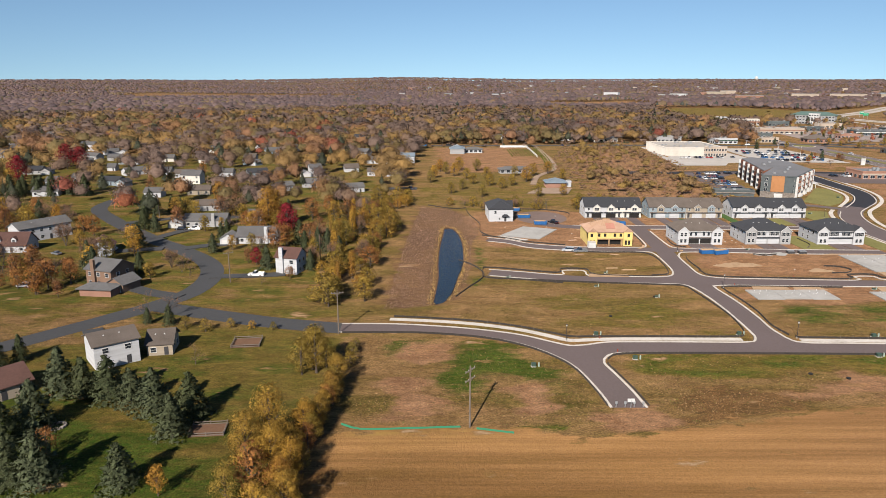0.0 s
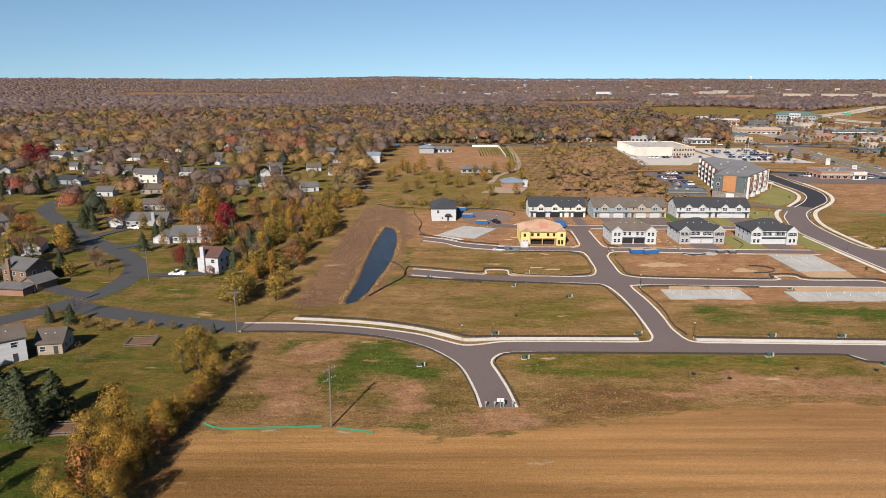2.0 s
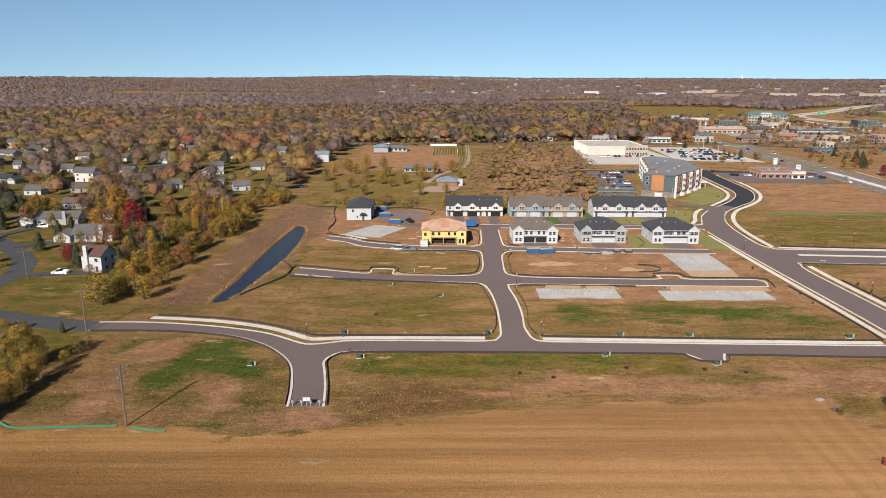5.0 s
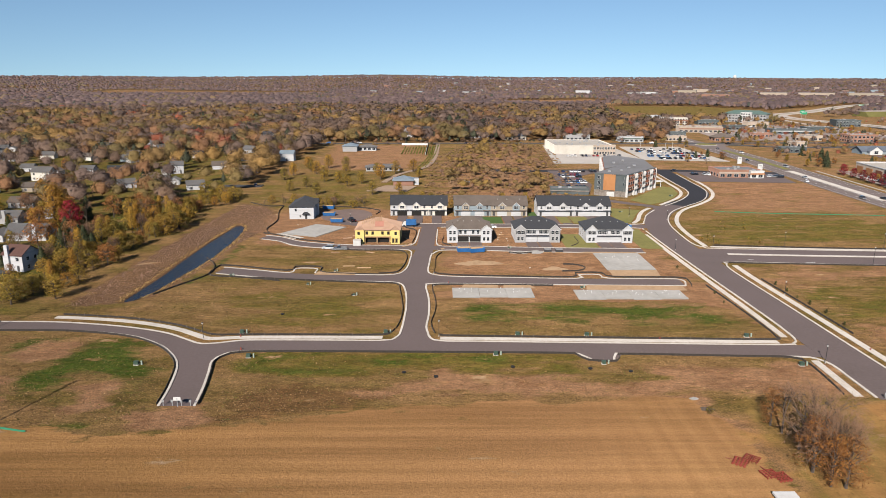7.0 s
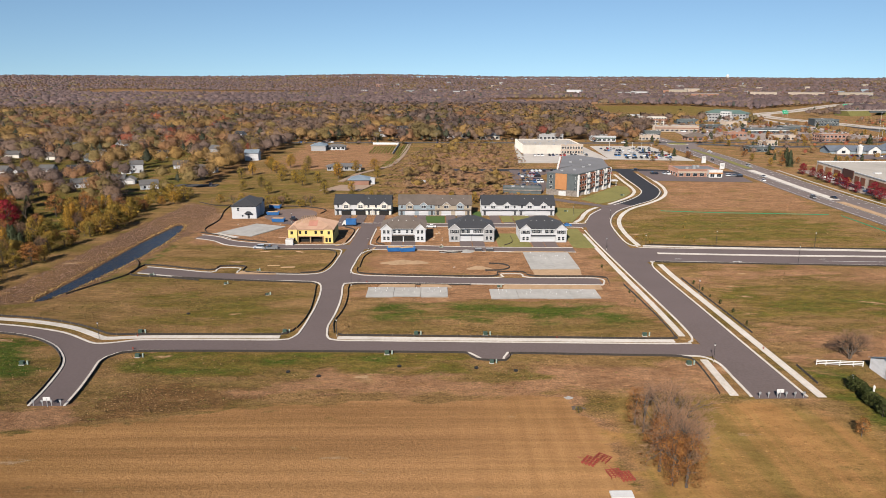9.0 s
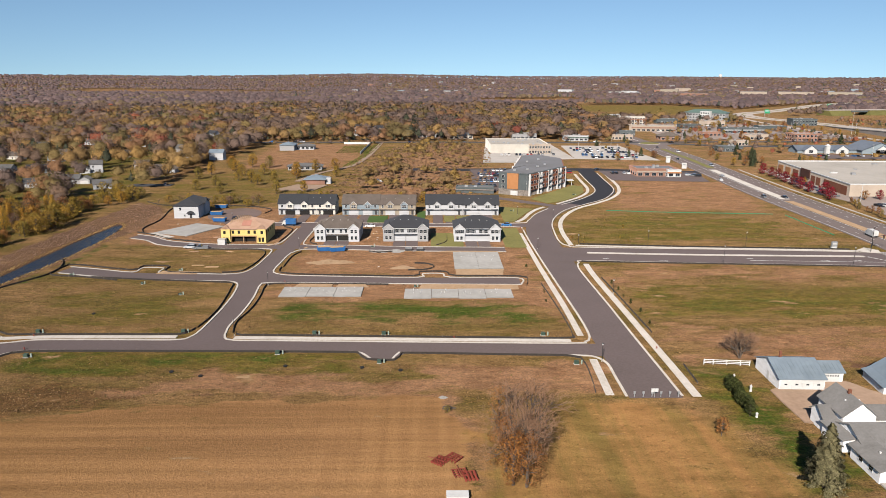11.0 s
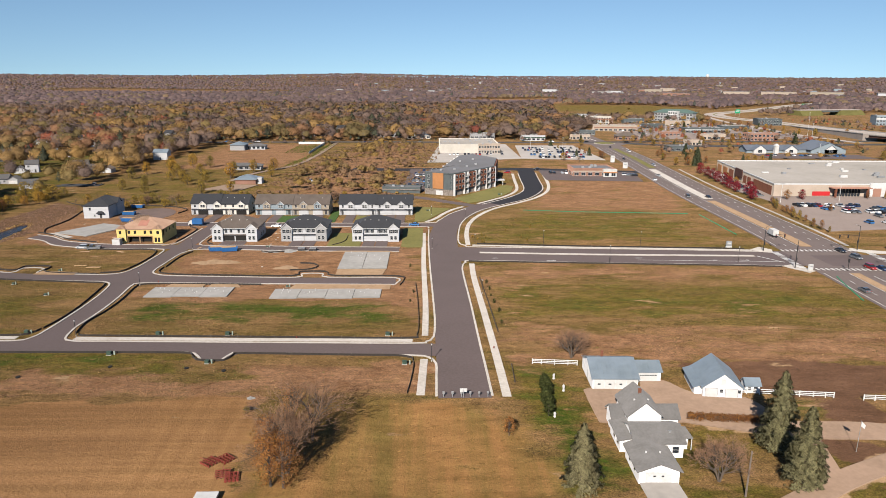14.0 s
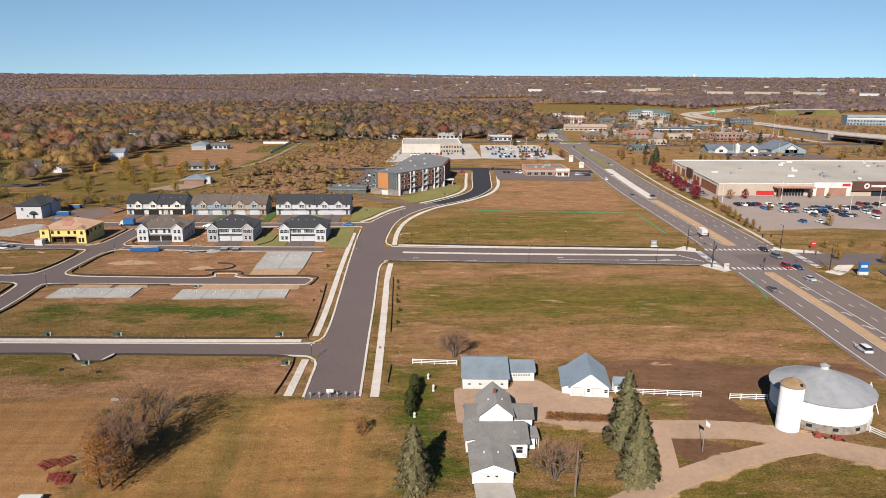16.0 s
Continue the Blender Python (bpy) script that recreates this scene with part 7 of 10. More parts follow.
for o in ([(312, 256.5), (317.5, 254.6), (319.5, 259.5), (316.5, 264), (311, 259.8)], [(312, 235.8), (317, 238), (320, 229), (317, 227), (312.5, 233.8)], [(352, 262), (356, 258.5), (366, 255.5), (366, 252), (355, 253.5), (349.5, 258)], [(352, 226), (357, 230), (362, 235), (368, 235), (360, 226), (355, 222)]):
    level[0] += 1
    structure("pavement", Shape().slab(o, -0.05, 0.2), CONCRETE, "pale concrete corner pavement at the crossing", "pavement")
structure("pavement", ribbon(Shape(), spline([(353.5, 266), (356, 290), (358.5, 345), (362, 420), (369, 500)], 8), -0.75, 0.75, 0.0, 0.14), LOT, "narrow worn concrete path along the highway", "pavement")

# ---- suburban homes west of the hedge ----
HOUSE_SPOTS = []
TANBRICK = surface("tan_brick", (0.36, 0.23, 0.16), (0.3, 0.19, 0.13), 0.9, 3, 0.3)


def home(x, y, turn, w, d, storeys, wall, roof, label, garage=0, chimney=0, trim=None, rise=2.4, detail=True):
    """A gabled family house with garage wing; x, y: its front-left foot, turn: degrees."""
    t = thing("house", label, "house", pose(x, y, 0, 0, 0, turn), "suburban homes")
    h = 2.9 * storeys + 0.2
    part("wall", Shape().box(0, w, 0, d, 0, h).wedge(0.02, w - 0.02, 0, d, h, rise), wall, t)
    part("roof", Shape().gable(0, w, 0, d, h, rise, "x", 0.2, 0.5), roof, t)
    n = max(2, int(w / 3.5))
    for k in range(storeys):
        for i in range(n):
            if not (k == 0 and i == n // 2) and (detail or i != 1 and y < 500):
                window(t, w * (i + 0.5) / n, 0, 0.9 + 2.9 * k, 1.3, 1.2)
        if detail:
            for yy in (d * 0.3, d * 0.7):
                window(t, w, yy, 0.9 + 2.9 * k, 1.1, 1.2, "+x")
    part("door", Shape().box(w * (n // 2 + 0.5) / n - 0.5, w * (n // 2 + 0.5) / n + 0.5, -0.06, 0.02, 0.1, 2.2), trim or SHUTTER, t)
    if garage:
        gx = -6.5 if garage < 0 else w
        part("garage_wall", Shape().box(gx, gx + 6.5, -2.0, 5.5, 0, 2.7).wedge(gx, gx + 6.5, -1.98, 5.5, 2.7, 1.9, "y"), wall, t)
        part("garage_roof", Shape().gable(gx, gx + 6.5, -2.0, 5.5, 2.7, 1.9, "y", 0.2, 0.45), roof, t)
        part("garage_door", Shape().box(gx + 0.85, gx + 5.65, -2.06, -1.95, 0.05, 2.15), TRIM, t)
    if chimney:
        cx = w * chimney
        part("chimney", Shape().box(cx - 0.7, cx + 0.7, -0.8, 0.05, 0, h + rise + 0.8), wall, t)
    else:
        vents(t, (w * 0.3, w * 0.65) if detail else (), d * 0.3, h + rise * 0.6)
    c, s = math.cos(radians(turn)), math.sin(radians(turn))
    HOUSE_SPOTS.append((x + c * w / 2 - s * d / 2, y + s * w / 2 + c * d / 2, max(w, d) * 0.62 + 2))
    return t


home(-174.5, 277.0, 56, 21.5, 9.5, 2, WHITE, SHINGLE_GREY, "long white two-storey house with grey roof", 0, 0, None, 2.2)
dormered = home(-178.5, 261.5, 3, 15, 9.5, 1, WHITE, SHINGLE_RED, "white bungalow with red brown roof and dormers", 0, 0, None, 4.2)
for dx in (4.2, 10.2):
    part("dormer", Shape().box(dx - 1.0, dx + 1.0, 0.9, 3.6, 3.4, 5.2).wedge(dx - 1.0, dx + 1.0, 0.92, 3.6, 5.2, 0.9, "y"), WHITE, dormered)
    part("dormer_roof", Shape().gable(dx - 1.0, dx + 1.0, 0.9, 4.2, 5.2, 0.9, "y", 0.12, 0.2), SHINGLE_RED, dormered)
    window(dormered, dx, 0.9, 3.9, 1.0, 1.0)
home(-117, 217.2, -20, 10.5, 10, 2, TANBRICK, SHINGLE_GREY, "tan brick house with grey roof and chimney", 1, 0.35, None, 2.6)
plain_shop("shed", "low brick garage with grey flat-pitched roof", -114, 206.4, 10.5, 6, 2.6, SALMON, SHINGLE_GREY, -7, 0, None, 1.0, "garage")
home(-139.5, 266, -72, 12, 8.7, 1, WHITE, SHINGLE_RED, "white house with red brown roof", 0, 0, None, 3.0)
home(-119, 310, 4, 19, 9, 1, GREYSIDE, SHINGLE_GREY, "grey ranch house with pickup trucks outside", -1, 0.7)
home(-85, 277, 3, 16, 10, 1, WHITE, SHINGLE_GREY, "white house with grey roof and chimney", -1, 0.75, None, 3.2)
home(-58.5, 232.5, -14, 8, 8, 2, WHITE, SHINGLE_RED, "white house with brown roof and broad chimney", 0, 0.3, None, 2.6)
home(-80.9, 149.1, 39, 10, 9.2, 2, WHITE, SHINGLE_BROWN, "white house with grey brown roof near spruces", 0, 0, None, 1.8)
home(-72.6, 158.0, 10, 6, 8, 1, TAN, SHINGLE_BROWN, "brown house wing with deck and open porch", 0, 0, None, 2.4)
home(-98.5, 126.5, 52, 15, 9, 1, TAN, SHINGLE_RED, "house with red brown shingle roof and deck", 0, 0, None, 2.6)
for x, y, tn, w, d, st, wall, roof, g in (
        (-222, 482.5, 51, 15, 8, 1, WHITE, SHINGLE_GREY, 0), (-202.5, 488, 0, 9, 7, 1, WHITE, SHINGLE_GREY, 0), (-185.8, 473.7, 0, 13, 8, 1, WHITE, SHINGLE_BROWN, 1), (-156.3, 479, 0, 9.5, 8, 1, WHITE, SHINGLE_GREY, 0),
        (-134.9, 476.3, 25, 13.5, 10, 1, BLUEGREY, SHINGLE, 0), (-92.3, 479, 23, 8, 8, 2, WHITE, SHINGLE_GREY, -1), (-88, 427.5, 13, 12.5, 9, 1, GREYSIDE, SHINGLE_GREY, 1), (-98.6, 412, 39, 10, 8, 1, WHITE, SHINGLE_GREY, 0),
        (-56.4, 407.5, 25, 10, 7, 1, WHITE, SHINGLE_GREY, 0), (-53, 481.6, 0, 12, 8, 1, WHITE, SHINGLE_BROWN, 1), (-221, 440, -14, 14, 9, 1, BLUEGREY, SHINGLE, 1), (-172, 392, 0, 9.7, 8, 1, WHITE, SHINGLE_GREY, 0),
        (-94.4, 323.4, 0, 7.3, 6, 1, WHITE, SHINGLE_GREY, 0), (-34, 555, 0, 11, 8, 2, WHITE, METAL_ROOF, 0), (-246, 455, 4, 8, 6, 1, WHITE, SHINGLE_GREY, 0), (-249, 510, 0, 6, 6, 1, WHITE, SHINGLE_GREY, 0),
        (-310, 590, -20, 18, 8, 1, WHITE, SHINGLE_GREY, 0), (-280, 576, 0, 12, 8, 1, GREYSIDE, SHINGLE_GREY, 0), (-65, 555, 0, 14, 8, 1, WHITE, SHINGLE_BROWN, 1), (-472, 796, 0, 10, 8, 1, WHITE, SHINGLE_GREY, 0),
        (-458, 800, 10, 11, 8, 1, WHITE, SHINGLE, 0), (-463, 730, -30, 18, 10, 2, WHITE, SHINGLE_GREY, 0), (-238, 395, 10, 14, 8, 1, WHITE, SHINGLE_GREY, 0), (-150, 400, 5, 13, 8, 1, TAN, SHINGLE_BROWN, 0), (-128, 350, 0, 13, 8, 1, GREYSIDE, SHINGLE_BROWN, 0)):
    home(x, y, tn, w, d, st, wall, roof, "suburban house seen among autumn trees", g, 0, None, 2.3, False)
hr = random.Random(9)
for i in range(95):
    a, dd = math.radians(hr.uniform(-46, 2)), hr.uniform(500, 1150)
    x, y = 105 + dd * math.sin(a), dd * math.cos(a)
    if x > -40 and y < 720 or any((x - u) ** 2 + (y - v) ** 2 < 24**2 for u, v, _ in HOUSE_SPOTS):
        continue
    home(x, y, hr.uniform(-30, 30), hr.uniform(8, 14), 7.5, hr.choice((1, 1, 1, 2)), hr.choice((WHITE, WHITE, WHITE, CREAM, GREYSIDE, BLUEGREY)), hr.choice((SHINGLE_GREY, SHINGLE, SHINGLE_BROWN, SHINGLE_GREY)), "suburban house seen among autumn trees", hr.choice((0, 0, 1)), 0, None, 2.6, False)
for pts, w in (([(-80, 228), (-66, 229), (-55, 231)], 4.5), ([(-82, 205), (-92, 209), (-100, 214)], 5), ([(-104, 268), (-95, 274), (-88, 275)], 5), ([(-122, 288), (-118, 298), (-112, 308)], 5), ([(-112, 268), (-122, 266), (-132, 262)], 5), ([(-150, 318), (-130, 330), (-100, 333)], 5), ([(-95, 176), (-90, 168), (-86, 160)], 5)):
    street("driveway", pts, w, ASPHALT_OLD, "asphalt driveway to a suburban house", "driveway")
paved("driveway", [(-42, 418), (-16, 420), (-16, 428), (-40, 428)], ASPHALT_OLD, "asphalt yard beside a house", "driveway")
TRACK = surface("dirt_track", (0.36, 0.26, 0.19), (0.28, 0.2, 0.145), 0.95, 0.8, 0.1)
street("driveway", [(93, 706), (92, 640), (90, 580), (84, 520), (66, 478), (58, 440)], 4.0, TRACK, "pale gravel track to a brick hut", "track")
paved("driveway", [(50, 405), (74, 403), (80, 424), (60, 426)], TRACK, "pale gravel yard before a brick hut", "track")

# ---- trees that stand singly ----
TREE_MESHES = {}


def leaves_facing(me, normals):
    """Leaf clumps take their light as the bough that they sit on."""
    me.attributes.new("custom_normal", "FLOAT_VECTOR", "POINT").data.foreach_set("vector", np.asarray(normals, np.float32).ravel())
    return me


def facing(u, g, size, loose=0.35):
    """Corner offsets of small triangles that mostly face outwards along u."""
    t = np.cross(u, g.normal(size=u.shape))
    t /= np.linalg.norm(t, axis=-1)[..., None] + 1e-9
    b = np.cross(u, t)
    k = g.normal(size=(*u.shape[:-1], 3, 2))
    k -= k.mean(axis=-2, keepdims=True)
    turn = (k[..., 1, 0] - k[..., 0, 0]) * (k[..., 2, 1] - k[..., 0, 1]) - (k[..., 1, 1] - k[..., 0, 1]) * (k[..., 2, 0] - k[..., 0, 0])
    k[..., 0] *= np.where(turn > 0, 1, -1)[..., None]
    w = k[..., :1] * t[..., None, :] + k[..., 1:] * b[..., None, :] + loose * g.normal(size=(*u.shape[:-1], 3, 1)) * u[..., None, :]
    return w * size[..., None, None]


def leaf_mesh(name, centres, spread, size, material, seed, flat=0.8):
    """Small leaf clumps, each one triangle, round the given centres."""
    g = np.random.default_rng(seed)
    c = np.repeat(centres[:, :3], centres[:, 4].astype(int), axis=0)
    r = np.repeat(centres[:, 3], centres[:, 4].astype(int))
    u = g.normal(size=(len(c), 3))
    u /= np.linalg.norm(u, axis=1)[:, None]
    c = c + u * (r * (0.6 + 0.45 * g.random(len(r))))[:, None] * (1, 1, flat)
    w = facing(u, g, size * (0.6 + 0.8 * g.random(len(c))), 0.3)
    v = (c[:, None, :] + w).reshape(-1, 3)
    heart = (centres[:, :3] * centres[:, 4:]).sum(0) / centres[:, 4].sum()
    out = (c - heart) / (np.abs(c - heart).max() + 1e-6)
    out = u + 0.7 * out + (0, 0, 0.1)
    out /= np.linalg.norm(out, axis=1)[:, None]
    me = quick_mesh(name, v, np.arange(len(v)).reshape(-1, 3), material, np.repeat(g.random(len(c)) * 0.12, 3))
    return leaves_facing(me, np.repeat(out, 3, axis=0))


def limb(s, a, b, r0, r1, bend, g, n=5):
    a, b = np.array(a, float), np.array(b, float)
    s.tube(a, b, r0, r1, 3)


def leafy(kind, material, seed, wide=3.3, low=2.2, clumps=11, leaves=95, size=0.24, narrow=1.0):
    """A broad-leaved tree 10 m high: trunk, limbs and an uneven crown."""
    g = np.random.default_rng(seed)
    cs, s = [], Shape()
    s.tube((0, 0, -0.1), (0.1, 0, 3.0), 0.24, 0.17, 7)
    for i in range(clumps):
        a = i * 2.4 + g.uniform(-0.4, 0.4)
        h = low + (9.0 - low) * ((i + 0.6) / clumps) ** 0.85
        prof = math.sin(math.pi * min(1, (h - low + 1.4) / (10.6 - low))) ** 0.7
        r = wide * prof * g.uniform(0.45, 0.75) * narrow
        p = (r * math.cos(a), r * math.sin(a), h)
        cs.append((*p, g.uniform(1.15, 1.75) * (0.75 + 0.25 * narrow), leaves * g.uniform(0.7, 1.2)))
        limb(s, (0.05, 0, min(h - 0.8, 1.8 + 0.4 * h)), p, 0.1, 0.03, 0.15, g, 4)
    s.tube((0.1, 0, 3.0), (0.0, 0.1, 8.6), 0.17, 0.03, 5)
    TREE_MESHES[kind] = (mesh_of(kind + "_trunk", s, BARK), leaf_mesh(kind + "_crown", np.array(cs), 1, size, material, seed))


def conifer(kind, seed, base=2.5, count=3600, material=None):
    """A spruce 10 m high: drooping boughs of small needle clumps, ragged at the tips."""
    g = np.random.default_rng(seed)
    boughs = 150
    bz = 0.6 + 9.0 * (np.arange(boughs) / boughs) ** 0.9
    ba = np.arange(boughs) * 2.39996 + g.uniform(-0.3, 0.3, boughs)
    br = base * np.minimum(1, 0.72 + 0.05 * np.arange(boughs)) * (1 - np.arange(boughs) / (boughs + 3)) ** 0.72 * g.uniform(0.7, 1.18, boughs)
    pick = g.choice(boughs, count, p=(br + 0.25) / (br + 0.25).sum())
    f = g.random(count) ** 0.6
    r = br[pick] * f
    a = ba[pick] + g.normal(size=count) * 0.16 / (0.35 + f)
    c = np.stack([r * np.cos(a), r * np.sin(a), bz[pick] + 0.25 - 0.3 * r + g.normal(size=count) * 0.07], 1)
    u = np.stack([np.cos(a), np.sin(a), np.full(count, 0.75)], 1)
    u /= np.linalg.norm(u, axis=1)[:, None]
    v = (c[:, None, :] + facing(u, g, (0.13 + 0.1 * g.random(count)) * (3600 / count) ** 0.3, 0.8)).reshape(-1, 3)
    s = Shape().tube((0, 0, -0.1), (0, 0, 2.2), 0.2, 0.16, 7).tube((0, 0, 2.2), (0, 0, 9.7), 0.16, 0.02, 5)
    TREE_MESHES[kind] = (mesh_of(kind + "_trunk", s, BARK), quick_mesh(kind + "_needles", v, np.arange(len(v)).reshape(-1, 3), material or SPRUCE, np.repeat(g.random(count) * 0.2, 3)))
    soft = u + np.stack([np.cos(ba[pick]), np.sin(ba[pick]), np.full(count, 0.4)], 1)
    leaves_facing(TREE_MESHES[kind][1], np.repeat(soft / np.linalg.norm(soft, axis=1)[:, None], 3, axis=0))


def bare(kind, seed, spread=0.55, depth=5, first=5, stems=1, thick=0.2):
    """A leafless tree 10 m high: trunk, forking limbs and many fine twigs."""
    g = np.random.default_rng(seed)
    s, tw, lv = Shape(), [], []

    def grow(p, d, ln, r, k):
        q = p + d * ln
        if k <= 1:
            side = np.cross(d, g.normal(size=3))
            side = side / (np.linalg.norm(side) + 1e-6) * max(r, 0.014)
            tw.extend([p + side, p - side, q])
            lv.append(q)
        else:
            s.tube(p, q, r, r * 0.7, 5 if k > 3 else 3)
        if k == 0:
            return
        for i in range(first if k == depth else (3 if k > 2 else 4)):
            e = d + g.normal(size=3) * spread + np.array((0, 0, 0.12))
            e /= np.linalg.norm(e)
            grow(p + d * ln * g.uniform(0.55, 1.0), e, ln * g.uniform(0.6, 0.85), r * 0.6, k - 1)
    for i in range(stems):
        a = 2 * math.pi * i / stems
        lean = 0.0 if stems == 1 else 0.24
        d = np.array((lean * math.cos(a), lean * math.sin(a), 1.0))
        grow(np.array((0.3 * lean * math.cos(a), 0.3 * lean * math.sin(a), -0.1)), d / np.linalg.norm(d), 2.9, thick, depth)
    v = np.array(tw)
    top = max(v[:, 2].max(), 1)
    k = 10 / top
    s.v = [(x * k, y * k, z * k) for x, y, z in s.v]
    twigs = quick_mesh(kind + "_twigs", v * k, np.arange(len(v)).reshape(-1, 3), TWIG, np.zeros(len(v)))
    TREE_MESHES[kind] = (mesh_of(kind + "_branches", s, BARK), twigs)
    return np.array(lv) * k


for i, (w, nar) in enumerate(((3.4, 1.0), (2.9, 0.9), (3.8, 1.1))):
    leafy(f"gold{i}", GOLD, 31 + i, w, 1.8, 22, 72, 0.23, nar)
    leafy(f"olive{i}", OLIVE, 41 + i, w, 1.4, 22, 72, 0.23, nar)
    leafy(f"russet{i}", RUSSET, 51 + i, w, 1.8, 20, 72, 0.23, nar)
    leafy(f"bush{i}", OLIVE if i else GOLD, 61 + i, 4.6, 0.6, 20, 84, 0.25, 1.15)
DEEP = foliage("dark_hedge_leaves", [(0, (0.06, 0.075, 0.025)), (1, (0.085, 0.095, 0.03))], 0.35)
leafy("dense0", DEEP, 73, 3.6, 0.8, 14, 130, 0.27, 1.0)
leafy("crimson0", CRIMSON, 71, 3.9, 1.2, 22, 150, 0.19)
leafy("poplar0", GOLD, 72, 2.2, 1.2, 16, 170, 0.16, 0.75)
for i in range(2):
    leafy(f"finegold{i}", GOLD, 33 + i, 3.2, 1.6, 15, 430, 0.105, 0.95)
    leafy(f"fineolive{i}", OLIVE, 43 + i, 3.2, 1.4, 15, 430, 0.105, 0.95)
leafy("finerusset0", RUSSET, 77, 3.2, 1.2, 15, 260, 0.1, 0.95)
leafy("finepoplar0", GOLD, 75, 2.4, 1.0, 18, 430, 0.095, 0.8)
for i in range(3):
    conifer(f"spruce{i}", 81 + i, (3.1, 2.8, 3.4)[i])
for i in range(2):
    conifer(f"finespruce{i}", 86 + i, (3.1, 2.9)[i], 15000, PALE_SPRUCE)
bare("bare0", 91, 0.5, 5, 3, 1, 0.15)
bare("bare1", 92, 0.55, 5, 3, 1, 0.14)
bare("bare2", 93, 0.4, 6, 4, 4, 0.13)
bare("bare3", 94, 0.5, 5, 5, 2, 0.12)
KIND_LABEL = {"finespruce": "tall blue green spruce on the farm lawn", "dense": "clipped dark green hedge bush", "finerusset": "orange brown autumn tree", "finegold": "golden yellow autumn tree in a hedgerow", "fineolive": "olive yellow autumn tree in a hedgerow", "finepoplar": "tall slender golden tree in a hedgerow", "gold": "golden yellow autumn tree", "olive": "olive green and yellow autumn tree", "russet": "russet brown autumn tree", "bush": "low olive yellow thicket bush", "crimson": "crimson red maple tree in autumn", "poplar": "slender golden yellow autumn poplar", "spruce": "dark green spruce tree", "bare": "leafless grey brown tree with fine twigs"}
PLANTED = []
tr = random.Random(17)


def plant(kind, x, y, h, wide=1.0, label=""):
    """A tree of its own, turned at random."""
    base = kind.rstrip("0123456789")
    if base == kind:
        kind = kind + str(tr.randrange(sum(k.rstrip("0123456789") == base for k in TREE_MESHES)))
    name = {"spruce": "spruce_tree", "finespruce": "spruce_tree", "bush": "bush", "dense": "bush", "bare": "bare_tree"}.get(base, "tree")
    t = thing(name, label or KIND_LABEL[base], "bush" if base in ("bush", "dense") else "tree", pose(x, y, float(land(np.array([x]), np.array([y]))[0]), 0, 0, tr.uniform(0, 360)) @ Matrix.Diagonal((h / 10 * wide, h / 10 * wide, h / 10, 1)), {"spruce": "spruces", "finespruce": "spruces", "bush": "thicket bushes", "dense": "hedge bushes", "bare": "bare trees"}.get(base, "autumn trees"))
    trunk, crown = TREE_MESHES[kind]
    part("trunk", trunk, None, t)
    part("crown", crown, None, t)
    PLANTED.append((x, y, h * 0.33 * wide))
    return t


for x, y, h in ((-70.4, 133.7, 10.5), (-76.5, 135.1, 9.5), (-81.7, 135.9, 11.5), (-64.5, 131.1, 8.8), (-58.3, 127.4, 10.4), (-51.4, 118.3, 9.4), (-50.4, 126.2, 10), (-53.5, 101.6, 8.6), (-67.6, 102.4, 10.5), (-72.5, 102.5, 9), (-75.8, 180.3, 6), (-82, 181, 5), (-101.7, 154.8, 7), (-81, 114.5, 10), (-79, 121, 11), (-104, 150, 8), (-34, 173, 3), (-63, 238, 9), (-47, 236, 8), (-45, 262, 10), (-50, 268, 9), (-54, 262, 9), (-40, 258, 8), (-90, 262, 8), (-93, 282, 8), (-128, 300, 9), (-135, 305, 10), (-140, 318, 9), (-145, 344, 9), (-150, 341, 10), (-138, 346, 9), (-131, 341, 9), (-245, 395, 10), (-236, 398, 11), (-228, 396, 10), (-218, 400, 10), (-208, 398, 9), (-106, 232, 8)):
    plant("spruce", x, y, h, 1.35 if y < 140 else 1.1)
for i in range(9):
    plant("spruce", -252 + 5.2 * i + tr.uniform(-1, 1), 402 + tr.uniform(-4, 4), tr.uniform(9, 13), 1.15, "dark green spruce in a row beside homes")
for i in range(11):
    plant(("finegold", "fineolive", "finegold", "finerusset")[i % 4], -25.4 + 0.25 * i + tr.uniform(-1, 0.6), 100 + 4.1 * i + tr.uniform(-1, 1), tr.uniform(4.5, 7), 1.15)
for x, y, h, k in ((-31, 112, 14.5, "finepoplar0"), (-34, 107, 12, "finegold"), (-29, 104, 11, "finegold"), (-27, 110, 8, "finegold"), (-25.5, 103, 9, "finegold"), (-26, 97, 9, "finegold"), (-24.5, 116, 7, "fineolive"), (-24, 121, 8, "finegold"), (-24, 127, 6, "finegold"), (-23.5, 133, 7.5, "finegold"), (-23, 139, 8.5, "finegold"), (-24, 144, 7, "fineolive"), (-29.3, 148, 12.5, "fineolive"), (-30.5, 150, 11, "fineolive"), (-32.5, 147, 9.5, "fineolive"), (-27.5, 151, 8, "fineolive"), (-31, 99, 10, "russet"), (-34, 95, 9, "fineolive"), (-24, 92, 10, "finegold"), (-27, 87, 11, "finegold"), (-22, 152, 4, "bush"), (-22.5, 158, 4, "bush"), (-22, 163, 3, "bush"), (-26, 117, 9, "finegold"), (-33, 116, 10, "fineolive")):
    plant(k, x, y, h)
for i in range(62):
    y = 194 + 195 * (i + tr.random()) / 62
    x = -30 + tr.uniform(-12, 8) + (3 if y > 300 else 0)
    plant(tr.choice(("gold", "olive", "olive", "gold", "bush", "bush", "bush", "russet")), x, y, tr.uniform(4.5, 10), 1.25)
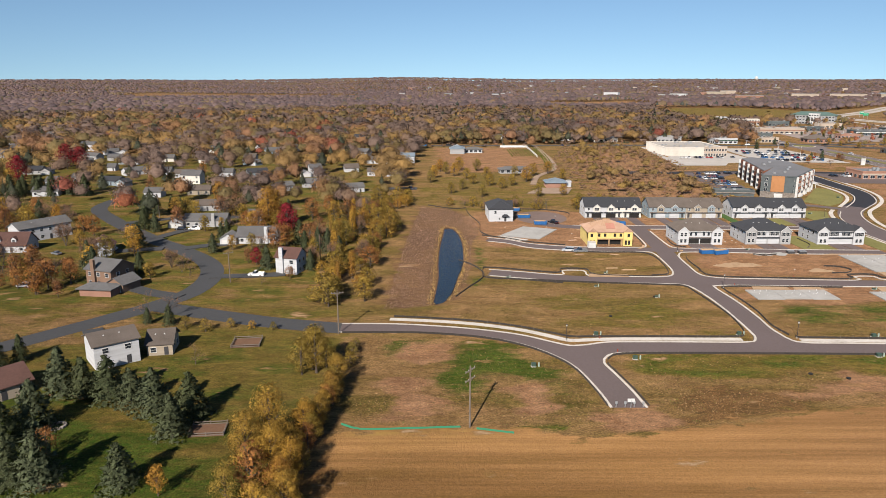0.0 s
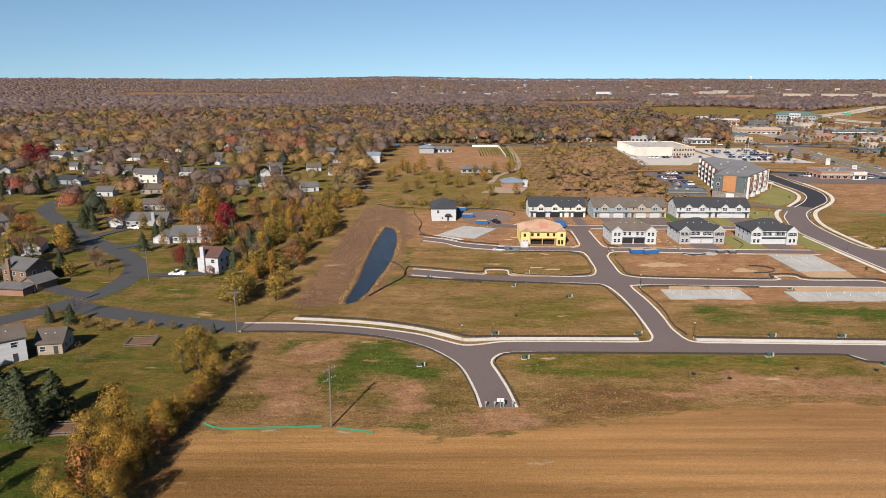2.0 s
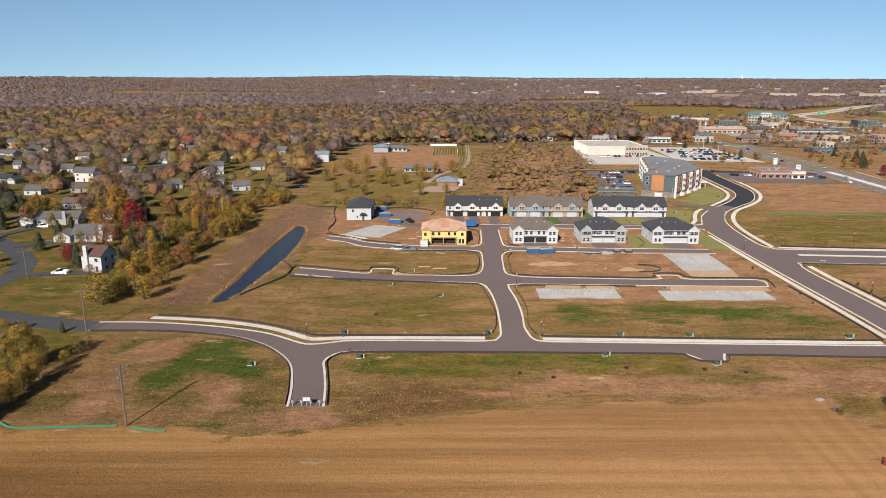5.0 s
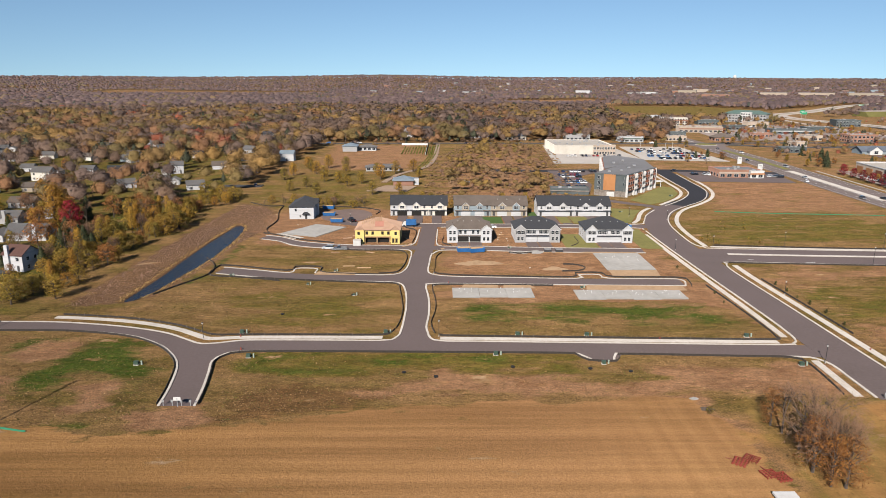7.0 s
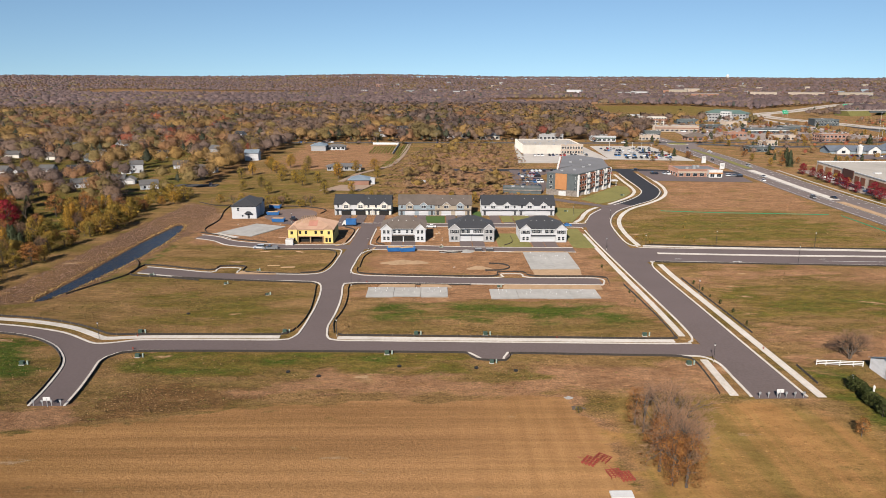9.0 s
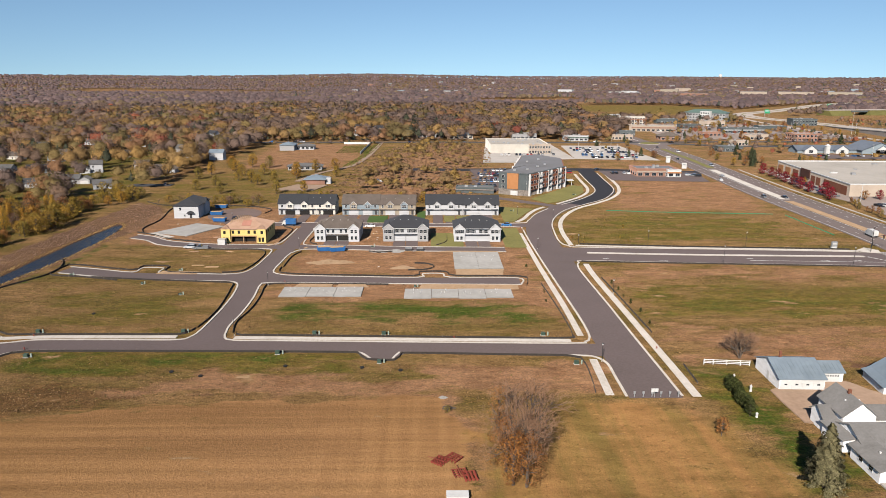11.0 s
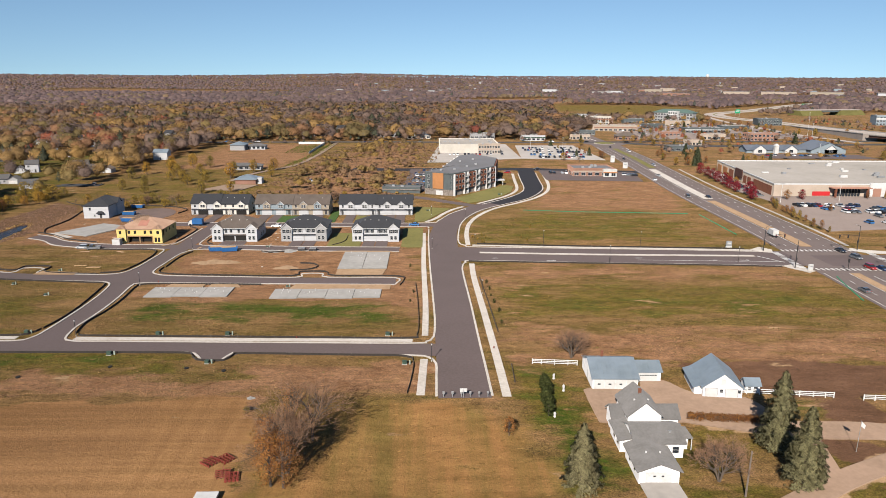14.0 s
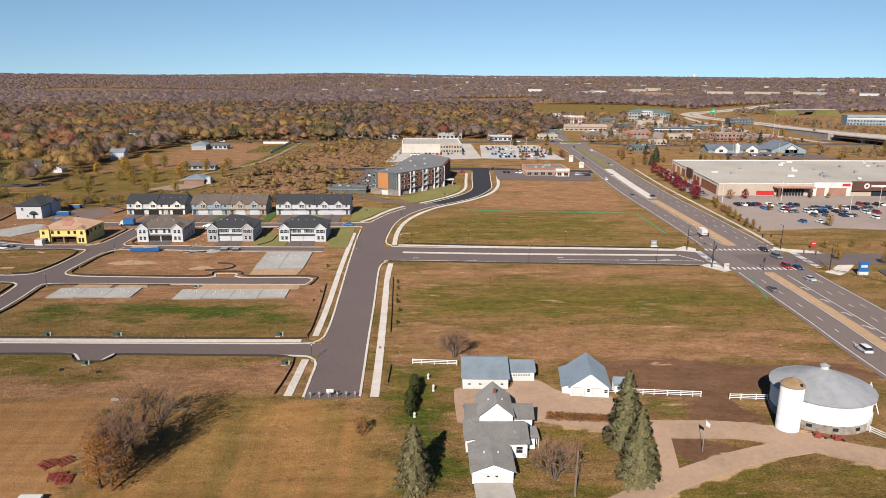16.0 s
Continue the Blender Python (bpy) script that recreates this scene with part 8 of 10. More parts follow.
for i in range(24):
    plant(tr.choice(("bare", "poplar", "poplar", "olive")), -34 + tr.uniform(-14, 5), tr.uniform(215, 340), tr.uniform(8, 13), 0.7)
for x, y, h, k in ((-68.7, 298, 14, "crimson0"), (-68, 243, 7, "crimson0"), (-72, 246, 6, "russet"), (-283.8, 520, 20, "crimson0"), (-274, 521, 18, "crimson0"), (-277, 448, 19, "crimson0"), (-269, 425, 13, "gold0"), (-174, 408, 11, "russet0"), (-122, 372, 13, "gold1"), (-189, 402, 8, "russet0"), (-170, 488, 10, "russet"), (-78, 303, 21, "poplar0"), (-76, 306, 19, "poplar0"), (-82, 310, 14, "gold"), (-64, 175, 4, "bush"), (-58, 178, 3, "bush"), (-52, 177, 2.6, "bush"), (-46, 176, 2.6, "bush"), (-70, 177, 4, "bush"), (-59, 153, 6, "bare"), (-71.5, 112, 6, "russet"), (-46.5, 99.5, 6, "gold"), (-76, 100, 3, "russet"), (-83, 185, 9, "bare"), (-78, 186, 8, "bare"), (-120, 205, 6, "russet"), (-128, 208, 7, "russet"), (-138, 214, 7, "russet"), (-130, 222, 8, "bare"), (-145, 235, 9, "russet"), (-98, 240, 8, "bare"), (-92, 234, 7, "bare"), (-86, 225, 6, "bare"), (-100, 226, 6, "olive"), (-124, 246, 11, "olive"), (-128, 243, 12, "bare"), (-60, 218, 4, "bare"), (-52, 225, 5, "russet"), (-106, 300, 8, "olive"), (-100, 305, 6, "gold"), (-95, 296, 7, "spruce"), (-120, 330, 10, "olive"), (-110, 336, 11, "russet"), (-128, 338, 10, "olive"), (-102, 342, 10, "bare"), (-96, 325, 9, "olive"), (-88, 330, 9, "gold")):
    plant(k, x, y, h)
for i in range(150):
    x, y = tr.uniform(-215, -42), tr.uniform(205, 345)
    if min((x - u) ** 2 + (y - v) ** 2 for u, v, _ in HOUSE_SPOTS) < 105 or inside([(-72, 190), (-76, 225), (-40, 228), (-28, 195)], np.array([x]), np.array([y]))[0] > 0 or inside([(-200, 400), (-190, 350), (-160, 310), (-110, 260), (-90, 200), (-70, 205), (-72, 250), (-100, 285), (-140, 325), (-170, 360), (-172, 400)], np.array([x]), np.array([y]))[0] > 0:
        continue
    plant(tr.choice(("bare", "bare", "olive", "russet", "gold", "bare", "spruce", "russet")), x, y, tr.uniform(6.5, 12), 1.1)
for x, y, h in ((8, 480, 8), (29.7, 436, 7), (44, 436, 7), (55, 453, 9), (63, 481, 8), (19.6, 443, 6), (36.6, 424, 6), (22.7, 393, 7), (55, 393, 7), (12, 420, 6), (5, 405, 6), (30, 470, 7), (-6, 470, 8), (-8, 450, 7), (50, 480, 7), (70, 398, 6), (16, 465, 7), (2, 492, 8), (-2, 505, 8), (12, 510, 9), (25, 508, 8), (75, 492, 8), (80, 460, 7)):
    plant(tr.choice(("olive", "gold", "olive")), x, y, h * 1.2, 1.15)
for i in range(60):
    plant(tr.choice(("bush", "bare", "bush", "olive", "bare")), tr.uniform(-8, 148), tr.uniform(351, 368), tr.uniform(3, 7.5), 1.1)
plant("bare1", 158.4, 113.0, 14.0, 1.25, "large leafless tree with many stems and fine twigs")
plant("bare3", 158.6, 107.5, 13.5, 0.95)
plant("bare0", 158.2, 119.0, 12.5, 1.0)
plant("finerusset0", 157.4, 122.0, 8.6, 1.1, "orange brown leaved tree beside bare ones")
plant("finerusset0", 157.0, 105.6, 11.0, 1.15, "orange brown leaved tree beside bare ones")
plant("finerusset0", 160.0, 100.8, 10.0, 1.15, "orange brown leaved tree beside bare ones")
plant("bare2", 159.8, 105.0, 13.5, 1.0, "large leafless tree with many stems and fine twigs")
plant("finerusset0", 157.8, 101.4, 10.0, 1.1, "orange brown leaved tree beside bare ones")
plant("bare3", 162.4, 116.0, 13.0, 1.15)
plant("bush1", 147.4, 127, 1.6, 1.2)
plant("finespruce0", 209.2, 100.2, 11.8, 1.0)
plant("finespruce1", 246.6, 100.6, 14.2, 1.0)
plant("finespruce0", 247.6, 111.6, 15.6, 0.86, "tall blue green spruce beside the farm drive")
plant("bare2", 232.8, 101.4, 9.0, 1.3)
plant("russet2", 199.2, 117.2, 4.2, 0.9)
for x, y, h in ((203.2, 215.6, 1.5), (203.6, 208.8, 1.3), (203.8, 195.4, 1.6), (204.6, 187.8, 1.4), (203.4, 202, 1.0), (204.2, 178, 1.2), (179.4, 206, 1.2), (178.6, 197, 1.0), (177.8, 236, 1.3)):
    plant("dense0", x, y, h, 1.0, "small green shrub in rough grass by the road")
plant("bare2", 218.6, 154.0, 8.6, 1.3)
for i in range(12):
    plant("dense0", 208.0 + 0.13 * i + 0.3 * math.sin(i), 124.8 + i * 1.15, 3.6, 1.05, "clipped dark green hedge bush on the farm lawn")
for i in range(12):
    plant("russet", 236 + i * 1.25, 122.6 - 0.15 * i, 1.8, 2.1, "low red brown hedge along the farm drive")
for i in range(9):
    a = i / 8
    plant("crimson0", 366 + 9 * a + tr.uniform(-2, 2), 372 + 105 * a, tr.uniform(7, 9), 1.1)
for i in range(14):
    plant(tr.choice(("russet", "olive", "gold")), 356 + tr.uniform(-2, 4) + 12 * i / 14, 290 + 5.5 * i, tr.uniform(3, 5), 0.8)
for x, y, k, h in ((397, 300, "gold", 6), (388, 338, "russet", 4), (383, 372, "russet", 6), (392, 373, "crimson0", 6), (420, 330, "russet", 5), (430, 374, "russet", 4), (440, 374, "gold", 4), (366, 242, "gold", 5), (380, 236, "gold", 5), (372, 261, "bush", 3), (378, 262, "bush", 2), (384, 262, "bush", 3), (391, 262, "bush", 2), (398, 262, "bush", 3), (440, 545, "gold", 6), (446, 545, "gold", 6), (452, 545, "gold", 6), (434, 540, "spruce", 7), (460, 548, "spruce", 7), (405, 560, "spruce", 11), (398, 540, "spruce", 11), (410, 600, "spruce", 10), (388, 520, "spruce", 9), (560, 560, "olive", 8), (572, 575, "bare", 12), (590, 560, "bare", 12), (610, 580, "olive", 9), (640, 560, "bare", 11), (380, 430, "gold", 5), (383, 450, "gold", 5), (560, 700, "spruce", 11), (510, 735, "gold", 8), (520, 740, "gold", 8), (530, 735, "gold", 8)):
    plant(k, x, y, h)
for i in range(75):
    plant(tr.choice(("russet", "gold", "bare", "spruce", "olive", "russet", "bare")), tr.uniform(395, 680), tr.uniform(620, 990), tr.uniform(5, 9.5), 1.1)
for i in range(16):
    plant("bush" if i % 3 else "olive", 206 + tr.uniform(-4, 3) + (0 if i % 2 else 30 * tr.random()), 270 + 55 * tr.random() * (0.3 if i % 2 else 1), tr.uniform(0.8, 1.6), 0.8, "low shrub in rough grass beside the road")
for i in range(54):
    u = tr.random()
    side = tr.choice((-1, 1))
    y = 500 + 480 * u
    plant(tr.choice(("russet", "gold", "spruce", "olive", "bare", "russet")), 351 + 0.07 * (y - 520) + side * tr.uniform(20, 60), y, tr.uniform(4, 8), 1.1)
HEDGE = foliage("clipped_hedge", [(0, (0.12, 0.15, 0.03)), (1, (0.14, 0.17, 0.035))], 0.4)
hl = spline([(352, 230), (358, 224), (364, 215), (372, 200), (384, 186), (400, 175)], 0.5)
hc = np.array([(x, y, 0.6, 0.75, 16) for x, y in hl])
tagged(new("hedge", leaf_mesh("hedge", hc, 1, 0.16, HEDGE, 5)), "low yellow green clipped hedge round a yard", "hedge", "", "stuff")

# ---- vehicles ----
TYRE = surface("tyre_rubber", (0.02, 0.02, 0.02), (0.03, 0.03, 0.03), 0.9, 4, 1)
LAMP_GLASS = surface("lamp_glass", (0.7, 0.7, 0.68), (0.6, 0.6, 0.58), 0.2, 4, 1)
TAIL_RED = surface("tail_light_red", (0.35, 0.01, 0.01), (0.28, 0.01, 0.01), 0.3, 4, 1)


def car_paint(name, c):
    m, n, l, p = shader(name)
    p.inputs["Base Color"].default_value = rgba(c)
    p.inputs["Roughness"].default_value = 0.25
    p.inputs["Coat Weight"].default_value = 0.6
    return m


PAINTS = [car_paint(f"car_{nm}", c) for nm, c in (("white", (0.75, 0.75, 0.74)), ("black", (0.015, 0.015, 0.018)), ("silver", (0.42, 0.43, 0.44)), ("grey", (0.14, 0.145, 0.15)), ("navy", (0.02, 0.035, 0.09)), ("red", (0.3, 0.02, 0.02)), ("blue", (0.04, 0.14, 0.33)), ("tan", (0.35, 0.3, 0.23)))]
PAINT_NAMES = ["white", "black", "silver", "dark grey", "navy blue", "red", "blue", "tan"]
CAR_MESHES = {}


def car_meshes(kind):
    """Meshes of one body style, nose towards +y: body, glass, roof, wheel, lamps."""
    L, W, H = {"sedan": (4.7, 1.82, 1.45), "suv": (4.8, 1.92, 1.75), "pickup": (5.7, 2.0, 1.85)}[kind]
    a, b = L / 2, W / 2
    body = Shape()
    prof = [(-a, 0.45), (-a + 0.06, 0.88), (-a * 0.55, 0.98), (a * 0.42, 0.96), (a - 0.12, 0.78), (a, 0.42), (a - 0.1, 0.24), (-a + 0.1, 0.24)]
    body.hull([(-b, y, z) for y, z in prof][::-1], [(b, y, z) for y, z in prof][::-1])
    if kind == "pickup":
        cab, roof = (-0.5, 1.25, -0.15, 0.75), H
        body.box(-b, -b + 0.12, -a + 0.05, -0.45, 0.95, 1.2).box(b - 0.12, b, -a + 0.05, -0.45, 0.95, 1.2).box(-b, b, -a + 0.02, -a + 0.14, 0.9, 1.2)
    elif kind == "suv":
        cab, roof = (-a + 0.1, 1.2, -a + 0.4, 0.55), H
    else:
        cab, roof = (-a * 0.72, 1.15, -a * 0.42, 0.35), H
    y0, y1, y2, y3 = cab
    glass = Shape().hull([(-b + 0.06, y0, 0.95), (b - 0.06, y0, 0.95), (b - 0.06, y1, 0.93), (-b + 0.06, y1, 0.93)], [(-b + 0.24, y2, roof - 0.07), (b - 0.24, y2, roof - 0.07), (b - 0.24, y3, roof - 0.07), (-b + 0.24, y3, roof - 0.07)])
    top = Shape().hull([(-b + 0.22, y2 - 0.03, roof - 0.08), (b - 0.22, y2 - 0.03, roof - 0.08), (b - 0.22, y3 + 0.04, roof - 0.08), (-b + 0.22, y3 + 0.04, roof - 0.08)], [(-b + 0.3, y2 + 0.1, roof), (b - 0.3, y2 + 0.1, roof), (b - 0.3, y3 - 0.1, roof), (-b + 0.3, y3 - 0.1, roof)])
    wheel = Shape().tube((-0.11, 0, 0), (0.11, 0, 0), 0.34, 0.34, 12)
    rim = Shape().tube((-0.12, 0, 0), (0.12, 0, 0), 0.2, 0.2, 8)
    lamp = Shape().box(-0.2, 0.2, -0.03, 0.03, -0.08, 0.08)
    CAR_MESHES[kind] = dict(L=L, W=W, body=[mesh_of("car_body", body, p) for p in PAINTS], top=[mesh_of("car_roof", top, p) for p in PAINTS], glass=mesh_of("car_glass", glass, GLASS), wheel=mesh_of("wheel", wheel, TYRE), rim=mesh_of("rim", rim, STEEL), lamp=mesh_of("lamp", lamp, LAMP_GLASS), tail=mesh_of("tail", lamp, TAIL_RED))


for k in ("sedan", "suv", "pickup"):
    car_meshes(k)


def car(kind, paint, x, y, turn, where, z=0.06, near=False):
    c = CAR_MESHES[kind]
    word = {"sedan": "saloon car", "suv": "sport utility car", "pickup": "pickup truck"}[kind]
    t = thing({"sedan": "car", "suv": "suv", "pickup": "pickup_truck"}[kind], f"{PAINT_NAMES[paint]} {word} {where}", "car", pose(x, y, z, 0, 0, turn), "vehicles")
    part("body", c["body"][paint], None, t)
    part("cabin_glass", c["glass"], None, t)
    part("roof", c["top"][paint], None, t)
    if y > 352 and not near:
        return t
    for sx in (-1, 1):
        for sy in (-0.3, 0.31):
            w = part("wheel", c["wheel"], None, t)
            w.location = (sx * (c["W"] / 2 - 0.1), sy * c["L"], 0.34)
            if near:
                part("rim", c["rim"], None, w)
        if near:
            part("headlight", c["lamp"], None, t).location = (sx * (c["W"] / 2 - 0.3), c["L"] / 2 - 0.02, 0.66)
            part("tail_light", c["tail"], None, t).location = (sx * (c["W"] / 2 - 0.3), -c["L"] / 2, 0.7)
    return t


def truck(x, y, turn, label, body, cab, L=6.5, h=2.9):
    t = thing("box_truck", label, "truck", pose(x, y, 0.1, 0, 0, turn), "vehicles")
    part("box", Shape().box(-1.15, 1.15, -L / 2, L / 2 - 1.9, 0.7, h), body, t)
    part("cab", Shape().hull([(-1.05, L / 2 - 1.85, 0.5), (1.05, L / 2 - 1.85, 0.5), (1.05, L / 2, 0.5), (-1.05, L / 2, 0.5)], [(-1.0, L / 2 - 1.85, 2.2), (1.0, L / 2 - 1.85, 2.2), (1.0, L / 2 - 0.8, 2.2), (-1.0, L / 2 - 0.8, 2.2)]), cab, t)
    part("windscreen", Shape().hull([(-0.92, L / 2 - 0.26, 1.35), (0.92, L / 2 - 0.26, 1.35), (0.92, L / 2 - 0.3, 1.3), (-0.92, L / 2 - 0.3, 1.3)], [(-0.9, L / 2 - 0.72, 2.1), (0.9, L / 2 - 0.72, 2.1), (0.9, L / 2 - 0.8, 2.1), (-0.9, L / 2 - 0.8, 2.1)]), GLASS, t)
    for sx in (-0.95, 0.95):
        for yy in (-L / 2 + 1.2, L / 2 - 1.0):
            part("wheel", Shape().tube((sx - 0.14, yy, 0.45), (sx + 0.14, yy, 0.45), 0.45, 0.45, 12), TYRE, t)


vr = random.Random(3)
kinds = ("sedan", "suv", "suv", "sedan", "pickup")


def any_paint():
    return vr.choice((0, 0, 1, 1, 2, 3, 3, 4, 5, 6, 1, 2))


def park(p0, p1, count, turn, where, fill=0.8):
    for i in range(count):
        if vr.random() < fill:
            u = (i + 0.5) / count
            car(vr.choice(kinds), any_paint(), p0[0] + (p1[0] - p0[0]) * u, p0[1] + (p1[1] - p0[1]) * u, turn + vr.choice((0, 180)) + vr.uniform(-2, 2), where, 0.28)


LOTW = "parked in a busy shop car park"
for a, b, n, f in (((377, 352), (410, 350), 12, 0.9), ((378, 343), (408, 341), 11, 0.6), ((392, 334), (424, 332), 11, 0.9), ((394, 324), (424, 322), 11, 0.5), ((412, 342), (444, 341), 12, 0.9), ((416, 331), (446, 330), 11, 0.8), ((426, 318), (450, 317), 9, 0.8), ((440, 352), (480, 351), 14, 0.8), ((452, 340), (490, 339), 13, 0.7), ((380, 309), (404, 308), 9, 0.45), ((450, 325), (490, 324), 12, 0.6)):
    park(a, b, n, 3, LOTW, f * 0.72)
park((372, 378), (384, 470), 26, 80, "parked along a shop's side wall", 0.75)
for y, n in ((572, 20), (590, 18), (610, 18), (628, 18), (645, 16)):
    park((272, y), (320, y), n, 0, "parked on pale concrete before a shop", 0.55)
park((202, 590), (250, 592), 15, 0, "parked before a cream shop", 0.7)
for a, b, n in (((175, 490), (206, 490), 11), ((175, 472), (190, 472), 6), ((176, 464), (190, 464), 6), ((175, 446), (189, 446), 6), ((174, 438), (188, 438), 6), ((172, 420), (184, 420), 5)):
    park(a, b, n, 2, "parked beside the apartment block", 0.85)
park((266, 478), (282, 476), 6, 0, "parked beside a restaurant", 0.8)
park((316, 470), (326, 462), 4, 80, "parked beside a restaurant", 0.8)
park((475, 588), (545, 582), 22, 0, "parked before a church", 0.6)
for i in range(24):
    car(vr.choice(kinds), any_paint(), vr.uniform(410, 620), vr.uniform(770, 970), vr.choice((0, 90)), "parked among far shops", 0.28)
for x, y, tn, k, p in ((320.6, 155.5, -4, "suv", 0), (344.8, 256, 185, "sedan", 1), (341.2, 231.6, 182, "suv", 5), (344.6, 245.5, 186, "suv", 3), (350.6, 378, 186, "sedan", 1), (355, 463, 187, "sedan", 2), (341, 216, 183, "sedan", 2), (344.4, 230, 182, "sedan", 4), (322.5, 205, -3, "sedan", 3), (340, 380, 173, "suv", 3), (346, 445, 173, "sedan", 0), (372, 520, 187, "suv", 2), (362, 560, 173, "sedan", 1), (386, 620, 187, "suv", 0), (380, 655, 173, "sedan", 1)):
    car(k, p, x + float(np.interp(y, [256, 300, 340, 378, 420, 520, 610, 700], [0, -2.4, -6, -9, -12, -15.5, -19.5, -24])), y, tn, "on the highway", 0.2, True)
truck(331.8, 284, -6, "white delivery truck on the highway", TRIM, TRIM, 7.0, 3.0)
truck(79.5, 306.5, 90, "blue and white delivery truck on a new street", BLUE_BIN, TRIM, 6.5, 3.1)
for x, y, tn, k, p, wh in ((49.4, 263.8, 84, "suv", 2, "beside a building site"), (54.0, 262.6, 96, "pickup", 3, "beside a building site"), (-112, 304.5, 80, "pickup", 0, "on a suburban driveway"), (-118, 303, 75, "suv", 1, "on a suburban driveway"), (-64.5, 229.2, 85, "pickup", 0, "on a suburban driveway"), (-132, 266, 100, "sedan", 2, "on a suburban driveway"), (-150, 259, 60, "sedan", 3, "beside a suburban house"), (-137, 216, 80, "suv", 2, "beside trees"), (104.5, 306.6, 92, "pickup", 0, "on the new street"), (116.5, 302.8, 90, "sedan", 0, "parked on the new street"), (178, 305.5, 88, "sedan", 6, "on the new street"), (52, 318, 30, "pickup", 1, "beside blue skips"), (-20, 424, 10, "suv", 3, "in a yard"), (110, 438, 70, "pickup", 2, "in the scrub"), (240, 480, 90, "suv", 5, "on the service road"), (264, 498, 90, "sedan", 1, "on the service road"), (290, 492, 90, "sedan", 3, "on the service road")):
    car(k, p, x, y, tn, wh, 0.1, True)
for i in range(18):
    u = vr.random()
    car(vr.choice(kinds), any_paint(), -200 + 600 * u, 706.5 + vr.choice((-2.4, 2.4)) + 3 * u, 90 if vr.random() < 0.5 else 270, "on the cross road", 0.3)

# ---- building site clutter ----


def skip(x, y, turn, label="blue steel rubbish skip on bare dirt"):
    t = thing("skip", label, "skip", pose(x, y, 0, 0, 0, turn), "blue skips")
    part("body", Shape().hull([(-2.7, -1.1, 0.2), (2.7, -1.1, 0.2), (2.7, 1.1, 0.2), (-2.7, 1.1, 0.2)], [(-3.1, -1.2, 1.7), (3.1, -1.2, 1.7), (3.1, 1.2, 1.7), (-3.1, 1.2, 1.7)]), BLUE_BIN, t)
    part("rubbish", Shape().box(-2.6, 2.4, -0.95, 0.95, 1.7, 1.85), LUMBER, t)
    for i in range(7):
        part("rib", Shape().box(-2.7 + 0.9 * i - 0.06, -2.7 + 0.9 * i + 0.06, -1.27, -1.15, 0.3, 1.7), BLUE_BIN, t)


for a in ((36.5, 349, -4), (39.5, 331, 2), (45.5, 315.5, -2), (102.8, 259.6, 5), (107.6, 259.2, 14)):
    skip(*a)
for x, y, lab in ((135.2, 259.8, "dark portable toilet and stacked blocks"), (139.6, 259.6, "dark pallet stack under a pale sheet")):
    t = thing("pallet_stack", lab, "building material", pose(x, y, 0), "pallet stacks")
    part("pallet", Shape().box(-1.5, 1.5, -1, 1, 0, 0.16), LUMBER, t)
    part("load", Shape().box(-1.4, 1.4, -0.9, 0.9, 0.16, 1.1), SHUTTER, t)
    part("sheet", Shape().box(-1.3, 1.3, -0.8, 0.8, 1.1, 1.22), STEEL, t)


def heap(x, y, r, h, material, label, seed, name="mound"):
    g = random.Random(seed)
    s = Shape()
    n, rings = 22, 5
    v = [(0, 0, h)]
    f = []
    for k in range(1, rings + 1):
        q = k / rings
        for i in range(n):
            a = 2 * math.pi * i / n
            j = 1 + 0.22 * math.sin(3 * a + seed) + g.uniform(-0.1, 0.1)
            v.append((1.7 * r * q * j * math.cos(a), r * q * j * math.sin(a), max(-0.05, h * (1 - q) ** 1.1 * g.uniform(0.7, 1.15)) if k < rings else -0.08))
    for i in range(n):
        f.append((0, 1 + i, 1 + (i + 1) % n))
        for k in range(rings - 1):
            a, b = 1 + k * n, 1 + (k + 1) * n
            f.append((a + i, b + i, b + (i + 1) % n, a + (i + 1) % n))
    t = tagged(new(name, mesh_of(name, s.add(v, f), material)), label, "heap")
    t.matrix_basis = pose(x, y, 0.02)


for a in ((107, 243, 2.8, 1.1, SAND, "pale tan sand heap on bare dirt", 1), (112, 242.5, 2.4, 0.9, SAND, "pale tan sand heap on bare dirt", 2), (102.5, 242, 2.2, 0.7, SAND, "pale tan sand heap on bare dirt", 5), (134, 235.4, 2.6, 0.6, SAND, "low pale gravel heap on bare dirt", 3), (124, 258.4, 2.0, 0.8, SLAB, "grey rubble heap beside a kerb", 4), (130.5, 259, 2.2, 0.9, SLAB, "pale rubble heap beside a kerb", 6), (146.6, 133.5, 0.6, 0.5, SLAB, "pale boulder heap at the field edge", 7), (147.6, 129, 0.9, 0.35, BARK, "grey stone heap at the field edge", 8)):
    heap(*a)


def silt_fence(line, label="black silt fence with wooden stakes along a kerb", group="silt fences", back=False):
    t = thing("silt_fence", label, "silt fence", pose(0, 0, 0), group)
    p = spline(line, 1.5)
    part("fabric", ribbon(Shape(), p, -0.03, 0.03, 0.0, 0.55), FABRIC, t)
    d = 0.0
    for i in range(1, len(p)):
        d += np.linalg.norm(p[i] - p[i - 1])
        if d > 2.6:
            d = 0.0
            x, y = p[i]
            part("stake", STAKE, None, t).location = (x, y + (0.14 if back else 0), 0)


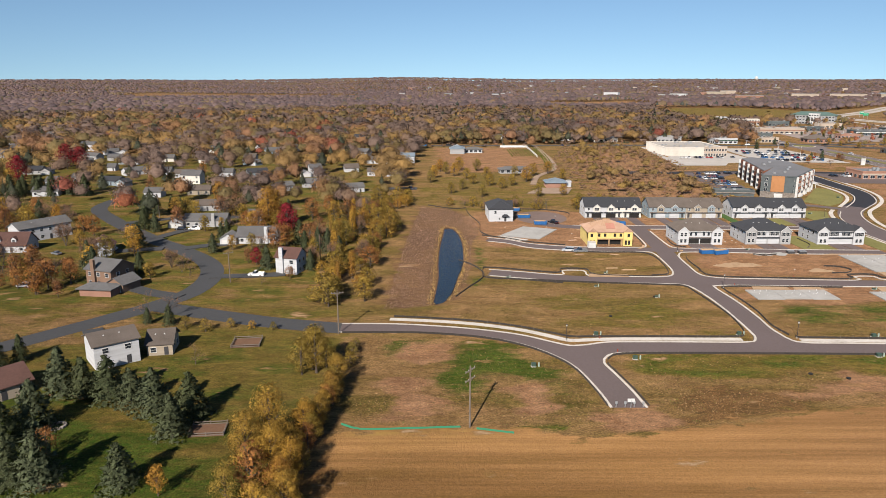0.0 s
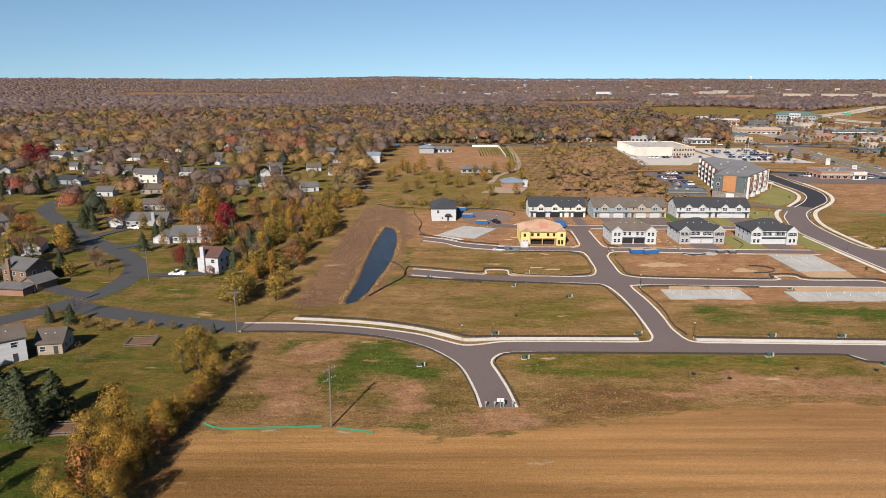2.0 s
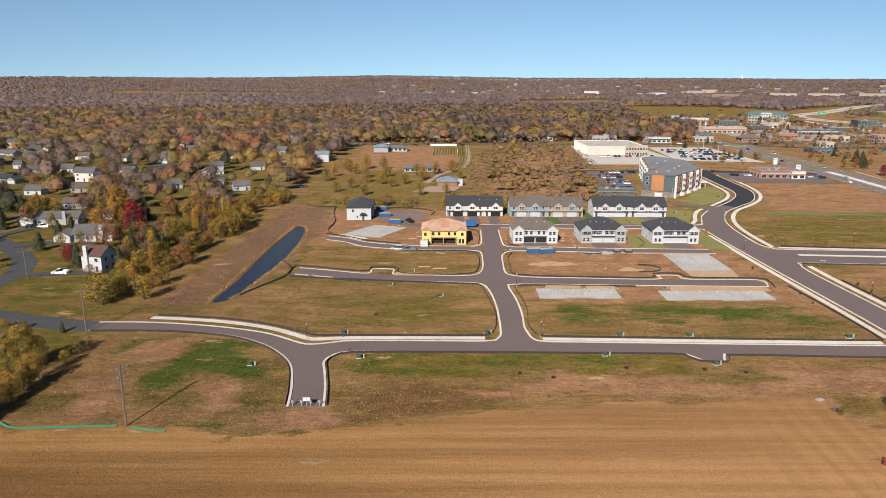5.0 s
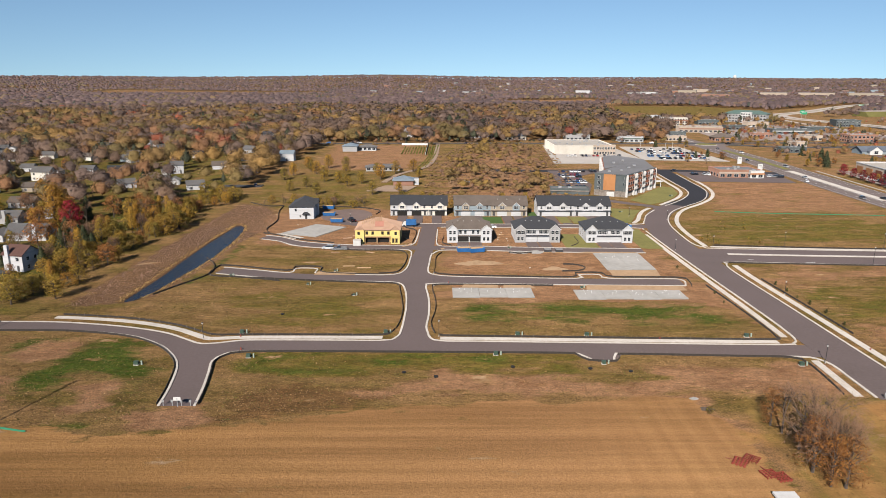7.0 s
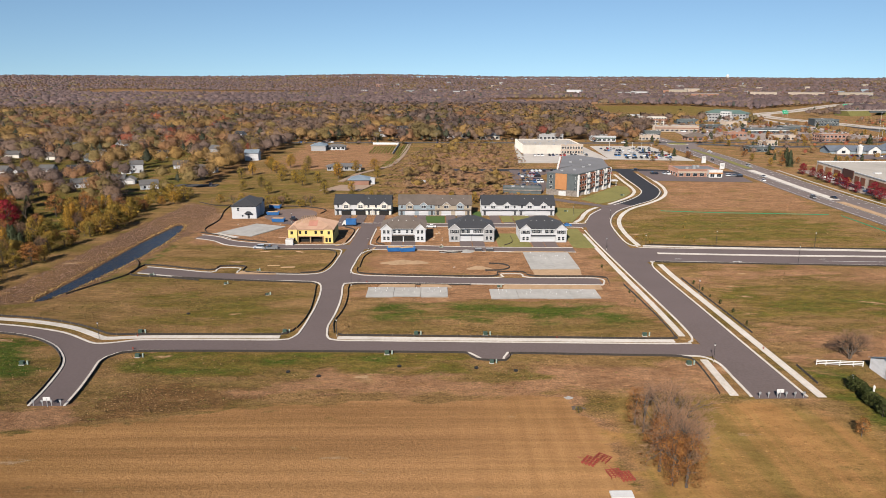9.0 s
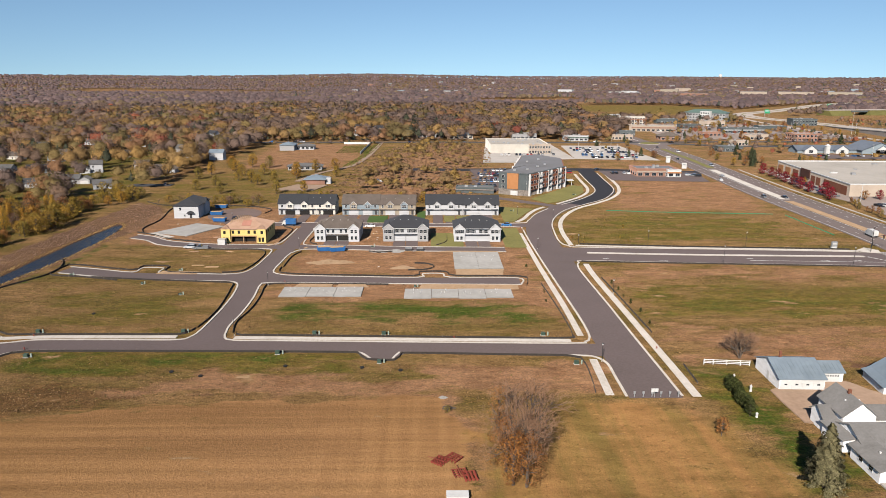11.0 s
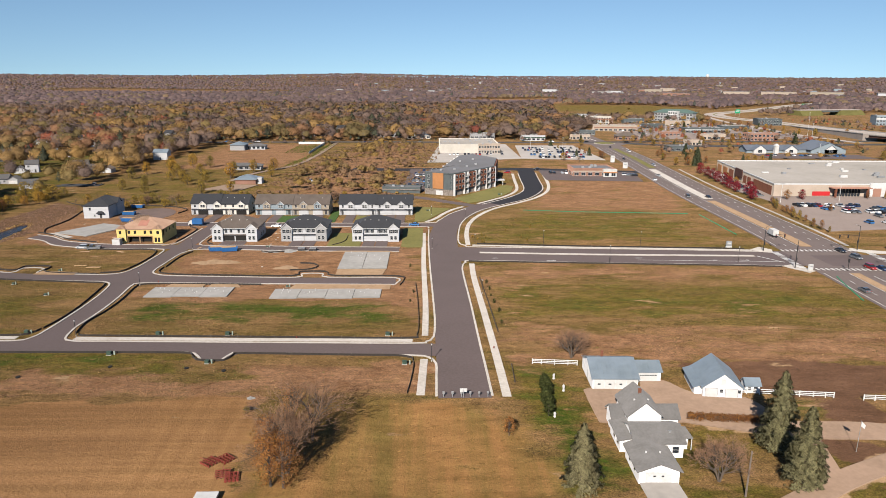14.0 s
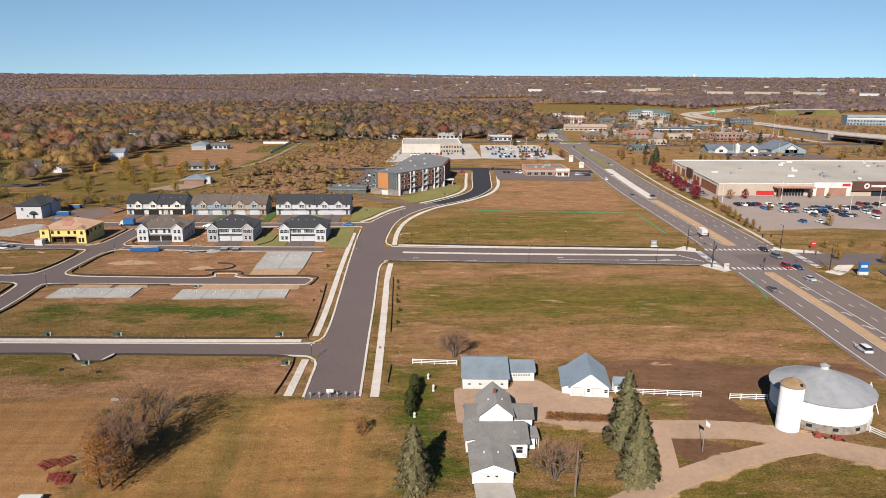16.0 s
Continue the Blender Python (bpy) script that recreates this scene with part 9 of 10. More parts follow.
STAKE = mesh_of("stake", Shape().box(-0.035, 0.035, -0.08, 0.0, 0, 0.85), TIMBER)
for ln in ([(-14, 186.6), (-3.6, 185.2), (9.2, 182.6), (21.4, 178), (29.6, 173), (34, 170.6), (40, 170.6), (60, 170.6), (75, 170.4), (79.4, 171.2), (81, 175)],
           [(93, 171), (94, 169.9), (104, 169.5), (147, 168), (178, 167), (181, 169), (181.4, 180), (180.8, 200), (180, 215)],
           [(81.2, 175.5), (82, 181.7), (82.2, 190.3), (81.4, 200.8), (80.4, 209.4), (79, 216.4), (72, 217.8), (50, 220.4), (30, 223.6)],
           [(-27, 173.7), (-16, 173.8), (-3.7, 173.2), (11, 169.8), (20.6, 164.2), (26.7, 157.7), (30.8, 150.3), (33.2, 139), (34.2, 131)],
           [(42.8, 131), (41.8, 139), (40.2, 148), (39.3, 153.3), (40.9, 157), (44.4, 158.9), (58.3, 159.2), (86.2, 158.8), (108.3, 158.4), (124, 158.0), (126.4, 157.2), (128.6, 153.8), (135.4, 153.3), (136.8, 156.8), (139, 157.4), (163.3, 156.2), (178, 155.3), (180.4, 152), (180.2, 143), (179.4, 135)],
           [(91.7, 171.7), (90.8, 176.3), (90.6, 180.8), (91.5, 187.8), (91.8, 195.4), (91.4, 203.6), (90.7, 212.4), (93, 215.6), (113, 215.2), (130, 214.6)],
           [(14.4, 239), (20, 238.6), (40, 232.4), (42, 237.4), (51, 237), (53, 230), (72, 227.4)], [(14.6, 240), (13.8, 232), (15, 226.4), (27, 223.8), (40, 220)],
           [(72, 228.8), (78, 230.4), (79.8, 236), (80.8, 245), (80.6, 255), (77, 261.2), (62, 261.6), (50, 263.2)],
           [(91, 236), (91.4, 230), (94, 228), (100, 226.6), (113, 225.6), (138, 224.6), (140, 229.4), (149, 229.6), (152, 224.8), (174, 223.8), (176, 219), (175, 213.6)],
           [(91.6, 236), (91.8, 250), (94, 258)], [(120, 258.4), (124, 256.6), (129, 258)], [(138, 241), (143, 240), (145, 236), (142, 232.4), (136, 231.8)],
           [(17, 292), (26, 287), (36, 279.4), (50, 274)], [(82, 274), (83, 286), (82.6, 298), (78, 303)], [(95, 285), (94.4, 274), (98, 270)], [(150.4, 285), (150, 274), (146, 268)],
           [(12, 356), (13, 340), (17, 318), (16.6, 300), (20, 291)], [(12, 357), (4, 356), (-8, 366)], [(20, 351), (36, 354), (52, 352), (63, 344), (62, 334)],
           [(203.6, 150), (203.2, 140)], [(199, 243), (245, 239.6), (290, 236.5), (311, 234.4)], [(204, 270), (245, 265.6), (290, 262.4), (309, 260.8)], [(202.6, 171), (202, 200), (201.4, 222)],
           [(6, 250), (12, 240), (14, 228), (8, 214), (4, 205)]):
    silt_fence(ln, back=ln[0] in ((-27, 173.7), (42.8, 131)))
for ln, lab in (([(-20, 123.4), (-15.8, 121.4), (-7, 121.7), (3.4, 122.3)], "bright green sediment roll at the field edge"), ([(6.5, 121.6), (13.6, 119.9)], "bright green sediment roll at the field edge"), ([(232.7, 342.1), (260, 337.4), (290, 334.6), (313.2, 332.4)], "bright green sediment roll across a dry lot"), ([(323.5, 222), (320.6, 212), (318.6, 204), (316.6, 196)], "green sediment roll beside the highway"), ([(318, 330), (317.6, 308), (317.2, 286)], "green sediment roll beside the highway")):
    p = spline(ln, 1.5)
    lo, hi = offsets(p, 0.17, -0.17)
    wob = np.sin(np.arange(len(p)) * 1.7) * 0.05
    rings = [(*q, 0.04) for q in lo], [(*q, 0.34) for q in lo * 0.7 + hi * 0.3 + wob[:, None]], [(*q, 0.36) for q in lo * 0.3 + hi * 0.7 + wob[:, None]], [(*q, 0.04) for q in hi]
    k = len(p)
    s = Shape().add([v for r in rings for v in r], [(j * k + i, j * k + i + 1, (j + 1) % 4 * k + i + 1, (j + 1) % 4 * k + i) for j in range(4) for i in range(k - 1)])
    tagged(new("sediment_roll", mesh_of("sediment_roll", s, GREEN_FABRIC)), lab, "sediment roll", "sediment rolls")

# ---- poles, lamps, signs and cabinets ----


def utility_pole(x, y, h, turn=0.0, arms=2, label="wooden utility pole with two crossarms"):
    t = thing("utility_pole", label, "utility pole", pose(x, y, 0, 0, 0, turn), "utility poles")
    part("pole", Shape().tube((0, 0, -0.1), (0, 0, h), 0.19, 0.13, 8), TIMBER, t)
    for k in range(arms):
        z = h - 0.9 - 1.9 * k
        arm = part("crossarm", Shape().box(-1.7, 1.7, -0.09, 0.09, z - 0.09, z + 0.09).tube((-0.9, 0, z), (0, 0, z - 0.8), 0.04, 0.04, 4).tube((0.9, 0, z), (0, 0, z - 0.8), 0.04, 0.04, 4), TIMBER, t)
        for xx in (-1.5, -0.6, 0.6, 1.5):
            part("insulator", Shape().tube((xx, 0, z + 0.09), (xx, 0, z + 0.34), 0.06, 0.05, 6), STEEL, arm)


utility_pole(5.2, 122.3, 12.9, 55)
utility_pole(-27.9, 173.4, 12.2, 15, 1, "tall wooden utility pole beside the street")
utility_pole(-71.2, 221.3, 11, 40, 1, "wooden utility pole beside a suburban street")
utility_pole(-139.5, 333, 11, 40, 1, "wooden utility pole beside a suburban street")
utility_pole(-46, 250, 10, 10, 0, "plain wooden pole between trees")
for x in (-120, -60, 0, 60, 120, 180, 240):
    utility_pole(x, 699, 11, 0, 1, "wooden utility pole beside the cross road")


def street_lamp(x, y, turn, h=4.6, label="black post-top street lamp beside the kerb"):
    t = thing("street_lamp", label, "street lamp", pose(x, y, 0, 0, 0, turn), "street lamps")
    part("base", Shape().tube((0, 0, 0), (0, 0, 0.5), 0.14, 0.12, 8), CONCRETE, t)
    part("post", Shape().tube((0, 0, 0.5), (0, 0, h - 0.4), 0.075, 0.06, 8), BLACK, t)
    part("lantern", Shape().tube((0, 0, h - 0.4), (0, 0, h), 0.13, 0.22, 8), LAMP_GLASS, t)
    part("cap", Shape().tube((0, 0, h), (0, 0, h + 0.14), 0.26, 0.06, 8), BLACK, t)


for x, y in ((31.9, 167.6), (92.7, 169.6), (91.2, 214.4), (184.8, 152.2), (92.2, 262.8), (185.8, 262), (201, 205), (203, 268), (52, 313.6), (202, 322), (186, 330)):
    street_lamp(x, y, 0)
for x, y in ((230, 264.6), (268, 262), (250, 239.5), (296, 237)):
    street_lamp(x, y, 0, 7.0, "tall black lamp post beside the approach road")


def lot_lamp(x, y, h=11):
    t = thing("lot_lamp", "tall white lamp mast in a car park", "lamp mast", pose(x, y, 0, 0, 0, 0), "lamp masts")
    part("base", Shape().tube((0, 0, 0), (0, 0, 0.9), 0.35, 0.35, 8), CONCRETE, t)
    part("mast", Shape().tube((0, 0, 0.9), (0, 0, h), 0.13, 0.09, 6), TRIM, t)
    for s in (-1, 1):
        part("lamp_head", Shape().box(s * 0.2, s * 1.0, -0.2, 0.2, h - 0.12, h + 0.06) if s > 0 else Shape().box(-1.0, -0.2, -0.2, 0.2, h - 0.12, h + 0.06), STEEL, t)


for x, y in ((374, 361), (409, 366), (420, 322), (450, 345), (480, 330), (470, 365), (290, 600), (310, 640), (280, 640), (300, 580), (480, 584), (520, 584), (460, 800), (520, 860), (560, 920), (500, 930), (590, 860)):
    lot_lamp(x, y)
lot_lamp(594.5, 741, 30)
lot_lamp(607.5, 755, 17)


def signal(x, y, turn, reach=9.0, h=7.0):
    t = thing("traffic_signal", "black mast-arm traffic signal at the highway crossing", "traffic signal", pose(x, y, 0.1, 0, 0, turn), "traffic signals")
    part("mast", Shape().tube((0, 0, 0), (0, 0, h + 2.6), 0.16, 0.1, 8).tube((0, 0, h + 2.6), (1.6, 0, h + 3.2), 0.08, 0.06, 6), BLACK, t)
    part("arm", Shape().tube((0, 0, h - 1.0), (reach, 0, h - 0.4), 0.12, 0.07, 8), BLACK, t)
    for u in (0.55, 0.97):
        head = part("signal_head", Shape().box(reach * u - 0.2, reach * u + 0.2, -0.15, 0.15, h - 1.9, h - 0.5), BLACK, t)
        part("lens", Shape().box(reach * u - 0.12, reach * u + 0.12, -0.18, -0.15, h - 0.9, h - 0.65), TAIL_RED, head)
    part("signal_head", Shape().box(-0.2, 0.2, -0.4, -0.15, 2.6, 3.8), BLACK, t)
    part("lamp_head", Shape().box(1.5, 2.3, -0.15, 0.15, h + 3.15, h + 3.3), STEEL, t)


for a in ((315, 257.2, 10), (353, 258.6, 190), (314.6, 232.6, 60), (354.5, 227.6, 150)):
    signal(*a)
median_signal = thing("traffic_signal", "short black signal post on the highway median", "traffic signal", pose(331.5, 229, 0.2), "traffic signals")
part("mast", Shape().tube((0, 0, 0), (0, 0, 3.4), 0.1, 0.1, 6), BLACK, median_signal)
part("signal_head", Shape().box(-0.25, 0.25, -0.2, 0.2, 3.0, 4.3), BLACK, median_signal)


def cabinet(x, y, turn=0, s=1.0):
    s *= 0.78
    t = thing("utility_cabinet", "small green utility cabinet in dry grass", "utility cabinet", pose(x, y, 0, 0, 0, turn), "utility cabinets")
    part("pad", Shape().box(-0.8 * s, 0.8 * s, -0.7 * s, 0.7 * s, 0, 0.12), CONCRETE, t)
    part("body", Shape().box(-0.65 * s, 0.65 * s, -0.5 * s, 0.5 * s, 0.12, 1.1 * s), GREEN_BOX, t)
    part("lid", Shape().box(-0.7 * s, 0.7 * s, -0.55 * s, 0.55 * s, 1.1 * s, 1.18 * s), GREEN_BOX, t)
    p = thing("utility_post", "low pale green utility post", "utility post", pose(x + 1.6 * s, y, 0, 0, 0, turn), "utility posts")
    part("post", Shape().box(-0.16, 0.16, -0.14, 0.14, 0, 1.0), surface("pale_green_paint", (0.35, 0.42, 0.36), (0.3, 0.37, 0.31), 0.6, 2, 0.5) if "pale_green_paint" not in MATS else MATS["pale_green_paint"], p)


for a in ((21.4, 151.6), (46.6, 155.9), (78.6, 172.2), (40.6, 172.2), (106.6, 157.4), (131.8, 151.9, 0, 0.9), (178.4, 150.8), (131.6, 170.2), (113.4, 170.6), (173.4, 169.4), (56.6, 232, 0, 0.6), (66.4, 204.6, 0, 0.7), (50, 216, 0, 0.7), (138.8, 212.4, 0, 0.7), (22, 226, 0, 0.7), (120.6, 265.4, 0, 0.7), (184, 340, 0, 0.9), (225, 388)):
    cabinet(*a)


def barricade(x0, x1, y, n, sign_at, label):
    t = thing("road_end_marker", label, "barrier", pose(0, 0, 0), "road end barriers")
    for i in range(n):
        x = x0 + (x1 - x0) * i / (n - 1)
        part("post", Shape().box(x - 0.07, x + 0.07, y - 0.05, y + 0.05, 0, 1.4), STEEL, t)
        part("marker", Shape().box(x - 0.24, x + 0.24, y - 0.1, y - 0.05, 0.85, 1.4), STEEL, t)
    part("sign_post", Shape().box(sign_at - 0.06, sign_at + 0.06, y - 0.3, y - 0.2, 0, 1.9), STEEL, t)
    part("sign_board", Shape().box(sign_at - 0.75, sign_at + 0.75, y - 0.24, y - 0.18, 1.3, 2.1), TRIM, t)


barricade(35.8, 41.4, 130.6, 4, 38.8, "steel road end markers with a grey board")
barricade(187.2, 196.6, 133.4, 6, 191.4, "steel road end markers with a white board")
for x, y, turn, name, label, w, h, z, m in ((363.2, 222.6, 0, "pylon_sign", "blue and white pylon sign on a low base", 3.4, 3.4, 1.2, BLUE_BIN), (366.8, 260, 0, "monument_sign", "red and white sign on a brick base", 2.0, 1.3, 1.4, None), (303.6, 262.6, 0, "site_sign", "grey site sign board in dry grass", 2.2, 2.0, 0.9, STEEL), (331, 543, 0, "pylon_sign", "white pylon sign beside the highway", 3.2, 2.6, 2.6, TRIM), (331, 507, 0, "pylon_sign", "white pylon sign beside the highway", 3.4, 3.0, 1.2, TRIM), (318.6, 229.8, 20, "site_sign", "small white sign board on a stake", 1.8, 1.5, 0.8, TRIM)):
    t = thing(name, label, "sign", pose(x, y, 0, 0, 0, turn), "roadside signs")
    part("base", Shape().box(-w / 2, w / 2, -0.4, 0.4, 0, z), BRICK if m is None else TRIM, t)
    part("panel", Shape().box(-w / 2, w / 2, -0.3, 0.3, z, z + h), MATS["red_band_paint"] if m is None else m, t)
    part("sign_bar", Shape().box(-w * 0.32, w * 0.32, -0.36, -0.3, z + h * 0.45, z + h * 0.7), TRIM if m is not TRIM else STEEL, t)
for x, y in ((41, 169.4), (43.5, 160.6), (150, 167.4), (96, 217.4), (120, 226.6), (200.4, 160), (183.6, 300)):
    t = thing("hydrant", "small red fire hydrant in dry grass", "hydrant", pose(x, y, 0), "hydrants")
    part("body", Shape().tube((0, 0, 0), (0, 0, 0.75), 0.14, 0.11, 8).tube((-0.2, 0, 0.5), (0.2, 0, 0.5), 0.07, 0.07, 6), RED_STEEL, t)
for x, y, tn, lab in ((-64, 129.5, 0, "stone fire pit on a green lawn"),):
    t = thing("fire_pit", lab, "fire pit", pose(-75.5, 122.6, 0))
    for i in range(14):
        a = 2 * math.pi * i / 14
        part("stone", Shape().box(1.4 * math.cos(a) - 0.3, 1.4 * math.cos(a) + 0.3, 1.4 * math.sin(a) - 0.25, 1.4 * math.sin(a) + 0.25, 0, 0.4), STONE, t)
for x, y, w, d, lab in ((-45.4, 121.0, 6.5, 4.6, "fenced vegetable bed with brown leaves on lawn"), (-50.5, 166.5, 7, 6, "low timber play frame on dry lawn")):
    t = thing("garden_bed", lab, "garden bed", pose(x, y, 0, 0, 0, 6))
    part("soil", Shape().box(-w / 2, w / 2, -d / 2, d / 2, 0, 0.18), MULCH, t)
    for a, b, c, e in ((-w / 2, w / 2, -d / 2, -d / 2), (-w / 2, w / 2, d / 2, d / 2), (-w / 2, -w / 2, -d / 2, d / 2), (w / 2, w / 2, -d / 2, d / 2)):
        for z in (0.3, 0.75):
            part("rail", Shape().box(a - 0.05, b + 0.05, c - 0.05, e + 0.05, z - 0.08, z + 0.08), TIMBER, t)
    for xx in (-w / 2, 0, w / 2):
        for yy in (-d / 2, d / 2):
            part("post", Shape().box(xx - 0.08, xx + 0.08, yy - 0.08, yy + 0.08, 0, 1.0), TIMBER, t)
wf = thing("vinyl_fence", "white vinyl fence round a mown plot", "fence", pose(0, 0, 0))
for a, b in (((57, 690), (83, 690)), ((83, 690), (82, 600))):
    part("panel", Shape().hull(*wall_block(a, b, -0.1, 0.1, 0, 2.0)), FENCE_WHITE, wf)
for x, y in ((48, 187), (66, 205), (110, 150), (84.6, 147.0), (128, 149), (92, 144.6), (137, 147.4)):
    t = thing("tyre", "dark rubber tyre lying in grass", "debris", pose(x, y, 0), "debris")
    part("tread", Shape().tube((0, 0, 0), (0, 0, 0.3), 0.5, 0.5, 10), TYRE, t)


# ---- timber, sacks and offcuts round the building sites ----
br = random.Random(44)


def timber_stack(x, y, turn, n=6, ln=3.6):
    """Planks lying in two loose layers."""
    t = thing("timber_stack", "loose pale timber planks on bare dirt", "timber", pose(x, y, 0.02, 0, 0, turn), "timber stacks")
    for i in range(n):
        a = (i % 3 - 1) * 0.36 + br.uniform(-0.06, 0.06)
        z = 0.02 + 0.1 * (i // 3)
        k = br.uniform(-0.3, 0.3)
        part("plank", Shape().box(-ln / 2 + k, ln / 2 + k, a - 0.14, a + 0.14, z, z + 0.09), br.choice((LUMBER, OSB, LUMBER)), t)


def sack(x, y, turn):
    s = Shape().hull([(-0.5, -0.32, 0), (0.5, -0.32, 0), (0.5, 0.32, 0), (-0.5, 0.32, 0)], [(-0.58, -0.38, 0.16), (0.58, -0.38, 0.16), (0.58, 0.38, 0.16), (-0.58, 0.38, 0.16)]).hull([(-0.58, -0.38, 0.16), (0.58, -0.38, 0.16), (0.58, 0.38, 0.16), (-0.58, 0.38, 0.16)], [(-0.4, -0.22, 0.34), (0.4, -0.22, 0.34), (0.4, 0.22, 0.34), (-0.4, 0.22, 0.34)])
    o = tagged(new("sack", mesh_of("sack", s, CONCRETE)), "pale building sack lying on bare dirt", "sack", "building sacks")
    o.matrix_basis = pose(x, y, 0.02, 0, 0, turn) @ Matrix.Diagonal((0.62, 0.62, 0.62, 1))


for x, y, tn, n, ln in ((54.6, 282.5, 20, 6, 3.6), (57.6, 287, -30, 5, 3.0), (81.2, 271.5, 70, 6, 3.2), (79.6, 268.8, 40, 4, 2.6), (60.6, 238.4, 4, 6, 4.2), (66.2, 236.2, 2, 6, 4.6), (52.6, 258.6, 6, 5, 3.4), (66.4, 258.4, -28, 4, 3.2), (62, 303, 10, 6, 3.6), (118, 283, 80, 4, 2.4), (119.6, 290, 10, 3, 2.4), (147, 281, 30, 3, 2.2), (160, 235, 12, 4, 2.8), (94.4, 264.4, 60, 3, 2.0)):
    timber_stack(x, y, tn, n, ln)
for i in range(18):
    x, y = br.choice(((br.uniform(52, 60), br.uniform(272, 300)), (br.uniform(78, 83), br.uniform(274, 296)), (br.uniform(28, 50), br.uniform(300, 312)), (br.uniform(116, 122), br.uniform(270, 296)), (br.uniform(96, 170), br.uniform(232, 254))))
    sack(x, y, br.uniform(0, 180))

# ---- vine rows behind the white fence ----
vines = [(61 + i * 2.6 + 0.03 * k, 606 + 2.2 * k, 0.5, 0.6, 9) for i in range(11) for k in range(30)]
vines += [(88.5 + i * 2.3 - 0.03 * k - 0.0016 * k * k, 684 - 2.4 * k, 0.5, 0.6, 9) for i in range(3) for k in range(72)]
tagged(new("vines", leaf_mesh("vines", np.array(vines), 1, 0.3, HEDGE, 90)), "long low trimmed vine rows in dry grass", "vines", "", "stuff")

# ---- woods: tree crowns of many leaf clumps, joined ----
WR = np.random.default_rng(11)


def ball(level):
    """A unit icosphere's corners and triangles."""
    g = (1 + 5**0.5) / 2
    v = [(-1, g, 0), (1, g, 0), (-1, -g, 0), (1, -g, 0), (0, -1, g), (0, 1, g), (0, -1, -g), (0, 1, -g), (g, 0, -1), (g, 0, 1), (-g, 0, -1), (-g, 0, 1)]
    f = [(0, 11, 5), (0, 5, 1), (0, 1, 7), (0, 7, 10), (0, 10, 11), (1, 5, 9), (5, 11, 4), (11, 10, 2), (10, 7, 6), (7, 1, 8), (3, 9, 4), (3, 4, 2), (3, 2, 6), (3, 6, 8), (3, 8, 9), (4, 9, 5), (2, 4, 11), (6, 2, 10), (8, 6, 7), (9, 8, 1)]
    v = [np.array(p) / np.linalg.norm(p) for p in v]
    for _ in range(level):
        cut, out = {}, []
        for t in f:
            m = []
            for i in range(3):
                key = tuple(sorted((t[i], t[(i + 1) % 3])))
                if key not in cut:
                    p = v[key[0]] + v[key[1]]
                    cut[key] = len(v)
                    v.append(p / np.linalg.norm(p))
                m.append(cut[key])
            out += [(t[0], m[0], m[2]), (t[1], m[1], m[0]), (t[2], m[2], m[1]), tuple(m)]
        f = out
    return np.array(v), np.array(f)


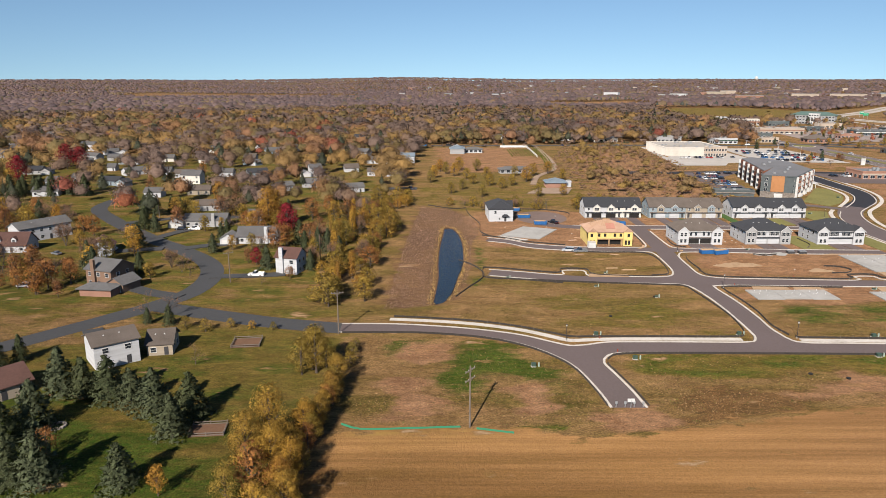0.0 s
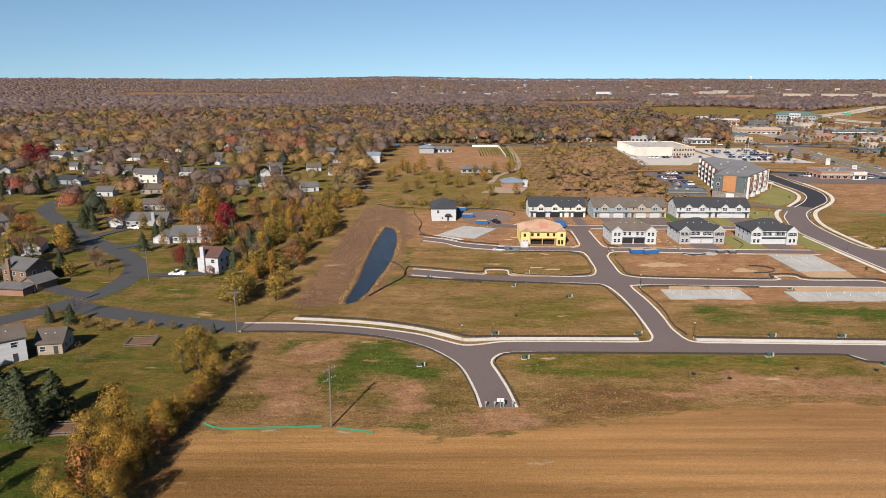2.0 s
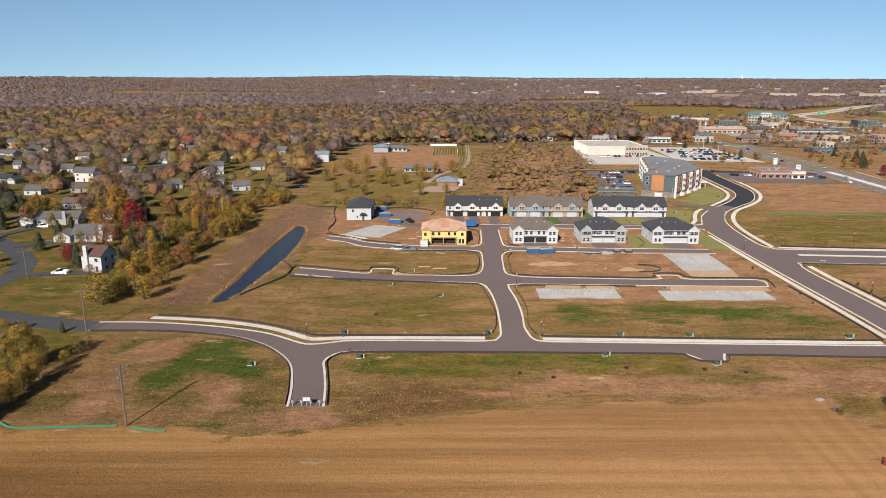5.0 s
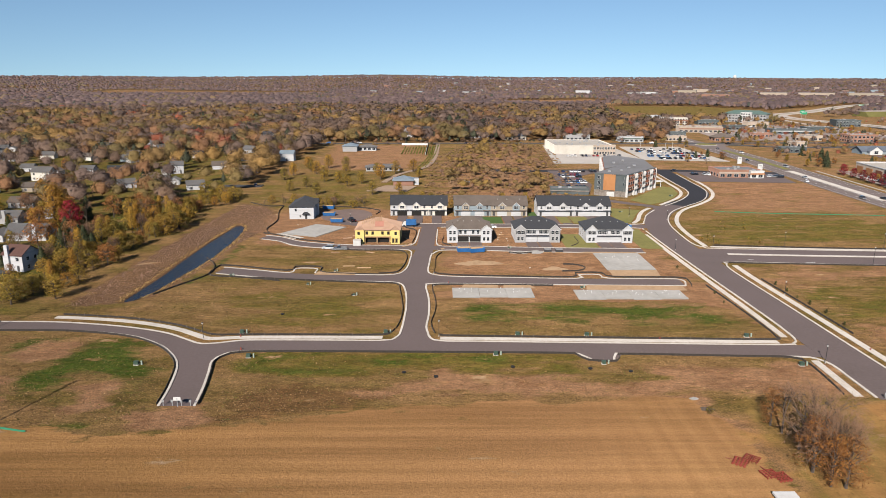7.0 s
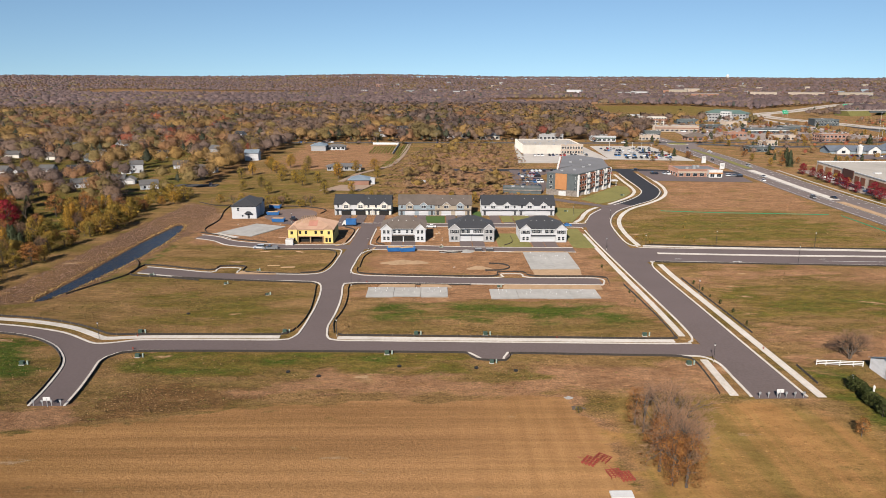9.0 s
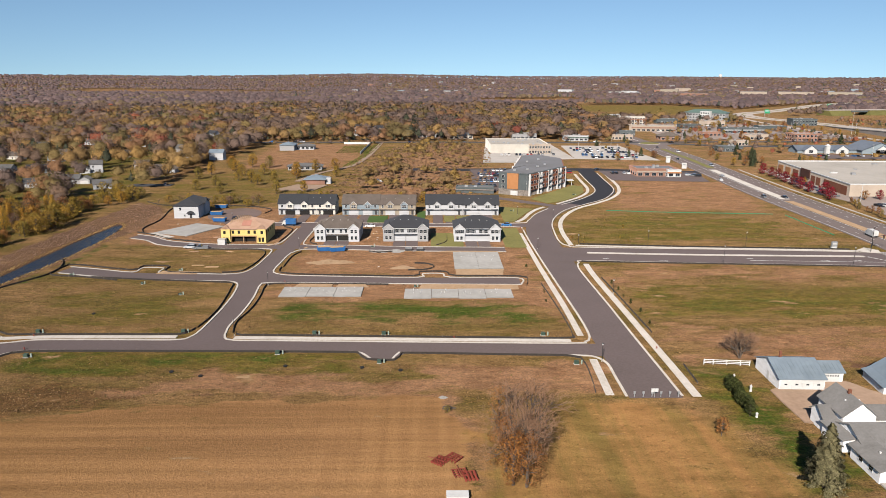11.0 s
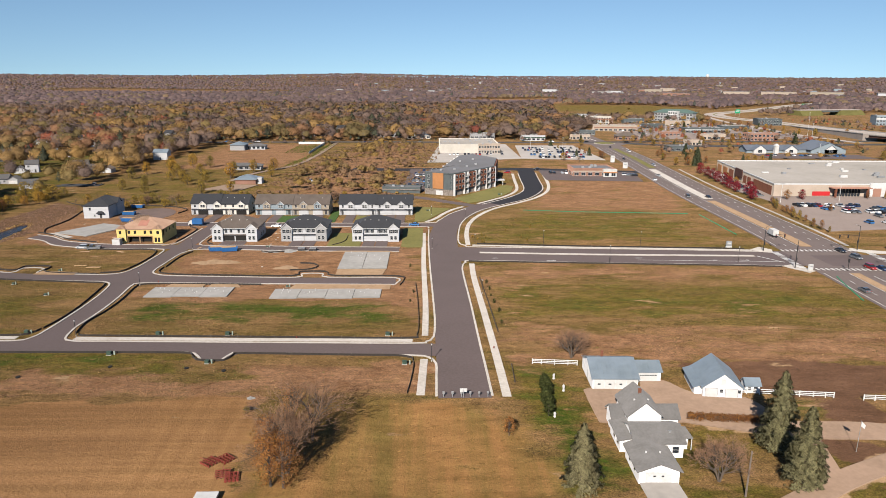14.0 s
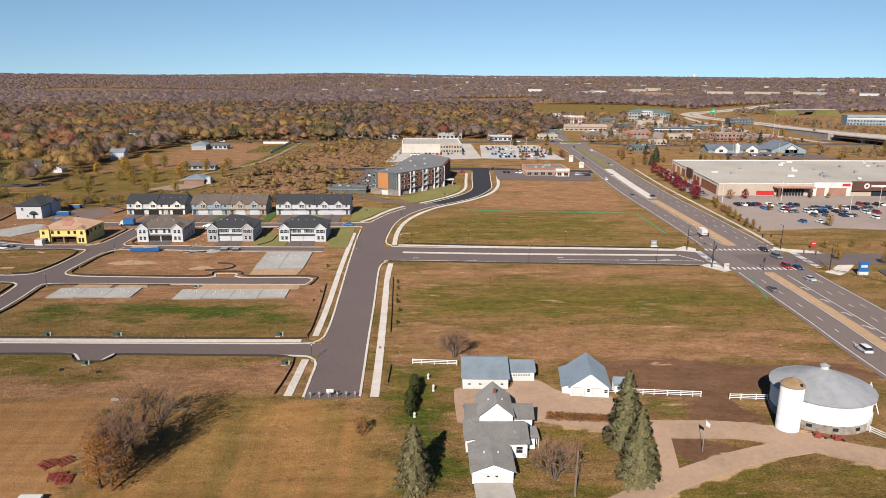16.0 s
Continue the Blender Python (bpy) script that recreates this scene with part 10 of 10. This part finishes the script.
def woods(name, px, py, height, radius, tone, level, cards, size, material, label, lobes=13):
    """Many far trees in one mesh: each a lumpy rounded crown with boughs, roughened by small leaf clumps; firs are slim cones."""
    k = len(px)
    sv, sf = ball(level)
    turns = np.array([np.linalg.qr(WR.normal(size=(3, 3)))[0] for _ in range(24)])
    turns *= np.sign(np.linalg.det(turns))[:, None, None]
    d = WR.normal(size=(k, lobes, 3))
    d[..., 2] = np.abs(d[..., 2]) - 0.25
    d /= np.linalg.norm(d, axis=2)[..., None]
    reach = WR.uniform(0.74, 1.14, size=(k, lobes))
    fir = tone > 0.89

    def grown(u):
        """The crown's surface along the ways u: its place before scaling, and the way that it faces."""
        near = np.einsum("kni,kli->knl", u, d)
        b = reach[:, None, :] * (0.55 + 0.45 * np.clip(near, 0, 1) ** 3)
        best = b.argmax(axis=2)
        r = b.max(axis=2) * np.where(u[..., 2] < -0.2, 0.88, 1.0)
        way = u + 0.45 * np.take_along_axis(d, best[..., None], 1)
        return u * r[..., None], way / np.linalg.norm(way, axis=2)[..., None]

    def placed(c):
        up = c[..., 2]
        slim = np.where(fir[:, None], np.clip(0.62 - 0.6 * up, 0.04, 1.1), 1.0)
        at = np.empty_like(c)
        at[..., 0] = px[:, None] + c[..., 0] * radius[:, None] * slim
        at[..., 1] = py[:, None] + c[..., 1] * radius[:, None] * slim
        at[..., 2] = land(px, py)[:, None] + height[:, None] * (0.53 + 0.47 * up)
        return at

    u = sv @ turns[WR.integers(0, 24, size=k)]
    c, way = grown(u)
    c = c * WR.uniform(0.85, 1.1, size=(*c.shape[:2], 1)) * (0.8 if cards else 1.0)
    verts, faces, norms = [placed(c).reshape(-1, 3)], [(np.arange(k)[:, None, None] * len(sv) + sf).reshape(-1, 3)], [way.reshape(-1, 3)]
    tones = [np.repeat(tone, len(sv))]
    if cards:
        u = WR.normal(size=(k, cards, 3))
        u[..., 2] = np.abs(u[..., 2]) - 0.35
        u /= np.linalg.norm(u, axis=2)[..., None]
        c, way = grown(u)
        at = placed(c * WR.uniform(0.72, 1.16, size=(k, cards, 1)))
        w = facing(way, WR, np.repeat(size * radius, cards).reshape(k, cards) * WR.uniform(0.6, 1.3, size=(k, cards)), 0.5)
        v = (at[:, :, None, :] + w).reshape(-1, 3)
        faces.append(np.arange(len(v)).reshape(-1, 3) + len(verts[0]))
        verts.append(v)
        norms.append(np.repeat(way.reshape(-1, 3), 3, axis=0))
        tones.append(np.clip(np.repeat(tone, cards * 3) + np.repeat(WR.uniform(-0.015, 0.015, k * cards), 3), 0, 1))
    out = np.concatenate(norms) + (0, 0, 0.42 if cards else 0.8)
    out /= np.linalg.norm(out, axis=1)[:, None]
    me = leaves_facing(quick_mesh(name, np.concatenate(verts), np.concatenate(faces), material, np.concatenate(tones)), out)
    return tagged(new(name, me), label, "woods", "", "stuff")


def ring_points(d0, d1, a0, a1, across, deep):
    """Scattered places seen from the flight line, between two distances and two bearings."""
    out = []
    d = d0
    while d < d1:
        k = int(d * radians(a1 - a0) / across(d))
        a = np.radians(a0) + (np.arange(k) + WR.random(k)) / k * radians(a1 - a0)
        r = d + deep(d) * WR.random(k)
        out.append(np.stack([105 + r * np.sin(a), r * np.cos(a)], 1))
        d += deep(d)
    return np.concatenate(out)


OPEN_SPOTS = np.array([(u, v - 2, r * 0.75 + 4.5) for u, v, r in HOUSE_SPOTS] + [(x, y, max(4.0, r + 2.5)) for x, y, r in PLANTED] + [(x, y, 8.5) for x, y in spline([(-183, 400), (-182, 360), (-159, 326), (-125, 287), (-104, 266.5), (-87.4, 247), (-80.4, 230)], 5)] + [(-216 + 24 * i, 436 - 4 * (i % 3), 7) for i in range(8)] + [(-225 + 20 * i, 472, 8) for i in range(9)])
LAWN_SPOTS = [(u + (105 - u) * k / v, v - k, 7.0) for u, v, r in [*HOUSE_SPOTS, (-283.8, 520, 8), (-272, 524, 8), (-277, 448, 8)] if v > 370 for k in (12, 22, 32)]
WOOD_RINGS = (
    ("woodland", 250, 640, 9.6, lambda d: 9.6, 0, 600, 0.062, WOOD_MIX, "autumn trees between the houses, brown, gold and green"),
    ("distant_woods", 640, 960, 10.6, lambda d: 10.6, 0, 210, 0.082, WOOD_MIX, "mauve brown and golden autumn woods with few green trees"),
    ("distant_woods", 960, 1500, 10.0, lambda d: 12, 0, 50, 0.15, WOOD_MIX, "mauve brown and golden autumn woods reaching far off"),
    # The two farthest rings take the leaf colours tinted with haze.
    ("horizon_woods", 1500, 2500, 9.6, lambda d: 15 + (d - 1500) * 0.02, 0, 0, 0, WOOD_HAZED, "mauve brown autumn woods far off on the plain, haze tint in the colour"),
    ("horizon_woods", 2500, 4880, 13, lambda d: 36, 0, 0, 0, WOOD_HAZED, "mauve brown autumn woods reaching to the horizon, haze tint in the colour"))
for nm, d0, d1, across, deep, level, cards, size, mat, label in WOOD_RINGS:
    q = ring_points(d0, d1, -48, 46, lambda d: across, deep)
    q = q[WR.random(len(q)) < woods_chance(q[:, 0], q[:, 1])]
    if d0 < 1500:
        for u, v, r in [*OPEN_SPOTS, *LAWN_SPOTS]:
            q = q[(q[:, 0] - u) ** 2 + (q[:, 1] - v + 3) ** 2 > r * r]
        q = q[(q[:, 1] > 330) | (q[:, 0] < -190)]
    else:
        for u, v, r in FAR_SPOTS:
            for k in (0.0, 0.03, 0.06):
                q = q[np.hypot(q[:, 0] - u + (u - 105) * k, q[:, 1] - v * (1 - k)) > r]
    k = len(q)
    grow_ = 0.58 + 0.8 * WR.random(k) ** 1.5
    rad, hgt = (6.3 if d0 < 600 else 8.0 if d0 < 2000 else 8.4) * grow_, (4.0 + 9.5 * grow_) * (0.88 + 0.24 * WR.random(k))
    if d0 > 2000:
        hgt = hgt * 0.8
    gap_x, gap_y = q[:, 0] * (1 if d0 < 1500 else 0.45), q[:, 1] * (1 if d0 < 1500 else 0.6)
    small = 0.5 + 0.5 * np.sin(gap_x / 17 + 2 * np.sin(gap_y / 29)) * np.sin(gap_y / 23 + 2 * np.sin(gap_x / 31))
    patch = 0.5 + 0.5 * np.sin(q[:, 0] / 61 + 1.7 * np.sin(q[:, 1] / 83)) * np.sin(q[:, 1] / 97 + 1.3 * np.sin(q[:, 0] / 71))
    near = d0 < 960
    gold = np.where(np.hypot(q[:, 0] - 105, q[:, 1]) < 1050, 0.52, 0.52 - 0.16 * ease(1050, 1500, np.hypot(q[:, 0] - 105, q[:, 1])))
    pick = WR.random(k) * 0.34 + patch * 0.33 + small * 0.33
    bare_ = pick < 1 - gold
    hue = np.clip(0.3 * WR.random(k) + 0.7 * (0.5 + 0.5 * np.sin(gap_x / 43 + 1.5 * np.sin(gap_y / 37) + 2)), 0, 1)
    tone = np.where(bare_, 0.38 * np.clip(hue + 0.25 * WR.normal(size=k), 0, 1), np.interp(hue, [0, 0.26, 0.261, 0.55, 0.551, 1], [0.43, 0.52, 0.56, 0.66, 0.7, 0.8]))
    tone = np.where(WR.random(k) < (0.11 if near else 0.07), 0.9 + 0.09 * WR.random(k), tone)
    tone = np.where(WR.random(k) < (0.015 if near else 0.006), 0.83 + 0.04 * WR.random(k), tone)
    rad = np.where(tone > 0.89, rad * 0.9, rad)
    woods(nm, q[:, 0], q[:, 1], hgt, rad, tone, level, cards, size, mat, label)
tx, ty = 385 + 420 * WR.random(900), 560 + 520 * WR.random(900)
street_x = np.interp(ty, [560, 700, 930, 1100], [370, 386, 412, 430])
keep = (tx > street_x + 20) & (np.abs(ty - 655) > 11) & (inside([(608, 690), (640, 640), (660, 560), (760, 560), (740, 700), (735, 1130), (620, 1130), (608, 830)], tx, ty) < 0) & (inside([(464, 565), (562, 562), (562, 640), (464, 640)], tx, ty) < 0)
for u, v, r in SHOP_SPOTS:
    keep &= (np.abs(tx - u) > r) | (np.abs(ty - v) > r * 0.62)
tx, ty = tx[keep], ty[keep]
tall = 3.2 + 5.5 * WR.random(len(tx)) ** 1.6
woods("town_trees", tx, ty, tall, 0.7 + tall * 0.36, np.interp(WR.random(len(tx)), [0, 0.3, 0.301, 0.5, 0.501, 0.75, 0.751, 0.84, 0.841, 1], [0, 0.38, 0.43, 0.52, 0.56, 0.8, 0.83, 0.87, 0.91, 0.99]), 0, 60, 0.14, WOOD_MIX, "small autumn street trees and shrubs between shops")
for nm, count, share, low, high, cards, base, label in (("brush", 6400, 0.36, 0.6, 1.3, 26, 0.0, "low rusty brown brush on rough ground"), ("scrub", 1900, 0.25, 1.8, 5.6, 130, 0.22, "olive, gold and brown scrub bushes on rough ground")):
    sx, sy = 85 + 110 * WR.random(count), 352 + 352 * WR.random(count)
    thick = 0.5 + 0.5 * np.sin(sx / 13 + 2 * np.sin(sy / 27)) * np.sin(sy / 19)
    keep = (inside(SCRUB, sx, sy) > (-12 if base == 0 else 1)) & (WR.random(count) < share * (0.35 + 0.9 * thick)) & ((sy < 492) | (sy > 508) | (sx < 128))
    sx, sy, thick = sx[keep], sy[keep], thick[keep]
    tall = low + high * WR.random(len(sx)) ** 1.8
    woods(nm, sx, sy, tall, 0.7 + tall * (0.5 if base == 0 else 0.42), np.clip(base + 0.34 * WR.random(len(sx)) + 0.3 * thick + 0.14 * WR.normal(size=len(sx)), 0, 1), 0, cards, 0.16, SCRUB_LEAVES, label)
ex, ey = -40 + 380 * WR.random(420), 688 + 46 * WR.random(420)
keep = (np.abs(ey - 709) > 9) & ((ex < 90) | (ey > 716)) & (inside([(125, 745), (192, 742), (192, 790), (125, 790)], ex, ey) < 0) & (inside([(225, 724), (312, 720), (312, 770), (225, 770)], ex, ey) < 0) & (inside(BARE_FIELD, ex, ey) < -3)
ex, ey = ex[keep], ey[keep]
tall = 2.2 + 5 * WR.random(len(ex)) ** 1.6
woods("roadside_bushes", ex, ey, tall, 0.9 + 0.4 * tall, np.interp(WR.random(len(ex)), [0, 0.35, 0.351, 0.7, 0.701, 1], [0, 0.38, 0.43, 0.8, 0.9, 0.99]), 0, 70, 0.14, WOOD_MIX, "bushes and small trees along the cross road")

# ---- dry weeds and tufts on the open lots ----
LOTS = (([(-20, 124), (-8, 122.5), (12, 122), (22, 120), (32, 126), (33, 139), (30.5, 150), (26, 158), (20, 164), (10, 169.5), (-4, 172.5), (-18, 173)], 0.5),
        ([(44, 124), (62, 127.5), (92, 133), (122, 135), (145, 135), (152, 130), (184, 134), (184, 150), (180, 154.5), (138, 156.5), (134, 152.5), (128, 153), (124, 157), (86, 158), (46, 158), (41, 156), (40, 150), (43.5, 132)], 0.5),
        ([(20, 228), (27, 224), (40, 220), (60, 217), (75, 214.5), (77.5, 205), (79, 172), (76, 171.5), (46, 171.5), (36, 171.5), (22, 179), (9, 184), (-3, 187), (-12, 188), (6, 200), (12, 222)], 0.45),
        ([(94, 171), (104, 170), (147, 168.5), (180, 168), (181, 194), (181, 199), (92, 200), (90, 190)], 0.45),
        ([(203, 240), (310, 234), (318, 180), (316, 160), (300, 153), (204, 156)], 0.4),
        ([(208, 270), (312, 262), (320, 330), (328, 400), (266, 400), (252, 372), (226, 334), (208, 310)], 0.25),
        (WEEDS, 1.0), (DIRT_TRACK, 0.2))
vx, vy = -20 + 350 * WR.random(260000), 118 + 284 * WR.random(260000) ** 1.3
lush = np.zeros(len(vx))
for zone, w in LOTS:
    lush = np.where(inside(zone, vx, vy) > 0.9, w, lush)
for zone in BARE_PATCHES:
    lush = np.where(inside(zone, vx, vy) > 0.5, lush * 0.3, lush)
leafy_ = np.maximum.reduce([cover(z, vx, vy, 4) for z in (GREEN_OPEN, GREEN_STRIP, GREEN_STRIP_SOUTH, EAST_LOT, GREEN_BLOCK)])
drift = 0.5 + 0.5 * np.sin(vx / 4.1 + 2 * np.sin(vy / 3.3)) * np.sin(vy / 1.9 + np.sin(vx / 7))
keep = WR.random(len(vx)) < lush * (0.25 + 0.9 * drift)
vx, vy, leafy_ = vx[keep], vy[keep], leafy_[keep]
vh, va = 0.08 + 0.3 * WR.random(len(vx)) ** 2, WR.random(len(vx)) * 6.283
half = np.stack([np.cos(va), np.sin(va), 0 * va], 1) * (0.08 + 0.16 * WR.random(len(vx)))[:, None]
foot = np.stack([vx, vy, 0 * vx], 1)
tuft_v = np.stack([foot - half, foot + half, foot + np.stack([0.12 * WR.normal(size=len(vx)), 0.12 * WR.normal(size=len(vx)), vh], 1)], 1).reshape(-1, 3)
DRY = foliage("dry_weeds", [(0, (0.3, 0.2, 0.1)), (0.3, (0.2, 0.125, 0.062)), (0.5, (0.16, 0.1, 0.05)), (0.6, (0.13, 0.112, 0.036)), (0.8, (0.1, 0.105, 0.028)), (1, (0.14, 0.085, 0.045))], 0.3, 0.2, 0.12, False)
tagged(new("weeds", quick_mesh("weeds", tuft_v, np.arange(len(tuft_v)).reshape(-1, 3), DRY, np.repeat(np.where(WR.random(len(vx)) < 0.2 + 0.6 * leafy_, 0.55 + 0.3 * WR.random(len(vx)), 0.45 * WR.random(len(vx))), 3))), "dry tan and olive weeds and grass tufts", "weeds", "", "stuff")

# ---- reeds in the basin ----
rx, ry = -20 + 38 * WR.random(44000), 192 + 174 * WR.random(44000)
keep = (inside(BASIN, rx, ry) > 0.5) & (inside(POND, rx, ry) < -0.2)
rx, ry = rx[keep][:14000], ry[keep][:14000]
rh = 0.08 + 0.36 * WR.random(len(rx)) ** 1.5
ra = WR.random(len(rx)) * 6.283
blade = np.stack([np.stack([rx - 0.22 * np.cos(ra), ry - 0.22 * np.sin(ra), np.full(len(rx), -0.2)], 1), np.stack([rx + 0.22 * np.cos(ra), ry + 0.22 * np.sin(ra), np.full(len(rx), -0.2)], 1), np.stack([rx + 0.25 * WR.normal(size=len(rx)), ry + 0.25 * WR.normal(size=len(rx)), rh], 1)], 1).reshape(-1, 3)
REED = foliage("dry_reeds", [(0, (0.24, 0.15, 0.11)), (0.4, (0.3, 0.2, 0.15)), (0.8, (0.2, 0.13, 0.1)), (0.82, (0.42, 0.28, 0.12)), (1, (0.34, 0.22, 0.09))], 0.35, 0.2, 0.12, False)
tagged(new("reeds", quick_mesh("reeds", blade, np.arange(len(blade)).reshape(-1, 3), REED, np.repeat(np.where(inside(POND, rx, ry) > -1.3 - 1.2 * WR.random(len(rx)), 0.82 + 0.18 * WR.random(len(rx)), 0.78 * WR.random(len(rx))), 3))), "dry mauve brown reeds round the pond", "reeds", "", "stuff")
